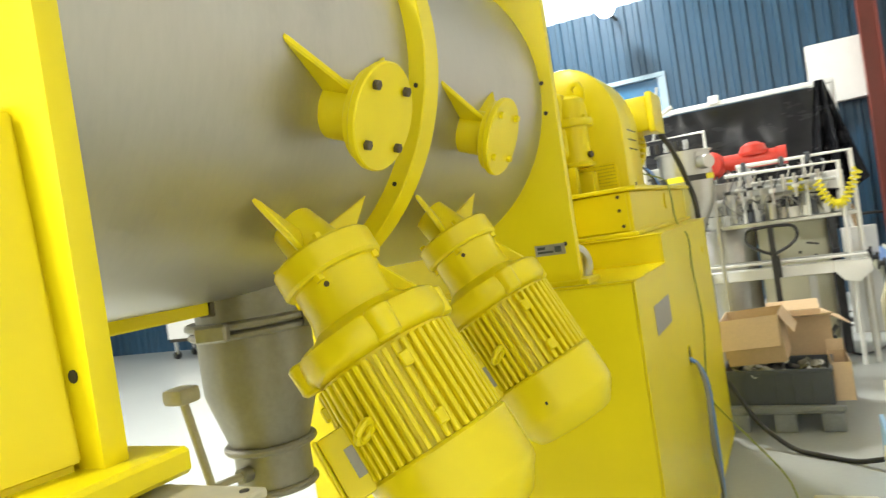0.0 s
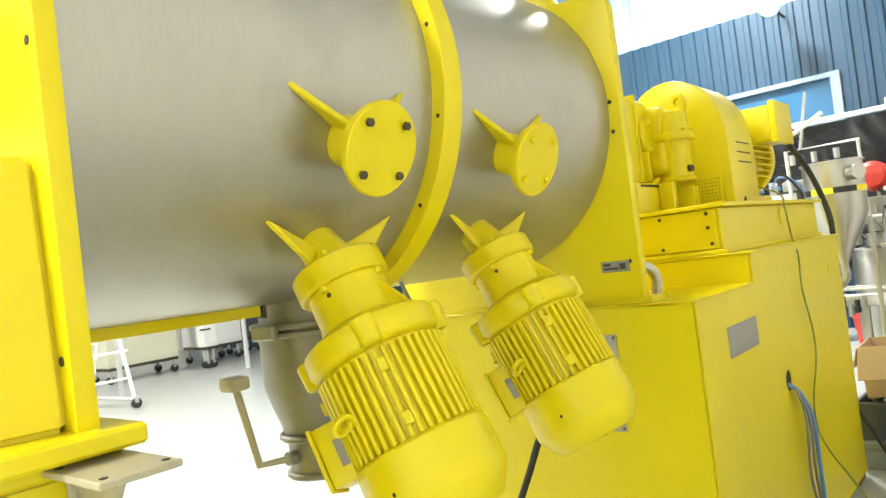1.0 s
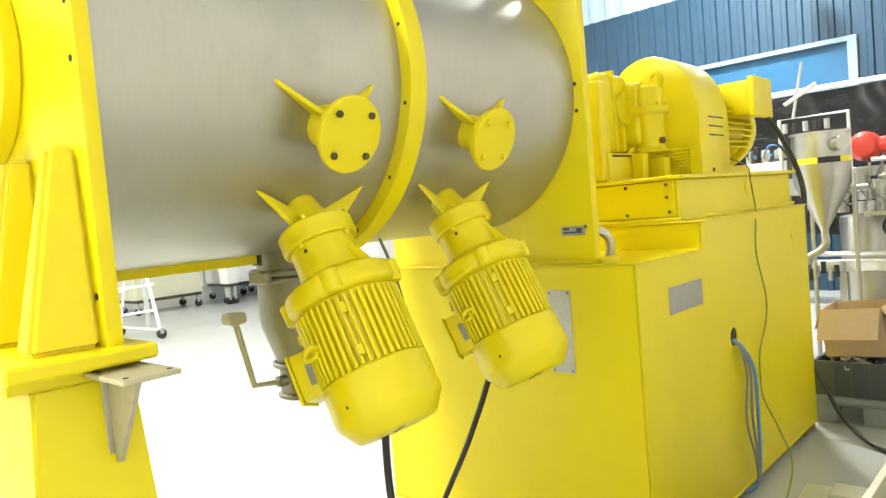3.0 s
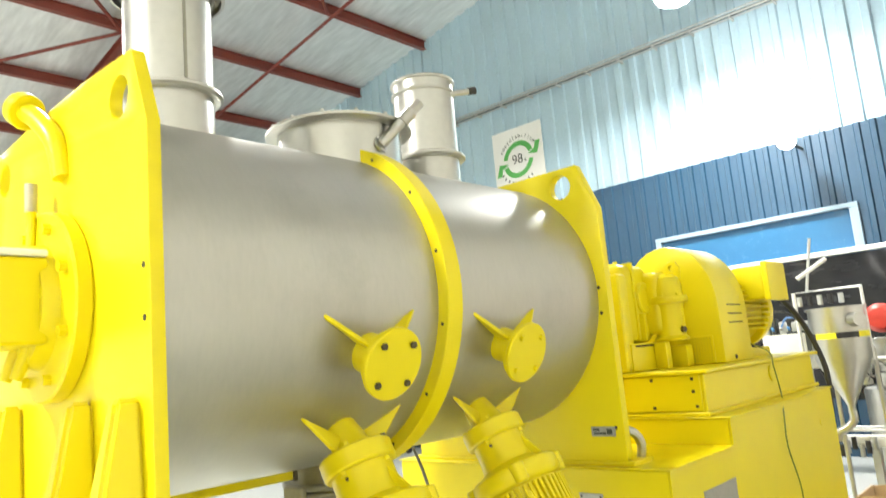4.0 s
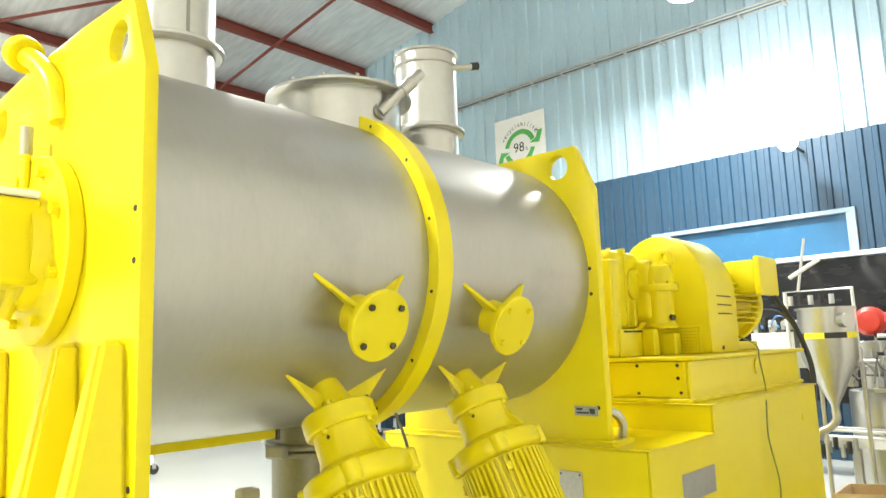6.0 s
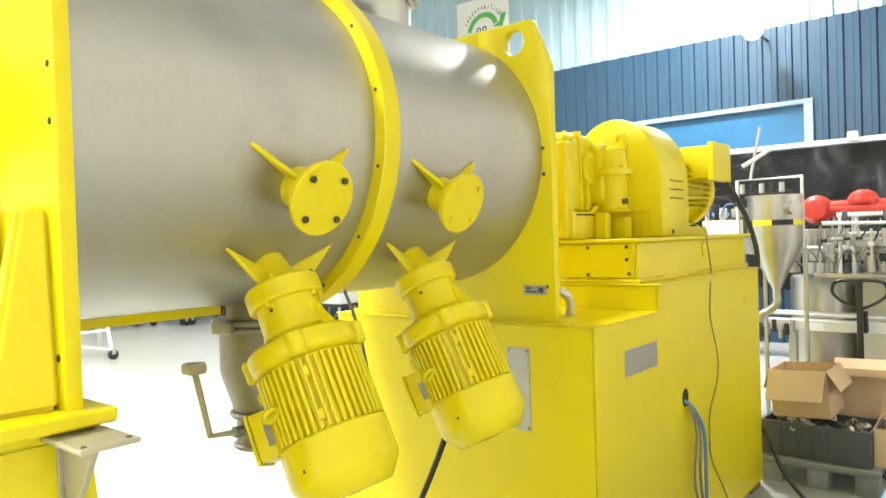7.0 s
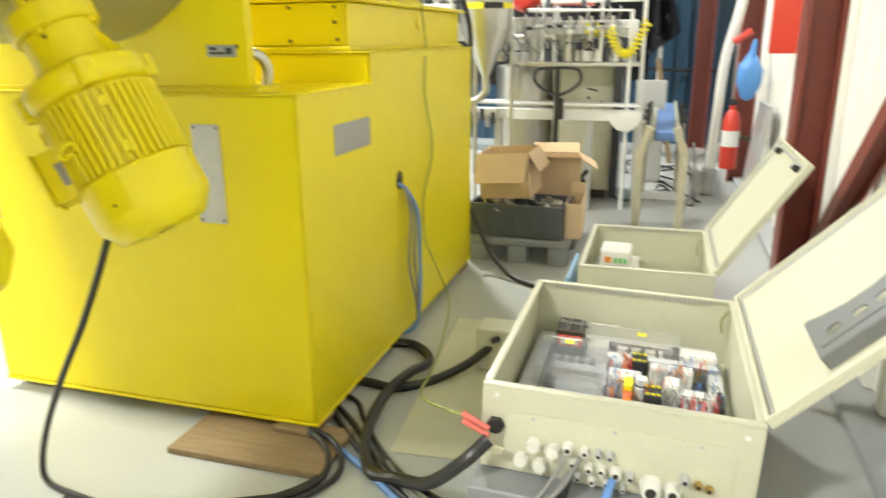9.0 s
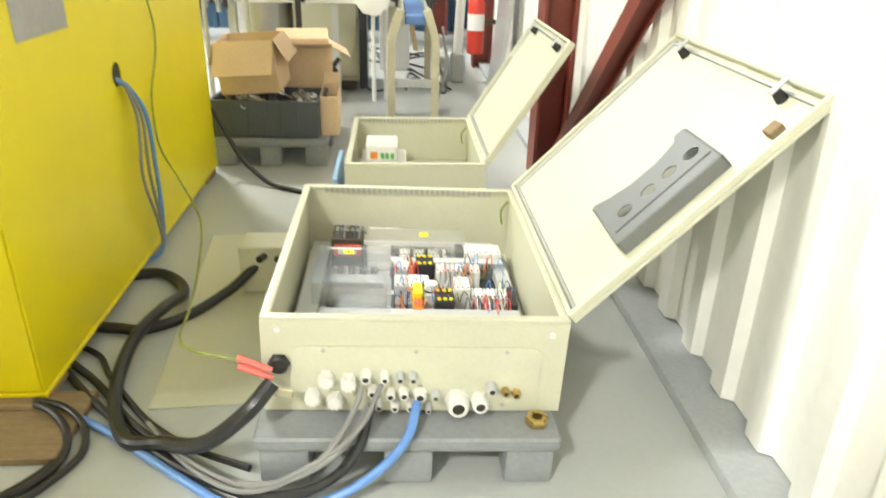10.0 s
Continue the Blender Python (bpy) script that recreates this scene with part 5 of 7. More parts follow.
part("screw_cap", rodded((0.755, -0.001, 0.245), (0.755, -0.008, 0.245), 0.008, seg=12), WHITE_PLASTIC, cab)

# inside the smaller cabinet
st = thing("power_supply_stack", "white plastic device stacked on clear boxes inside the small cabinet", "electrical device", (CX2, CY2, CZ2))
part("clear_box", boxed((0.05, 0.32, 0.0125), (0.28, 0.62, 0.13), 0.006), WHITE_PLASTIC, st)
part("device", boxed((0.075, 0.40, 0.1305), (0.235, 0.60, 0.21), 0.006), WHITE_PLASTIC, st)
part("red_switch", boxed((0.10, 0.394, 0.145), (0.135, 0.3995, 0.18), 0.003), ORANGE, st)
for k in range(3):
    part("green_block", boxed((0.15 + 0.025 * k, 0.394, 0.145), (0.167 + 0.025 * k, 0.3995, 0.175), 0.002), GREEN, st)
ld = thing("loose_module", "small white module with red wires", "electrical device", (CX2, CY2, CZ2))
part("module", boxed((0.33, 0.35, 0.0125), (0.44, 0.43, 0.115), 0.004), WHITE_PLASTIC, ld)
for k in range(5):
    part("wire", hosed([(0.24 + 0.02 * k, 0.33, 0.08), (0.27 + 0.03 * k, 0.30, 0.13), (0.34 + 0.01 * k, 0.36, 0.11)], 0.003, 5, 4), RED_PLASTIC if k % 2 else BLACK, ld)
part("earth_wire", hosed([(CW2 - 0.03, 0.72, 0.22), (CW2 - 0.05, 0.73, 0.18), (CW2 - 0.045, 0.72, 0.13)], 0.004, 6), GREEN_CABLE, cab2)


# ---- cables ----
tagged(part("steel_sheet", boxed((0.0, 0.0, 0.0), (0.37, 1.335, 0.005), 0.001, 1, pose(-0.048, 2.328, 0, 0, 0, 4.6)), BEIGE), "flat beige enamelled steel sheet lying on the floor", "steel sheet")
def cable(name, mat, pts, r, label, seg=10):
    return tagged(part(name, hosed(pts, r, seg, 8), mat), label, "cable")


cable("thick_cable", BLACK, [(0.398, 2.02, 0.312), (0.33, 1.97, 0.25), (0.20, 2.02, 0.12), (0.06, 2.12, 0.045), (-0.05, 2.155, 0.024), (-0.13, 2.29, 0.024), (-0.18, 2.466, 0.03), (-0.185, 2.667, 0.06), (-0.138, 2.84, 0.075), (-0.117, 2.99, 0.045), (-0.167, 3.13, 0.026), (-0.273, 3.22, 0.024), (-0.42, 3.20, 0.024)], 0.022, "thick black rubber cable looping over the floor")
cable("thick_cable", BLACK, [(-0.42, 2.80, 0.022), (-0.30, 2.785, 0.022), (-0.199, 2.774, 0.022), (-0.067, 2.87, 0.022), (0.06, 3.02, 0.05), (0.16, 3.10, 0.12), (0.25, 3.13, 0.17)], 0.020, "thick black rubber cable running to the control cabinet")
cable("motor_cable", BLACK, [(-0.4, 2.56, 0.015), (-0.26, 2.4, 0.015), (-0.12, 2.26, 0.015), (0.06, 2.1, 0.015), (0.22, 1.99, 0.02), (0.4, 1.9, 0.04), (0.53, 1.91, 0.08), (0.61, 1.94, 0.15), (0.645, 2.03, 0.232)], 0.013, "black motor cable sagging to a cable gland")
cable("motor_cable", BLACK, [(-0.4, 2.6, 0.014), (-0.24, 2.45, 0.014), (-0.06, 2.24, 0.014), (0.13, 2.085, 0.014), (0.3, 1.94, 0.03), (0.46, 1.9, 0.06), (0.57, 1.92, 0.11), (0.635, 2.02, 0.185)], 0.012, "black motor cable sagging to a cable gland")
cable("motor_cable", BLACK, [(-0.42, 2.7, 0.012), (-0.3, 2.62, 0.012), (-0.22, 2.498, 0.012), (-0.037, 2.27, 0.012), (0.13, 2.12, 0.03), (0.32, 2.01, 0.045)], 0.010, "thin black cable on the floor")
cable("control_cable", GREY_CABLE, [(-0.02, 2.24, 0.02), (0.15, 2.04, 0.03), (0.32, 1.92, 0.05), (0.47, 1.91, 0.11), (0.56, 1.935, 0.19), (0.61, 2.01, 0.25), (0.622, 2.045, 0.281)], 0.008, "grey control cable hanging from a gland")
cable("control_cable", GREY_CABLE, [(0.04, 2.16, 0.03), (0.2, 2.01, 0.045), (0.36, 1.915, 0.07), (0.52, 1.915, 0.15), (0.62, 1.945, 0.225), (0.672, 2.05, 0.279)], 0.007, "grey control cable hanging from a gland")
cable("control_cable", GREY_CABLE, [(0.3, 1.935, 0.06), (0.45, 1.905, 0.1), (0.58, 1.925, 0.18), (0.64, 2.03, 0.237)], 0.007, "grey control cable hanging from a gland")
cable("blue_cable", BLUE_CABLE, [(-0.4, 2.37, 0.012), (-0.25, 2.29, 0.012), (-0.12, 2.21, 0.012), (0.01, 2.11, 0.012), (0.14, 2.01, 0.012), (0.3, 1.9, 0.014), (0.43, 1.885, 0.018), (0.57, 1.9, 0.05), (0.68, 1.925, 0.12), (0.74, 1.95, 0.19), (0.766, 2.04, 0.226)], 0.0125, "pale blue cable sagging to a gland")
cable("floor_cable", BLACK, [(-0.36, 2.30, 0.05), (-0.30, 2.27, 0.045), (-0.235, 2.20, 0.03), (-0.21, 2.10, 0.012), (-0.26, 1.99, 0.012), (-0.36, 1.93, 0.012), (-0.50, 1.86, 0.012), (-0.66, 1.76, 0.012)], 0.012, "black cable lying on the floor by the timber")
cable("floor_cable", BLACK, [(-0.37, 2.32, 0.05), (-0.28, 2.30, 0.04), (-0.20, 2.23, 0.025), (-0.165, 2.13, 0.012), (-0.20, 2.02, 0.012), (-0.28, 1.90, 0.012), (-0.40, 1.80, 0.012)], 0.011, "black cable lying on the floor by the timber")
cable("motor_lead", BLACK, [(-0.485, 1.10, 1.01), (-0.497, 1.10, 0.93), (-0.496, 1.10, 0.78), (-0.48, 1.11, 0.52), (-0.52, 1.20, 0.25), (-0.62, 1.36, 0.05), (-0.80, 1.52, 0.012), (-0.98, 1.75, 0.012)], 0.011, "black motor lead hanging to the floor")
cable("motor_lead", BLACK, [(-0.56, 1.75, 1.06), (-0.66, 1.79, 0.97), (-0.74, 1.80, 0.82), (-0.84, 1.80, 0.63), (-0.96, 1.80, 0.43), (-1.07, 1.81, 0.23), (-1.13, 1.82, 0.08), (-1.11, 1.81, 0.014), (-0.99, 1.78, 0.012), (-0.80, 1.765, 0.012), (-0.62, 1.80, 0.012), (-0.46, 1.87, 0.012), (-0.30, 1.97, 0.012), (-0.22, 2.12, 0.012), (-0.27, 2.30, 0.013)], 0.011, "black motor lead hanging in a curve to the floor")
for k, (mat, dy, r) in enumerate(((BLUE_CABLE, 0.0, 0.0095), (GREY_CABLE, -0.05, 0.007), (GREY_CABLE, -0.10, 0.0065))):
    cable("supply_cable", mat, [(-0.37, 3.30, 0.812), (-0.345, 3.30 + 0.01 * k, 0.805), (-0.315, 3.33 + dy * 0.3, 0.765), (-0.30, 3.42 + dy, 0.64), (-0.30, 3.44 + dy * 1.6, 0.42), (-0.30, 3.43 + dy * 0.6, 0.20), (-0.31, 3.40, 0.06), (-0.36, 3.36, 0.02), (-0.46, 3.34, 0.02)], r, "blue supply cable hanging out of the base" if k == 0 else "grey supply cable hanging out of the base")
cable("earth_lead", GREEN_CABLE, [(-0.62, 3.98, 1.75), (-0.54, 4.0, 1.72), (-0.44, 3.93, 1.67), (-0.415, 3.88, 1.60), (-0.41, 3.92, 1.44), (-0.328, 3.66, 1.36), (-0.326, 3.64, 1.20), (-0.326, 3.74, 0.98), (-0.326, 3.72, 0.84), (-0.326, 3.60, 0.70), (-0.326, 3.58, 0.56), (-0.22, 3.30, 0.53), (-0.10, 3.10, 0.47), (0.02, 2.88, 0.40), (0.07, 2.62, 0.34), (0.10, 2.38, 0.32), (0.13, 2.18, 0.35), (0.20, 2.06, 0.385), (0.32, 2.03, 0.374)], 0.0042, "thin green and yellow earth lead running to a red clip", 6)
clip = thing("earth_clip", "red insulated crocodile clip on the cabinet's edge", "clip", (0.345, 2.035, 0.365))
for a, dz in ((0, 0.012), (0, -0.012)):
    part("handle_sleeve", rodded((-0.03, -0.005, dz + 0.005), (0.055, -0.012, dz - 0.03), 0.010, 0.008, 12), CLIP_RED, clip)
part("jaw", boxed((0.055, -0.02, -0.062), (0.12, -0.006, -0.034), 0.004, 1, pose(0, 0, -0.015, 0, 14, 0)), BRACKET, clip)
cable("rear_cable", BLACK, [(-0.36, 4.63, 0.40), (-0.28, 4.60, 0.26), (-0.18, 4.50, 0.13), (-0.02, 4.37, 0.03), (0.12, 4.28, 0.016), (0.30, 4.18, 0.016), (0.46, 4.05, 0.08)], 0.014, "black cable from the machine base to the small cabinet")
cable("drive_cable", BLACK, [(-0.53, 4.56, 2.0), (-0.48, 4.66, 1.88), (-0.44, 4.76, 1.72), (-0.40, 4.80, 1.52), (-0.40, 4.78, 1.30), (-0.42, 4.68, 1.0)], 0.017, "black drive motor cable bending down behind the base")
cable("machine_hose", STEEL_BRIGHT, [(-0.56, 2.52, 1.298), (-0.55, 2.52, 1.37), (-0.57, 2.49, 1.42), (-0.64, 2.45, 1.43)], 0.02, "short bright metal hose elbow on the base")
cable("drum_wire", GREY_CABLE, [(-1.02, 1.62, 1.49), (-1.0, 1.66, 1.36), (-0.99, 1.70, 1.18), (-1.0, 1.72, 0.98)], 0.006, "thin grey wire hanging under the drum", 6)
con = thing("cable_connector", "beige box with two black plugs beside the cabinet", "connector", (0.25, 3.13, 0.1455))
part("housing", boxed((-0.16, -0.05, -0.14), (0.085, 0.10, 0.06), 0.006), BEIGE, con)
for k in range(2):
    part("plug", rodded((-0.06 + 0.07 * k, -0.05, 0.02), (-0.07 + 0.07 * k, -0.10, 0.03), 0.014, seg=12), BLACK, con)

# ---- pallet load ----
cr = thing("plastic_crate", "dark grey plastic crate full of metal parts", "crate", (-0.065, 4.96, 0.171), rz=-3)
w, d, h, t = 0.32, 0.20, 0.225, 0.012
for nm, lo, hi in (("front_wall", (-w, -d, 0), (w, -d + t, h)), ("back_wall", (-w, d - t, 0), (w, d, h)), ("side_wall", (-w, -d + t, 0), (-w + t, d - t, h)), ("side_wall", (w - t, -d + t, 0), (w, d - t, h)), ("bottom", (-w + t, -d + t, 0), (w - t, d - t, t))):
    part(nm, boxed(lo, hi, 0.002), CRATE, cr)
for lo, hi in (((-w - 0.008, -d - 0.008, h - 0.022), (w + 0.008, -d, h)), ((-w - 0.008, d, h - 0.022), (w + 0.008, d + 0.008, h)), ((-w - 0.008, -d, h - 0.022), (-w, d, h)), ((w, -d, h - 0.022), (w + 0.008, d, h))):
    part("rim", boxed(lo, hi, 0.002), CRATE, cr)
for k in range(7):
    x = -w + 0.02 + k * (2 * w - 0.04) / 6
    part("stiffener", boxed((x - 0.005, -d - 0.007, 0.01), (x + 0.005, -d - 0.0002, h - 0.023), 0.001), CRATE, cr)
part("divider", boxed((0.03, -d + t, t), (0.036, d - t, h - 0.01), 0), CRATE, cr)
random.seed(8)
for k in range(34):
    x, y = random.uniform(-w + 0.04, w - 0.05), random.uniform(-d + 0.04, d - 0.05)
    a, r = random.uniform(0, 6.28), random.uniform(0.012, 0.028)
    fit = thing("pipe_fitting", "loose stainless pipe fitting in the crate", "metal part", (-0.08 + x, 4.95 + y, 0.17 + 0.175 + random.uniform(0, 0.045)), "fittings in the crate")
    b = bmesh.new()
    lathe(b, [(r * 0.7, -0.03), (r * 1.2, -0.03), (r * 1.2, -0.02), (r, -0.015), (r, 0.025), (r * 1.15, 0.03), (r * 0.7, 0.03), (r * 0.7, -0.03)], axis_matrix((0, 0, 0), (math.cos(a), math.sin(a), random.uniform(0.1, 0.9))), 12)
    part("fitting", b, STEEL_BRIGHT if k % 3 else CAST, fit)


def carton(name, label, cx, cy, z, w, d, h, rz, flaps):
    e = thing(name, label, "cardboard box", (cx, cy, z), "cardboard boxes", rz)
    t = 0.006
    for nm, lo, hi in (("front_side", (-w / 2, -d / 2, 0), (w / 2, -d / 2 + t, h)), ("back_side", (-w / 2, d / 2 - t, 0), (w / 2, d / 2, h)), ("end_side", (-w / 2, -d / 2 + t, 0), (-w / 2 + t, d / 2 - t, h)), ("end_side", (w / 2 - t, -d / 2 + t, 0), (w / 2, d / 2 - t, h)), ("bottom", (-w / 2 + t, -d / 2 + t, 0), (w / 2 - t, d / 2 - t, t))):
        part(nm, boxed(lo, hi, 0.001), CARD, e)
    for side, L, ang in flaps:
        if side in "fb":
            s = -1 if side == "f" else 1
            m = pose(0, s * (d / 2 - t / 2), h + 0.001, s * ang, 0, 0)
            part("flap", boxed((-w / 2 + 0.004, 0 if s > 0 else -L, 0), (w / 2 - 0.004, L if s > 0 else 0, t), 0.001, 1, m), CARD, e)
        else:
            s = -1 if side == "l" else 1
            m = pose(s * (w / 2 - t / 2), 0, h + 0.001, 0, -s * ang, 0)
            part("flap", boxed((0 if s > 0 else -L, -d / 2 + 0.004, 0), (L if s > 0 else 0, d / 2 - 0.004, t), 0.001, 1, m), CARD, e)
    return e


tilted = carton("cardboard_box", "tilted open cardboard box with a hanging flap resting on the crate", -0.17, 5.06, 0.372, 0.36, 0.32, 0.31, -4, (("f", 0.22, -52), ("r", 0.15, -62), ("l", 0.14, -70)))
tilted.matrix_world = pose(-0.16, 5.06, 0.415, 3, -4, -4)
carton("cardboard_box", "open cardboard box with raised flaps behind the crate", 0.09, 5.50, 0.17, 0.36, 0.34, 0.45, 8, (("f", 0.17, 14), ("b", 0.10, 40), ("r", 0.14, -30), ("l", 0.15, 10)))
carton("cardboard_box", "low open cardboard box beside the crate", 0.30, 5.03, 0.17, 0.11, 0.40, 0.24, 2, (("b", 0.07, 80),))
carton("cardboard_box", "small cardboard box behind the crate", -0.33, 5.35, 0.17, 0.13, 0.3, 0.3, 0, (("l", 0.1, 60),))
tl = thing("hand_tool", "black hand tool on the boxes", "tool", (0.27, 5.42, 0.42))
part("body", boxed((-0.04, -0.03, 0), (0.05, 0.03, 0.05), 0.012, 2), BLACK, tl)
part("grip", rodded((0.0, 0, 0.04), (0.06, 0.03, 0.11), 0.016, seg=10), BLACK, tl)
tagged(part("blue_sheet", boxed((0.420, 3.60, 0.0), (0.442, 4.05, 0.31), 0.004), PALE_BLUE), "pale blue panel leaning by the small cabinet", "panel")
for o in plate.children_recursive:
    if o.name.startswith(("clear_cover", "cover_edge")):
        o.visible_shadow = False

# ---- filling line behind the machine ----
hop = thing("hopper", "stainless steel conical hopper with a black and yellow band", "hopper", (-0.585, 6.0, 0))
bm = bmesh.new()
lathe(bm, [(0.205, 1.93), (0.205, 1.54), (0.03, 1.17), (0.03, 1.12), (0.024, 1.12), (0.024, 1.17), (0.199, 1.545), (0.199, 1.93)], None, 40)
part("cone", bm, STEEL_BRIGHT, hop)
bm = bmesh.new()
lathe(bm, [(0.200, 1.94), (0.222, 1.94), (0.222, 1.925), (0.205, 1.925)], None, 40)
part("rim", bm, STEEL_BRIGHT, hop)
part("spout", hosed([(0, 0, 1.13), (0, 0, 1.06), (-0.05, 0, 1.0), (-0.12, 0, 0.96), (-0.14, 0, 0.9)], 0.032, 14), STEEL_BRIGHT, hop)
for k in range(8):
    a0 = 45 * k + 8
    bm = bmesh.new()
    lathe(bm, [(0.2065, 1.695), (0.212, 1.695), (0.212, 1.74), (0.2065, 1.74)], None, 6, a0, 45)
    part("band_stripe", bm, YELLOW_LABEL if k % 2 else BLACK, hop, "yellow stripe" if k % 2 else "black stripe")
part("side_port", rodded((0.15, -0.15, 1.83), (0.21, -0.21, 1.83), 0.055, seg=20), STEEL_BRIGHT, hop)
for x, y in ((-0.16, 0.28), (0.16, 0.28)):
    part("leg", rodded((x, y, 0), (x, y, 1.6), 0.018, seg=10), STEEL_BRIGHT, hop)
part("leg_tie", pipe_run([(-0.16, 0.28, 1.6), (-0.12, 0.18, 1.62), (0.12, 0.18, 1.62), (0.16, 0.28, 1.6)], 0.016), STEEL_BRIGHT, hop)
fr = thing("tube_frame", "white tubular frame over the hopper", "tube frame", (-0.7, 6.25, 0))
part("tube", pipe_run([(-0.25, 0, 0), (-0.25, 0, 2.10), (0.27, 0, 2.10), (0.27, 0, 1.5)], 0.016), WHITE, fr)
part("mast", rodded((-0.14, 0, 2.10), (-0.05, 0, 2.55), 0.012, seg=8), LIGHT_GREY, fr)
part("arm", rodded((-0.20, 0, 2.22), (0.05, 0, 2.36), 0.018, seg=8), WHITE, fr)
for k in range(5):
    part("valve", rodded((-0.2 + 0.08 * k, -0.03, 1.98), (-0.2 + 0.08 * k, -0.03, 2.06), 0.022, seg=10), BLACK if k % 2 else LIGHT_GREY, fr)

vm = thing("valve_stand", "white valve stand with black solenoid valves and blue fittings", "valve stand", (-1.12, 6.35, 0))
part("stand_post", boxed((-0.03, 0.0, 0.0), (0.03, 0.05, 1.60), 0.004), LIGHT_GREY, vm)
part("valve_box", boxed((-0.16, -0.06, 1.60), (0.20, 0.10, 1.76), 0.008, 2), WHITE, vm)
for k in range(5):
    part("solenoid", boxed((-0.14 + 0.066 * k, -0.05, 1.7605), (-0.095 + 0.066 * k, 0.05, 1.87 + 0.03 * (k % 2)), 0.006), BLACK if k % 2 else LIGHT_GREY, vm)
    part("fitting", rodded((-0.118 + 0.066 * k, -0.06, 1.80), (-0.118 + 0.066 * k, -0.09, 1.82), 0.012, seg=10), BLUE if k % 2 else STEEL_BRIGHT, vm)
part("air_hose", hosed([(-0.12, -0.08, 1.82), (-0.05, -0.16, 1.95), (0.12, -0.14, 1.93), (0.24, -0.08, 1.75), (0.26, 0.0, 1.5)], 0.010, 8), BLACK, vm)
part("air_hose", hosed([(0.02, -0.08, 1.82), (0.10, -0.13, 1.90), (0.22, -0.10, 1.84), (0.30, -0.02, 1.62)], 0.008, 8), BLUE_CABLE, vm)

tank = thing("steel_tank", "polished stainless steel tank on the filling line", "tank", (-0.46, 7.10, 0))
bm = bmesh.new()
lathe(bm, [(0, 0.35), (0.20, 0.35), (0.27, 0.42), (0.27, 1.20), (0.26, 1.22), (0.25, 1.225), (0, 1.26)], None, 40)
part("vessel", bm, STEEL_BRIGHT, tank)
for a in (45, 135, 225, 315):
    part("leg", rodded((0.2 * math.cos(radians(a)), 0.2 * math.sin(radians(a)), 0), (0.2 * math.cos(radians(a)), 0.2 * math.sin(radians(a)), 0.42), 0.022, seg=10), STEEL_BRIGHT, tank)
for z, r in ((1.30, 0.16), (1.42, 0.13)):
    part("neck", rodded((0, 0, z - 0.06), (0, 0, z + 0.05), r, seg=24), STEEL_BRIGHT, tank)
part("crossbar", boxed((-0.3, -0.03, 1.34), (0.3, 0.03, 1.37), 0.004), BLACK, tank)
hd = thing("tank_mixer", "stainless tank mixer with black rings above the tank", "mixer", (-0.46, 7.10, 1.47))
part("bowl", rodded((0, 0, 0.0), (0, 0, 0.17), 0.20, 0.22, 32, 0.006), STEEL_BRIGHT, hd)
part("clamp_ring", rodded((0, 0, -0.02), (0, 0, 0.018), 0.245, seg=32, ch=0.004), BLACK, hd, "black clamp ring")
part("top_ring", rodded((0, 0, 0.165), (0, 0, 0.185), 0.235, seg=32, ch=0.004), STEEL_BRIGHT, hd)
for a in (-150, -90, -30, 40):
    q = Vector((0.236 * math.cos(radians(a)), 0.236 * math.sin(radians(a)), 0.0))
    part("toggle", rodded(q + Vector((0, 0, -0.05)), q + Vector((0, 0, 0.12)), 0.012, seg=10), STEEL_BRIGHT, hd)
for k, x in enumerate((-0.12, 0.0, 0.10)):
    part("feed_tube", hosed([(x, -0.05, 0.18), (x + 0.02, -0.06, 0.28), (x + 0.10, -0.10, 0.32), (x + 0.16, -0.20, 0.22)], 0.012, 8), (BLACK, STEEL_BRIGHT, GREY_CABLE)[k], hd)
hood = thing("clear_hood", "white framed hood with a yellow window over the line", "hood", (0.14, 6.72, 1.40))
part("hood_top", boxed((-0.30, -0.10, 0.20), (0.30, 0.10, 0.215), 0.004), WHITE, hood)
part("hood_front", boxed((-0.30, -0.104, 0.10), (0.30, -0.1005, 0.1995), 0.002), LIGHT_GREY, hood)
part("hood_window", boxed((0.0, -0.110, 0.105), (0.16, -0.1045, 0.19), 0.002), YELLOW_LABEL, hood, "yellow tinted window")
for x in (-0.28, 0.28):
    part("hood_post", boxed((x - 0.012, -0.02, -0.131), (x + 0.012, 0.02, 0.1995), 0.003), WHITE, hood)
rm = thing("red_gear_motor", "red painted gear motor above the tank", "electric motor", (-0.17, 7.0, 1.47))
part("body", rodded((-0.28, 0, 0.36), (0.26, 0, 0.36), 0.075, seg=24, ch=0.01), RED_PLASTIC, rm)
bm = bmesh.new()
lathe(bm, [(0, -0.1), (0.09, -0.1), (0.13, -0.03), (0.13, 0.05), (0.09, 0.11), (0, 0.12)], pose(-0.30, 0, 0.36, 90, 0, 0), 24)
part("gear_head", bm, RED_PLASTIC, rm)
bm = bmesh.new()
lathe(bm, [(0, 0), (0.12, 0), (0.13, 0.03), (0.10, 0.09), (0.04, 0.12), (0, 0.12)], pose(0.07, 0, 0.40), 24)
part("dome", bm, RED_PLASTIC, rm)
part("end_cap", rodded((0.26, 0, 0.36), (0.34, 0, 0.36), 0.085, seg=24), RED_PLASTIC, rm)
part("post", rodded((0, 0, 0), (0, 0, 0.30), 0.03, seg=12), LIGHT_GREY, rm)

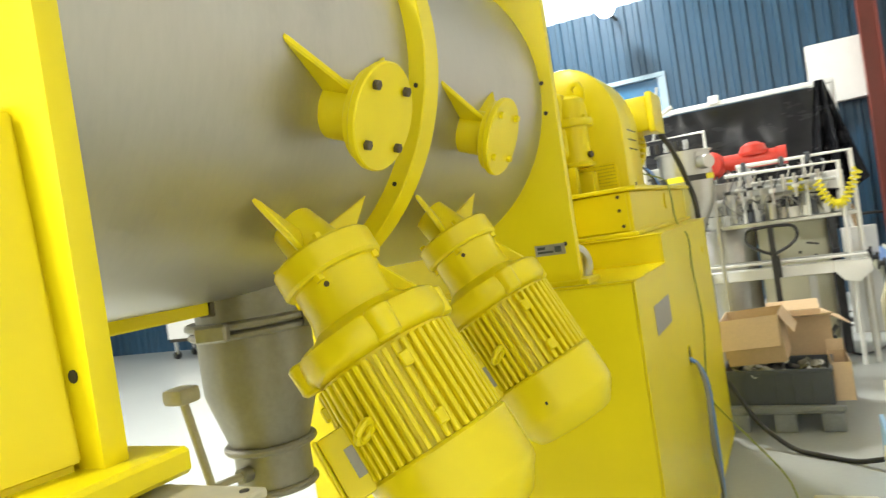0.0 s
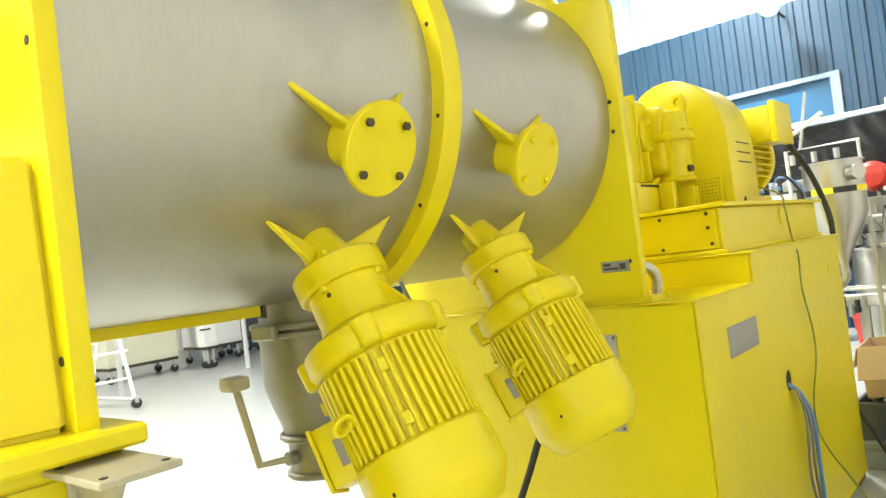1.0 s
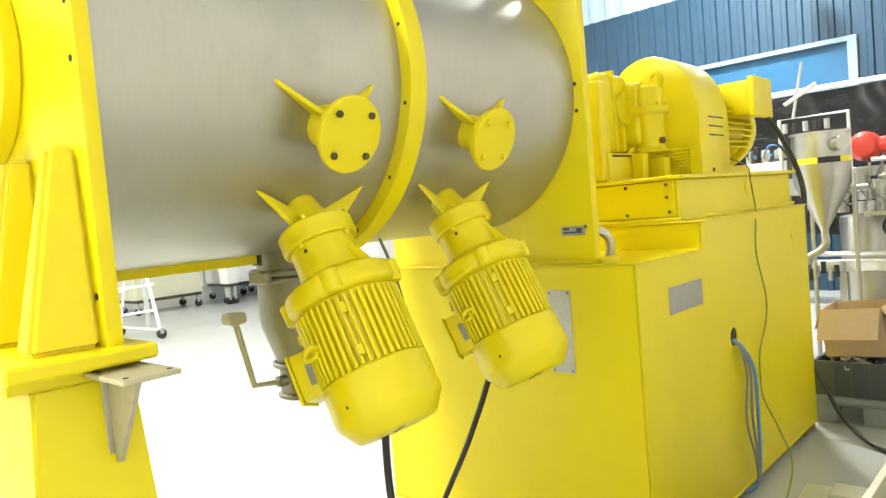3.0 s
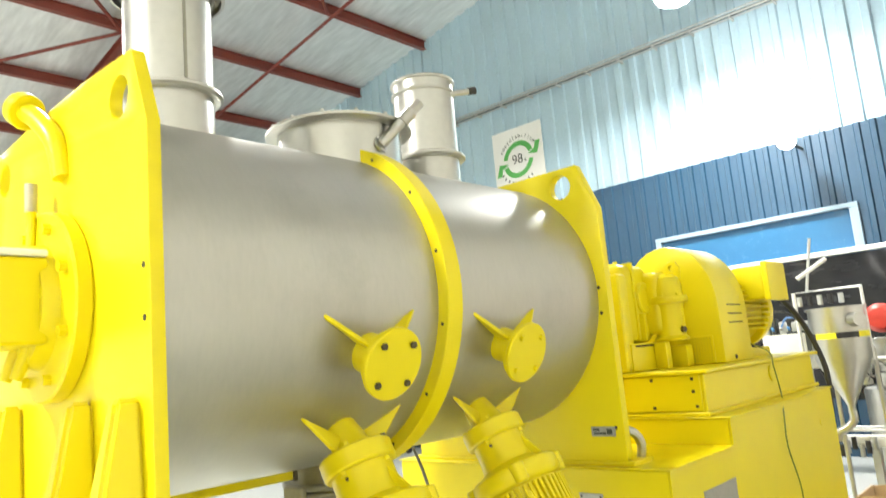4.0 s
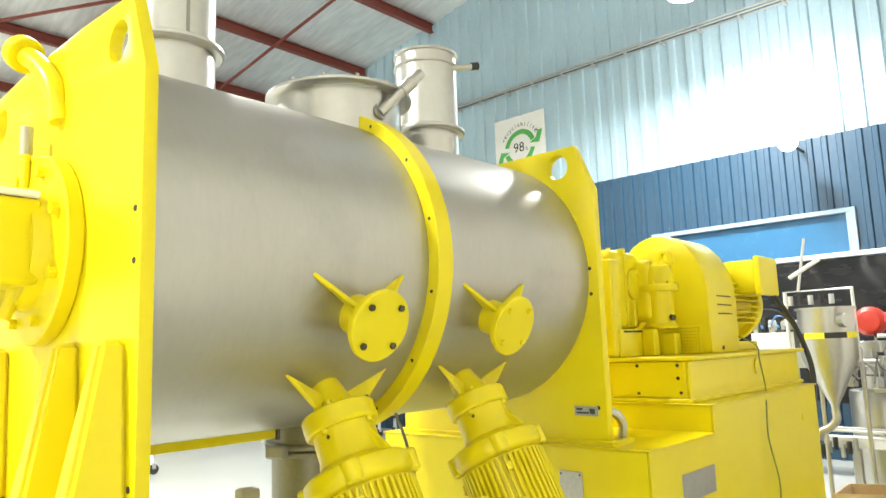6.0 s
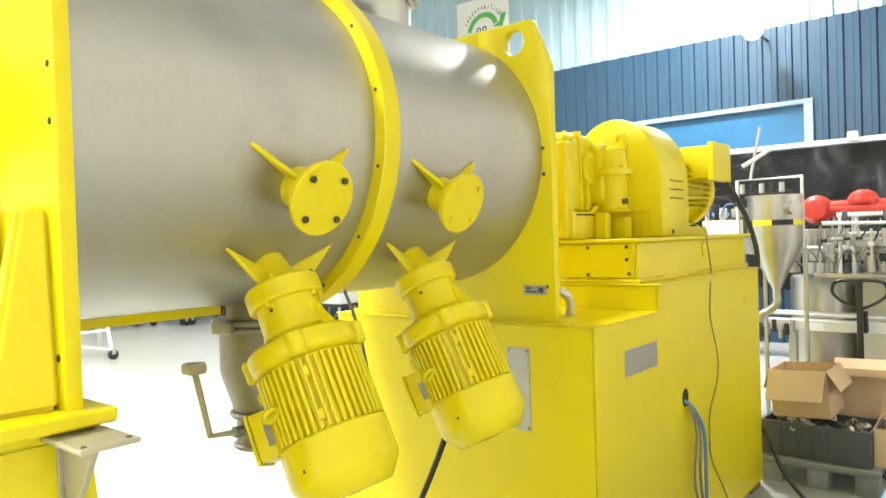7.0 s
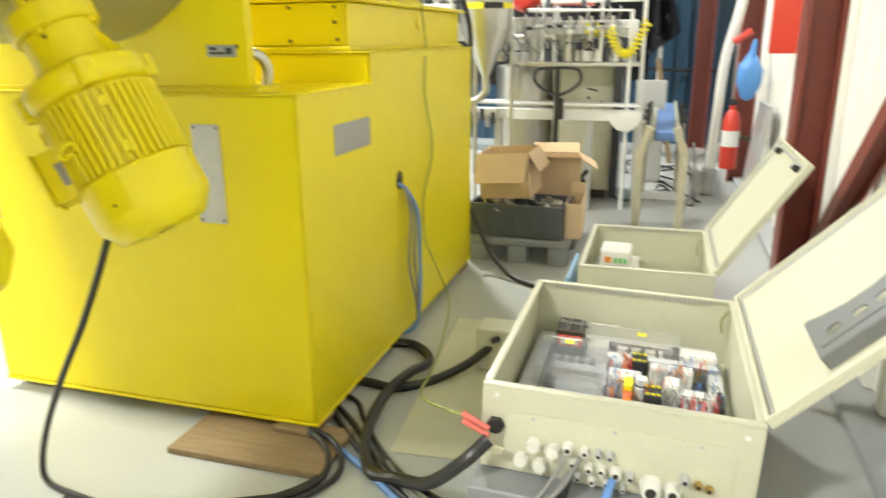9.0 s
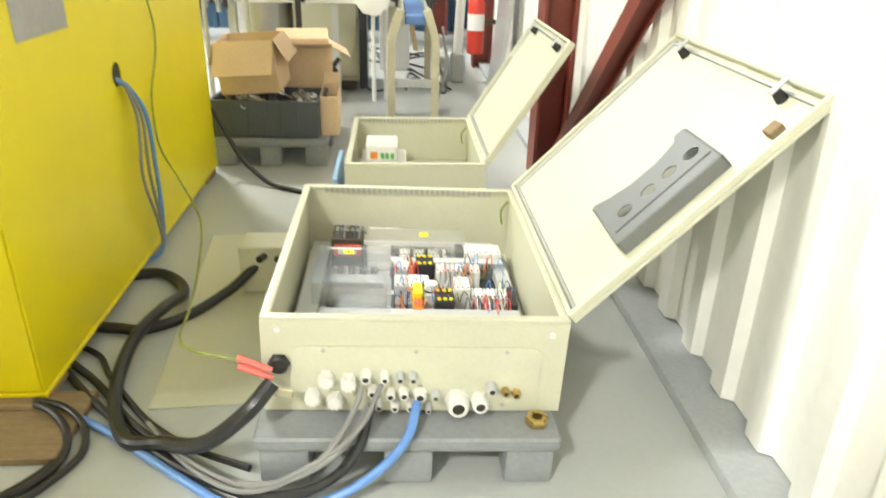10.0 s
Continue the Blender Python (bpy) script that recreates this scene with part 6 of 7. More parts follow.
cb = thing("machine_cabinet", "pale grey enamelled steel cabinet under the filling line", "cabinet", (0.115, 7.25, 0))
part("body", boxed((-0.28, -0.3, 0.08), (0.28, 0.3, 1.234), 0.008), BEIGE, cb)
part("door", boxed((-0.26, -0.312, 0.12), (0.26, -0.301, 1.21), 0.004), BEIGE, cb)
part("plinth", boxed((-0.22, -0.28, 0), (0.24, 0.28, 0.0795), 0.004), DARK, cb)
for z in (0.9, 0.94):
    part("door_lock", rodded((0.05 if z > 0.92 else 0.17, -0.312, z), (0.05 if z > 0.92 else 0.17, -0.322, z), 0.014, seg=10), BLACK, cb)
tb = thing("work_shelf", "white equipment shelf with steel fittings and yellow tape", "shelf", (0.15, 6.95, 1.46))
part("shelf_panel", boxed((-0.35, -0.12, 0), (0.42, 0.12, 0.16), 0.006), WHITE, tb)
part("yellow_panel", boxed((0.02, -0.126, 0.02), (0.18, -0.1205, 0.14), 0.002), YELLOW_LABEL, tb)
for x in (-0.3, 0.1, 0.38):
    part("post", boxed((x - 0.02, -0.02, -0.19), (x + 0.02, 0.02, -0.0003), 0.003), LIGHT_GREY, tb)
random.seed(4)
for k in range(9):
    x = -0.33 + 0.085 * k
    jar = thing("steel_canister", "small stainless canister on the filling line", "canister", (0.15 + x, 6.70, 1.27), "canisters on the line")
    hh = random.uniform(0.07, 0.17)
    part("can", rodded((0, 0, 0), (0, 0, hh), random.uniform(0.03, 0.05), seg=16, ch=0.004), random.choice((STEEL_BRIGHT, STEEL_BRIGHT, WHITE_PLASTIC, CRATE)), jar)
    part("lid", rodded((0, 0, hh), (0, 0, hh + 0.02), 0.03, seg=16), random.choice((STEEL_BRIGHT, BLACK)), jar)
tagged(part("line_table", boxed((-0.42, 6.55, 1.235), (0.62, 6.86, 1.268), 0.004), STEEL_BRIGHT), "stainless table top of the filling line", "table top", kind="structure")

gf = thing("guard_rail_frame", "white tubular guard frame of the filling line", "tube frame", (0, 6.6, 0))
part("rail", pipe_run([(-0.24, 0, 1.77), (0.63, 0, 1.765), (0.63, 0, 0.0)], 0.020), WHITE, gf)
part("rail", pipe_run([(-0.34, -0.08, 1.70), (0.53, -0.08, 1.685), (0.53, -0.08, 0.0)], 0.018), WHITE, gf)
part("rail", pipe_run([(-0.30, -0.04, 1.56), (0.50, -0.04, 1.55)], 0.014), LIGHT_GREY, gf)
part("rail_post", pipe_run([(-0.22, 0.0, 1.76), (-0.22, 0.0, 1.269)], 0.014), WHITE, gf)
part("rail_post", pipe_run([(0.28, 0.0, 1.76), (0.28, 0.0, 1.269)], 0.014), WHITE, gf)
for x in (-0.2, 0.1, 0.3):
    part("clamp", boxed((x, -0.03, 1.72), (x + 0.04, 0.03, 1.80), 0.006), CRATE, gf)
sag = smooth_path([(0.36, 6.48, 1.55), (0.40, 6.47, 1.42), (0.47, 6.46, 1.34), (0.54, 6.46, 1.36), (0.60, 6.47, 1.47), (0.66, 6.48, 1.60)], 28)
coil = []
for k, p in enumerate(sag):
    d = (sag[min(k + 1, len(sag) - 1)] - sag[max(k - 1, 0)]).normalized()
    n = Vector((0, 1, 0))
    coil.append(p + 0.034 * (math.cos(0.78 * k) * n + math.sin(0.78 * k) * d.cross(n)))
tagged(part("coiled_air_hose", hosed(coil, 0.0085, 6, 1, False), YELLOW_LABEL), "yellow coiled air hose hanging on the guard frame", "air hose")
tagged(part("black_curtain_strip", boxed((0.40, 6.75, 0.05), (0.47, 7.1, 1.25), 0.01), BLACK_FILM), "black plastic strip beside the machine cabinet", "plastic strip")

pt = thing("pallet_truck", "black-handled hand pallet truck standing by the line", "pallet truck", (-0.03, 6.25, 0))
part("handle_loop", hosed([(0, 0, 1.0), (-0.12, 0, 1.06), (-0.185, 0, 1.12), (-0.19, 0, 1.18), (-0.15, 0, 1.225), (0, 0, 1.235), (0.15, 0, 1.225), (0.19, 0, 1.18), (0.185, 0, 1.12), (0.12, 0, 1.06), (0, 0, 1.0)], 0.013, 10), BLACK, pt)
part("shaft", boxed((-0.022, -0.018, 0.28), (0.022, 0.018, 1.23), 0.006), BLACK, pt)
part("trigger", boxed((0.02, -0.008, 1.09), (0.11, 0.008, 1.105), 0.003, 1, pose(0, 0, 0, 0, 12, 0)), BLACK, pt)
part("pump_body", rodded((0, 0.05, 0.10), (0, 0.05, 0.32), 0.07, seg=16), BLACK, pt)
for s in (-1, 1):
    part("wheel", rodded((s * 0.05 - 0.03, 0.05, 0.085), (s * 0.05 + 0.03, 0.05, 0.085), 0.085, seg=20, ch=0.006), BLACK, pt)
    part("fork", boxed((s * 0.18 - 0.07, 0.15, 0.07), (s * 0.18 + 0.07, 1.2, 0.11), 0.006), RED_PLASTIC, pt)

cv = thing("conveyor_beam", "white painted conveyor beam with side rails", "conveyor", (0, 6.45, 0))
part("beam", boxed((-0.80, -0.06, 0.79), (0.40, 0.06, 0.88), 0.006), WHITE, cv)
part("side_rail", rodded((-0.80, -0.09, 0.935), (0.64, -0.09, 0.92), 0.012, seg=8), WHITE, cv)
part("side_rail", rodded((-0.80, 0.09, 0.935), (0.64, 0.09, 0.92), 0.012, seg=8), GALV, cv)
part("end_plate", prismed([(0.40, 0.88), (0.66, 0.875), (0.66, 0.78), (0.56, 0.70), (0.46, 0.72), (0.40, 0.79)], -0.07, 0.07, "xz", (), 0.006), WHITE, cv)
part("rail_clamp", boxed((-0.03, -0.12, 0.80), (0.01, -0.061, 0.98), 0.006), BLACK, cv)
for x in (-0.6, 0.2):
    part("leg", boxed((x, -0.04, 0), (x + 0.06, 0.04, 0.79), 0.004), LIGHT_GREY, cv)
for k in range(6):
    part("fitting", rodded((-0.80 + 0.05 * k, -0.10, 0.72 + 0.03 * (k % 3)), (-0.80 + 0.05 * k, -0.10, 0.82 + 0.03 * (k % 3)), 0.02, seg=10), GALV if k % 2 else BLACK, cv)

bc = thing("belt_conveyor", "beige steel belt conveyor with a blue belt", "conveyor", (0.84, 5.9, 0))
part("belt", boxed((-0.06, 0.12, 0.74), (0.10, 2.8, 0.76), 0.006, 1), BLUE_BELT, bc)
part("belt_nose", boxed((-0.06, 0.08, 0.69), (0.10, 0.118, 0.758), 0.012, 2), BLUE_BELT, bc)
for x in (-0.085, 0.105):
    part("side_plate", boxed((x, 0.10, 0.68), (x + 0.022, 2.8, 0.785), 0.003), BEIGE, bc)
for x in (-0.19, 0.14):
    part("leg", boxed((x, 0.0, 0.0), (x + 0.06, 0.08, 0.60), 0.004), BRACKET, bc)
    s = 1 if x < 0 else -1
    part("upper_leg", boxed((-0.03, 0.0, 0), (0.03, 0.08, 0.22), 0.004, 1, pose(x + 0.03, 0, 0.595, 0, s * 18, 0)), BRACKET, bc)
    part("rear_leg", boxed((x, 1.4, 0.0), (x + 0.06, 1.48, 0.68), 0.004), BRACKET, bc)
part("cross_brace", boxed((-0.13, 0.02, 0.24), (0.14, 0.06, 0.30), 0.003), GALV, bc)
for x in (-0.12, 0.14):
    for y in (0.2, 0.7, 1.3):
        k = part("guide_post", rodded((x, y, 0.76), (x, y, 0.90), 0.012, seg=8), BLACK, bc)
        part("guide_knob", rodded((x, y, 0.86), (x + (0.04 if x > 0 else -0.04), y, 0.86), 0.02, seg=8), BLACK, k)
cable("conveyor_cable", GREY_CABLE, [(1.1, 6.6, 0.6), (1.12, 6.3, 0.35), (1.02, 6.05, 0.05), (0.98, 5.9, 0.012), (0.9, 5.6, 0.012)], 0.012, "grey cable hanging from the conveyor")
for k in range(5):
    random.seed(20 + k)
    pts = [(random.uniform(0.3, 1.25), random.uniform(6.6, 9.2), 0.012) for _ in range(4)]
    cable("floor_lead", random.choice((BLACK, GREY_CABLE)), pts, 0.01, "cable lying on the floor by the conveyor", 6)

# smaller fittings on the line
random.seed(31)
for k in range(22):
    x, y, z = random.uniform(-0.39, 0.56), random.uniform(6.58, 6.83), 1.268
    v = thing("pneumatic_valve", "small grey pneumatic valve with a steel stem", "valve", (x, y, z), "valves on the line", random.uniform(0, 90))
    part("valve_body", boxed((-0.025, -0.02, 0), (0.025, 0.02, random.uniform(0.05, 0.11)), 0.004), random.choice((LIGHT_GREY, GALV, BLACK, WHITE_PLASTIC)), v)
    part("stem", rodded((0, 0, 0.05), (0, 0, random.uniform(0.13, 0.2)), 0.008, seg=8), STEEL_BRIGHT, v)
for k in range(9):
    x = -0.9 + 0.16 * k
    cable("air_line", random.choice((BLACK, GREY_CABLE, GREY_CABLE)), [(x, 6.62, 1.30), (x + random.uniform(-0.05, 0.1), 6.55, 1.30 + random.uniform(0.1, 0.3)), (x + random.uniform(0.05, 0.2), 6.6, 1.45), (x + 0.2, 6.7, 1.30)], 0.006, "thin air line looping over the fittings", 6)
bx = thing("pipe_manifold", "stainless pipe manifold with flanged joints", "manifold", (-0.2, 6.75, 1.27))
for x in (-0.42, -0.12, 0.15):
    p = part("pipe", rodded((x, 0, 0), (x, 0, 0.26), 0.05, seg=20), STEEL_BRIGHT, bx)
    for z in (0.06, 0.14, 0.24):
        part("joint_ring", rodded((x, 0, z), (x, 0, z + 0.018), 0.068, seg=20, ch=0.003), STEEL_BRIGHT, p)
part("header", rodded((-0.5, 0, 0.20), (0.3, 0, 0.20), 0.035, seg=16), STEEL_BRIGHT, bx)
ctl = thing("control_box", "pale grey control box behind the hopper", "control box", (-0.98, 6.4, 0))
part("housing", boxed((-0.14, -0.1, 1.45), (0.16, 0.1, 1.86), 0.01), LIGHT_GREY, ctl)
part("stand", boxed((-0.02, -0.03, 0), (0.04, 0.03, 1.4495), 0.004), LIGHT_GREY, ctl)
part("screen", boxed((-0.09, -0.106, 1.60), (0.11, -0.1005, 1.78), 0.002), CRATE, ctl, "dark display panel")

bk = thing("red_drum", "red plastic drum standing on the floor", "drum", (-0.95, 9.0, 0))
part("drum_body", rodded((0, 0, 0), (0, 0, 0.40), 0.16, 0.2, 28, 0.008), RED_PLASTIC, bk)
part("drum_rim", rodded((0, 0, 0.38), (0, 0, 0.41), 0.21, seg=28, ch=0.004), RED_PLASTIC, bk)

# filling nozzles on the guard rail
random.seed(12)
for k in range(9):
    x = -0.33 + 0.088 * k
    hz = random.uniform(0.12, 0.24)
    nz = thing("filling_nozzle", "slim stainless filling nozzle hung from the guard rail", "nozzle", (x, 6.52, 1.645), "nozzles on the line")
    part("tube", rodded((0, 0, -hz), (0, 0, 0), random.uniform(0.010, 0.018), seg=10), STEEL_BRIGHT, nz)
    part("collar", rodded((0, 0, -hz * 0.6), (0, 0, -hz * 0.45), 0.026, seg=12), random.choice((STEEL_BRIGHT, WHITE_PLASTIC, BLACK)), nz)
    part("hose", hosed([(0, 0, -hz * 0.5), (0.03, 0.03, -hz * 0.3), (0.06, 0.06, 0.04), (0.05, 0.12, 0.08)], 0.007, 6, 5), random.choice((BLACK, GREY_CABLE, WHITE_PLASTIC)), nz)

# black film curtain on its rail
bm = bmesh.new()
nx, nz = 90, 16
X0, X1 = -5.2, 0.62
g = [[None] * (nz + 1) for _ in range(nx + 1)]
for i in range(nx + 1):
    for j in range(nz + 1):
        x = X0 + (X1 - X0) * i / nx
        f = j / nz
        y = 9.5 + 0.10 * f * noise.noise(Vector((x * 1.3, f * 1.4, 3.0))) + 0.05 * noise.noise(Vector((x * 3.0, f * 4, 7.0)))
        g[i][j] = bm.verts.new((x, y, 2.66 - 1.75 * f + 0.05 * math.sin(x * 2) * f))
for i in range(nx):
    for j in range(nz):
        bm.faces.new((g[i][j], g[i + 1][j], g[i + 1][j + 1], g[i][j + 1]))
bmesh.ops.solidify(bm, geom=bm.faces[:], thickness=0.004)
tagged(part("black_film_curtain", bm, BLACK_FILM), "creased black plastic film hung as a curtain from a rail", "curtain")
bm = bmesh.new()
nx, nz = 26, 18
g = [[None] * (nz + 1) for _ in range(nx + 1)]
for i in range(nx + 1):
    for j in range(nz + 1):
        u, f = i / nx, j / nz
        spread = 0.10 + 0.55 * f
        x = 0.60 + (u - 0.45) * spread
        y = 9.40 - 0.25 * f * u + 0.09 * math.sin(u * 15 + f * 2) * (0.3 + f)
        z = 2.72 - (1.70 - 0.50 * u) * f
        g[i][j] = bm.verts.new((x, y, z))
for i in range(nx):
    for j in range(nz):
        bm.faces.new((g[i][j], g[i + 1][j], g[i + 1][j + 1], g[i][j + 1]))
bmesh.ops.solidify(bm, geom=bm.faces[:], thickness=0.004)
tagged(part("black_film_drape", bm, BLACK_FILM), "gathered black plastic film hanging in folds", "curtain")
rail = tagged(new("curtain_rail"), "white steel rail that carries the black film", "rail", kind="structure")
part("rail_tube", boxed((-5.3, 9.44, 2.67), (0.75, 9.50, 2.73), 0.008), WHITE, rail)
for x in (-5.2, 0.72):
    part("rail_post", boxed((x, 9.50, 0), (x + 0.05, 9.55, 2.70), 0.004), WHITE, rail)
part("rail_light", boxed((-0.62, 9.40, 2.69), (-0.5, 9.44, 2.80), 0.01), WHITE, rail)
tagged(part("white_panel", boxed((0.55, 7.9, 0.0), (0.85, 7.94, 1.05), 0.004), WHITE), "white panel standing by the guard frame", "panel")
tagged(part("timber_post", boxed((-0.03, -0.03, 0), (0.03, 0.03, 1.25), 0.003, 1, pose(0.95, 9.2, 0, 0, -10, 0)), WOOD), "weathered timber batten leaning by the wall", "batten")
tagged(part("wall_cabinet", boxed((0.55, YW - 0.35, 2.55), (1.25, YW - 0.16, 3.35), 0.01), WHITE), "white wall box on the blue cladding", "wall box", kind="structure")
tagged(part("wall_rail", rodded((0.4, YW - 0.2, 1.05), (1.6, YW - 0.2, 1.02), 0.02, seg=8), BLACK), "dark rail along the blue wall", "rail", kind="structure")

# things along the east wall
bm = bmesh.new()
i_beam(bm, (1.62, 8.2, 0), (1.62, 8.2, 8.6), 0.19, 0.20, 0.02, (1, 0, 0))
tagged(part("steel_column", bm, RED_STEEL, smooth=False), "red-oxide steel I-column at the white cladding", "column", kind="structure")
bm = bmesh.new()
i_beam(bm, (1.30, 10.6, 0), (1.30, 10.6, 8.6), 0.22, 0.20, 0.02, (1, 0, 0))
tagged(part("steel_column", bm, RED_STEEL, smooth=False), "dark red steel column in front of the blue wall", "column", kind="structure")
ex = thing("fire_extinguisher", "red fire extinguisher hung by the wall", "fire extinguisher", (1.42, 7.0, 0.33))
bm = bmesh.new()
lathe(bm, [(0, 0), (0.07, 0), (0.075, 0.01), (0.075, 0.42), (0.05, 0.50), (0.025, 0.52), (0.025, 0.56), (0, 0.56)], None, 24)
part("cylinder", bm, RED_PLASTIC, ex)
part("label_band", rodded((0, 0, 0.20), (0, 0, 0.34), 0.0765, seg=24), WHITE, ex, "white label band")
part("valve_head", boxed((-0.03, -0.02, 0.56), (0.03, 0.02, 0.61), 0.006), BLACK, ex)
part("wall_bracket", boxed((0.076, -0.02, 0.25), (0.28, 0.02, 0.29), 0.003), DARK, ex)
bg = thing("blue_bag", "blue plastic bag hanging by the wall", "bag", (1.53, 7.05, 0.95))
bm = bmesh.new()
bmesh.ops.create_icosphere(bm, subdivisions=3, radius=1.0)
for v in bm.verts:
    n = 1 + 0.22 * noise.noise(v.co * 2.2)
    v.co = Vector((v.co.x * 0.10 * n, v.co.y * 0.08 * n, 0.18 + v.co.z * 0.2 * n))
part("bag_body", bm, BLUE, bg)
part("bag_neck", rodded((0, 0, 0.33), (0.02, 0, 0.50), 0.035, 0.015, 10), BLUE, bg)
tagged(part("leaning_board", boxed((-0.02, -0.28, 0), (0.02, 0.28, 0.95), 0.003, 1, pose(1.53, 6.55, 0.0, 0, 6, 0)), GALV), "grey metal board leaning against the wall", "board")
rc = thing("red_cloth", "red cloth hanging by the column", "cloth", (1.62, 5.9, 1.35))
bm = bmesh.new()
block(bm, (-0.10, -0.03, 0), (0.08, 0.03, 0.7), 0.015, 2)
for v in bm.verts:
    v.co.y += 0.02 * math.sin(v.co.x * 50)
part("cloth_body", bm, RED_PLASTIC, rc)
vp = thing("wall_pipe", "white plastic pipe bundle standing by the wall", "pipe", (1.30, 7.4, 0))
part("pipe", hosed([(0, 0, 0.25), (0.02, 0, 0.8), (0.05, 0.02, 1.3), (0.14, 0.05, 1.75), (0.2, 0.1, 2.3)], 0.045, 12), WHITE_PLASTIC, vp)
part("pipe_foot", boxed((-0.06, -0.06, 0), (0.06, 0.06, 0.26), 0.008), GALV, vp)
part("red_joint", rodded((0.10, -0.05, 1.42), (0.24, -0.03, 1.52), 0.03, seg=10), RED_PLASTIC, vp)

# ---- far side of the hall, seen below the drum ----
lad = thing("platform_ladder", "white platform ladder on black castors", "step ladder", (-10.4, 4.3, 0))
for y in (-0.45, 0.45):
    part("stile", rodded((-0.55, y, 0.12), (0.25, y, 1.9), 0.028, seg=8), WHITE, lad)
    part("rear_leg", rodded((0.65, y * 1.25, 0.12), (0.30, y, 1.9), 0.028, seg=8), WHITE, lad)
    part("foot_rail", rodded((-0.55, y, 0.14), (0.65, y * 1.25, 0.14), 0.022, seg=8), WHITE, lad)
for k in range(7):
    f = 0.08 + 0.135 * k
    part("tread", boxed((-0.55 + 0.8 * f - 0.09, -0.44, 0.12 + 1.78 * f), (-0.55 + 0.8 * f + 0.09, 0.44, 0.15 + 1.78 * f), 0.004), WHITE, lad)
for z in (0.45, 0.85):
    part("brace", rodded((0.60, -0.55, z), (0.60, 0.55, z), 0.02, seg=8), WHITE, lad)
for x, y in ((-0.55, -0.45), (-0.55, 0.45), (0.66, -0.57), (0.66, 0.57)):
    c = part("castor", rodded((x - 0.03, y, 0.075), (x + 0.03, y, 0.075), 0.075, seg=18, ch=0.006), BLACK, lad)
    part("fork", boxed((x - 0.04, y - 0.03, 0.08), (x + 0.04, y + 0.03, 0.17), 0.006), GALV, c)


def far_machine(x, y, w, d, h, z0, label, mat=WHITE):
    e = thing("mobile_machine", label, "machine", (x, y, 0), "machines across the hall")
    part("body", boxed((-w / 2, -d / 2, z0), (w / 2, d / 2, h), 0.012), mat, e)
    part("door", boxed((w / 2 + 0.0005, -d / 2 + 0.05, z0 + 0.06), (w / 2 + 0.012, d / 2 - 0.05, h - 0.1), 0.004), mat, e)
    part("handle", boxed((w / 2 + 0.0125, d / 2 - 0.4, h - 0.3), (w / 2 + 0.03, d / 2 - 0.15, h - 0.27), 0.003), BLACK, e)
    part("undertray", boxed((-w / 2 + 0.02, -d / 2 + 0.02, z0 - 0.06), (w / 2 - 0.02, d / 2 - 0.02, z0 - 0.0003), 0.003), DARK, e)
    for sx in (-1, 1):
        for sy in (-1, 1):
            px, py = sx * (w / 2 - 0.1), sy * (d / 2 - 0.08)
            part("leg", boxed((px - 0.025, py - 0.025, 0.17), (px + 0.025, py + 0.025, z0 - 0.061), 0.004), LIGHT_GREY, e)
            c = part("castor", rodded((px - 0.03, py, 0.08), (px + 0.03, py, 0.08), 0.08, seg=16, ch=0.006), BLACK, e)
            part("fork", boxed((px - 0.04, py - 0.03, 0.10), (px + 0.04, py + 0.03, 0.17), 0.006), GALV, c)
    return e


far_machine(-13.9, 6.9, 0.9, 1.5, 1.5, 0.32, "cream machine housing on castors across the hall", BEIGE)
far_machine(-14.2, 8.9, 0.9, 1.0, 1.4, 0.38, "pale machine housing on castors across the hall", WHITE)
far_machine(-12.9, 8.0, 0.3, 0.3, 1.1, 0.45, "white post on a castor base across the hall", WHITE)
far_machine(-10.35, 9.9, 1.0, 0.6, 1.6, 0.4, "white machine housing on castors near the gable", WHITE)
far_machine(-15.0, 5.3, 0.8, 1.0, 1.3, 0.30, "grey machine housing on castors across the hall", LIGHT_GREY)
far_machine(-14.6, 10.0, 0.7, 0.7, 0.95, 0.40, "blue-grey machine housing on castors across the hall", CRATE)
random.seed(12)
for k in range(10):
    x, y = -12.4 + random.uniform(-0.5, 0.5), 3.1 + 0.22 * k
    s = random.uniform(0.12, 0.26)
    e = thing("stored_box", "small box stored across the hall", "box", (x, y, 0), "boxes stored across the hall", random.uniform(-20, 20))
    part("carton", boxed((-s, -s * 0.7, 0), (s, s * 0.7, s * random.uniform(0.8, 2.2)), 0.005), random.choice((CARD, BLUE, CRATE, ORANGE, WHITE, CARD)), e)
gt = thing("green_rack", "green painted rack beam across the hall", "rack", (-11.5, 6.8, 0))
part("beam", boxed((-0.04, -1.4, 1.25), (0.04, 1.2, 1.33), 0.005), GREEN, gt)
for y in (-1.35, 1.15):
    part("upright", boxed((-0.04, y, 0), (0.04, y + 0.06, 1.25), 0.005), LIGHT_GREY, gt)

# ---- recycling sign on the gable ----
SX0, SX1, SZ0, SZ1 = -7.62, -6.40, 4.98, 6.30
sign = thing("recycling_sign", "white sign with green curved arrows and the figure 98", "sign", ((SX0 + SX1) / 2, YW - 0.06, (SZ0 + SZ1) / 2))
part("panel", boxed(((SX0 - SX1) / 2, 0, (SZ0 - SZ1) / 2), ((SX1 - SX0) / 2, 0.015, (SZ1 - SZ0) / 2), 0.003), WHITE, sign)


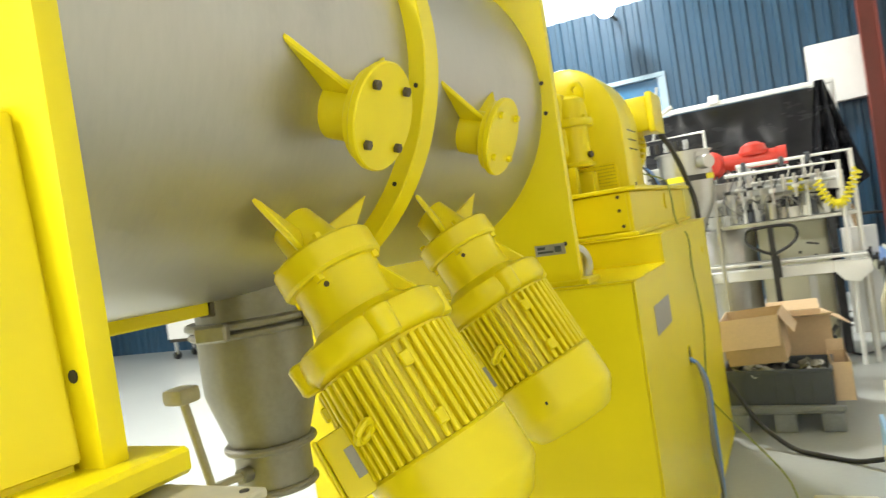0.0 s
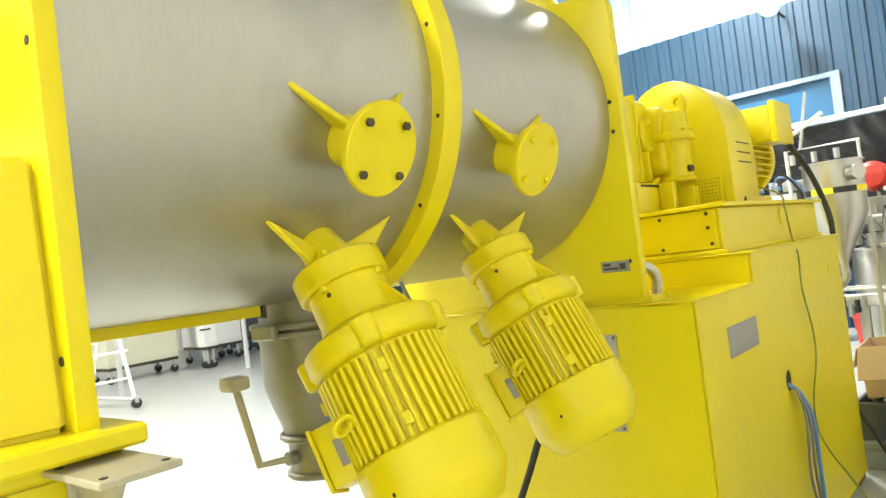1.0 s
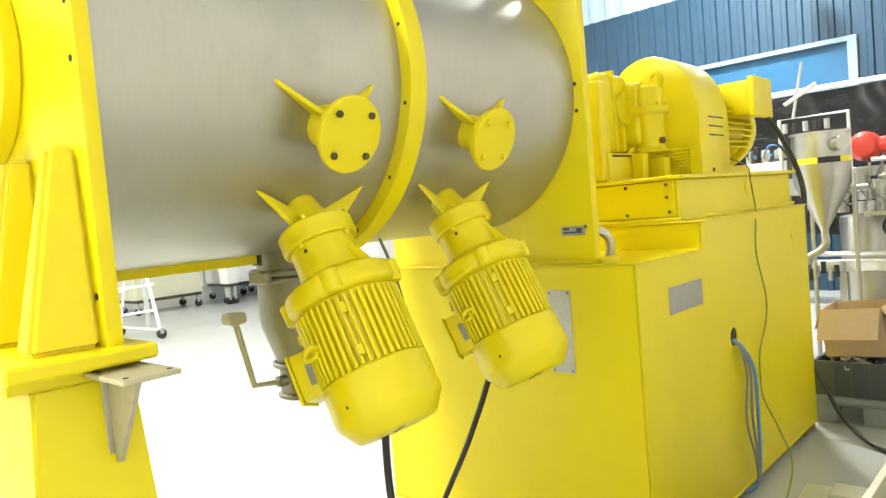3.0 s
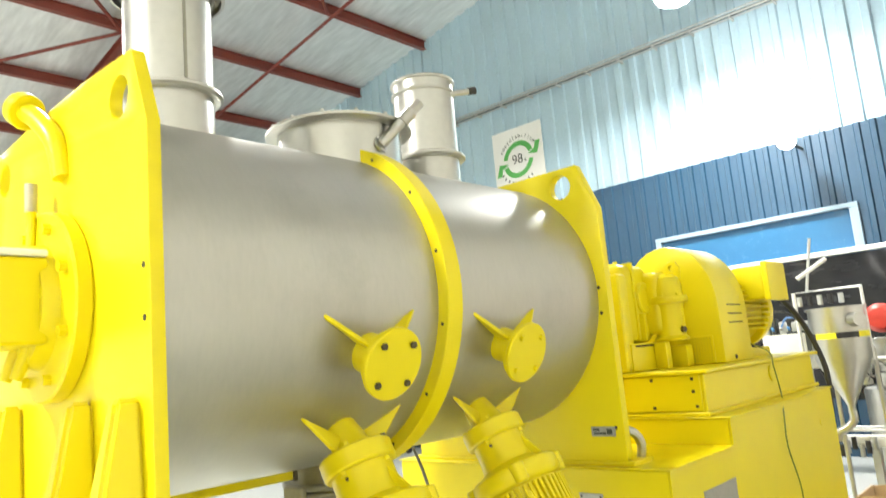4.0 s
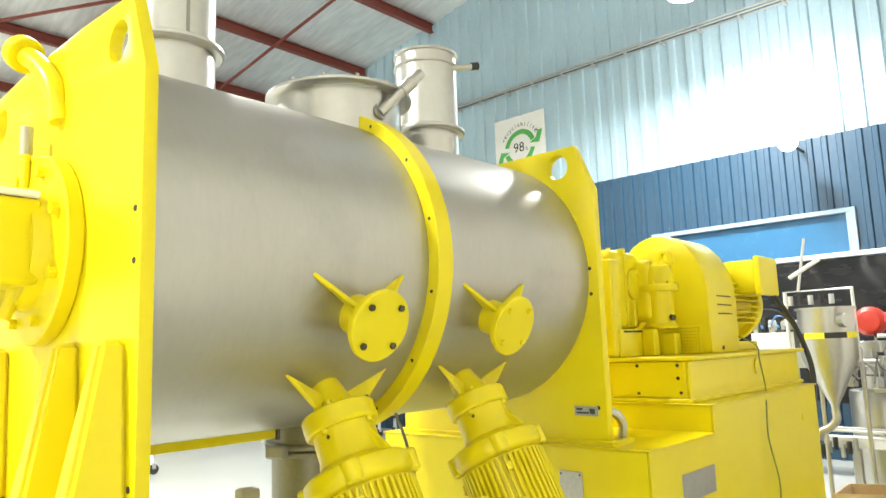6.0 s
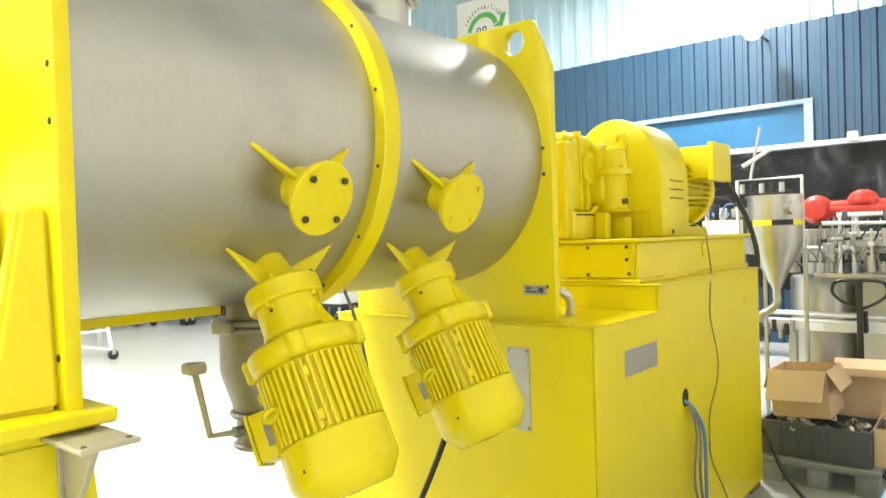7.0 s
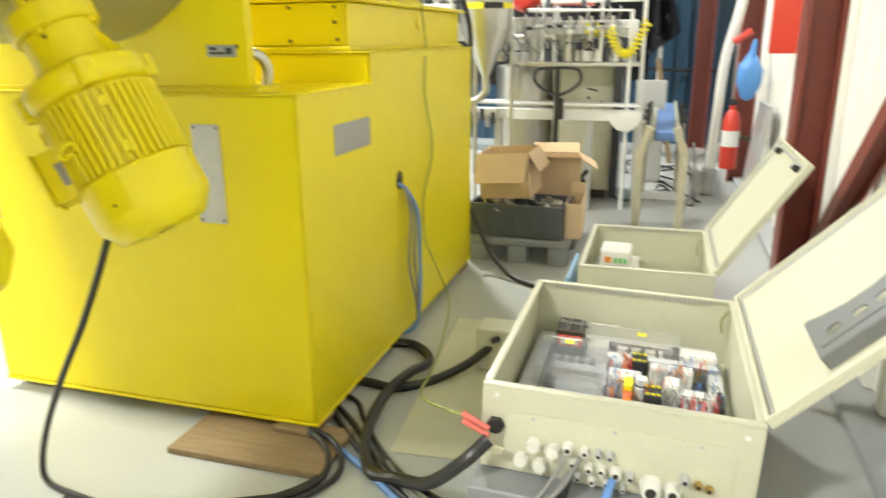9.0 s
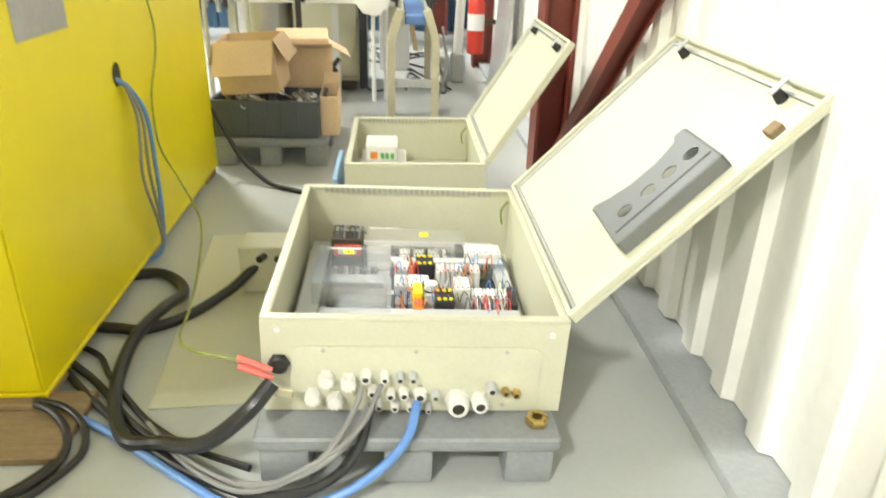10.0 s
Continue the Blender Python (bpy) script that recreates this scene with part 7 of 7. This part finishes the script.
def arc_band(r0, r1, a0, a1, y0, y1, n=24, sx=1.0, sz=1.0, lean=0.0):
    out = []
    for k in range(n + 1):
        a = radians(a0 + (a1 - a0) * k / n)
        out.append((r1 * math.cos(a) * sx, r1 * math.sin(a) * sz))
    for k in range(n, -1, -1):
        a = radians(a0 + (a1 - a0) * k / n)
        out.append((r0 * math.cos(a) * sx, r0 * math.sin(a) * sz))
    out = [(x + lean * z, z) for x, z in out]
    return prismed(out, y0, y1, "xz")


part("green_arc", arc_band(0.27, 0.37, 20, 172, -0.004, -0.0005, lean=0.1), GREEN, sign, "upper green arrow band")
part("green_arc", arc_band(0.27, 0.37, 200, 352, -0.004, -0.0005, lean=0.1), GREEN, sign, "lower green arrow band")
part("arrow_head", prismed([(0.24, 0.05), (0.47, 0.02), (0.56, 0.27), (0.44, 0.27), (0.40, 0.13)], -0.005, -0.0042, "xz"), GREEN, sign)
part("arrow_head", prismed([(-0.24, -0.05), (-0.47, -0.02), (-0.56, -0.27), (-0.44, -0.27), (-0.40, -0.13)], -0.005, -0.0042, "xz"), GREEN, sign)


def lettering(text, size, m, mat, parent, name="lettering"):
    cu = bpy.data.curves.new(name, 'FONT')
    cu.body, cu.size, cu.align_x, cu.align_y, cu.extrude = text, size, 'CENTER', 'CENTER', 0.001
    tmp = bpy.data.objects.new("tmp", cu)
    scene.collection.objects.link(tmp)
    me = bpy.data.meshes.new_from_object(tmp.evaluated_get(bpy.context.evaluated_depsgraph_get()))
    bpy.data.objects.remove(tmp)
    me.materials.clear()
    me.materials.append(mat)
    ob = new(name, me)
    ob.parent = parent
    ob.matrix_local = m
    return ob


lettering("98", 0.27, pose(-0.02, -0.003, 0.0, 90, 0, 0), INK, sign)
lettering("%", 0.09, pose(0.17, -0.003, -0.05, 90, 0, 0), INK, sign)
for k, ch in enumerate("recyclabilité"):
    a = radians(152 - 9.6 * k)
    lettering(ch, 0.125, pose(0.47 * math.cos(a) + 0.03, -0.003, 0.47 * math.sin(a), 90, 0, 0) @ pose(0, 0, 0, 0, 0, math.degrees(a) - 90), INK, sign)
for k in range(9):
    a = radians(212 + 12 * k)
    part("printed_bar", boxed((-0.018, -0.003, -0.028), (0.018, -0.0005, 0.028), 0, 1, pose(0.48 * math.cos(a), 0, 0.48 * math.sin(a), 0, -math.degrees(a) - 90, 0)), POCKET, sign)
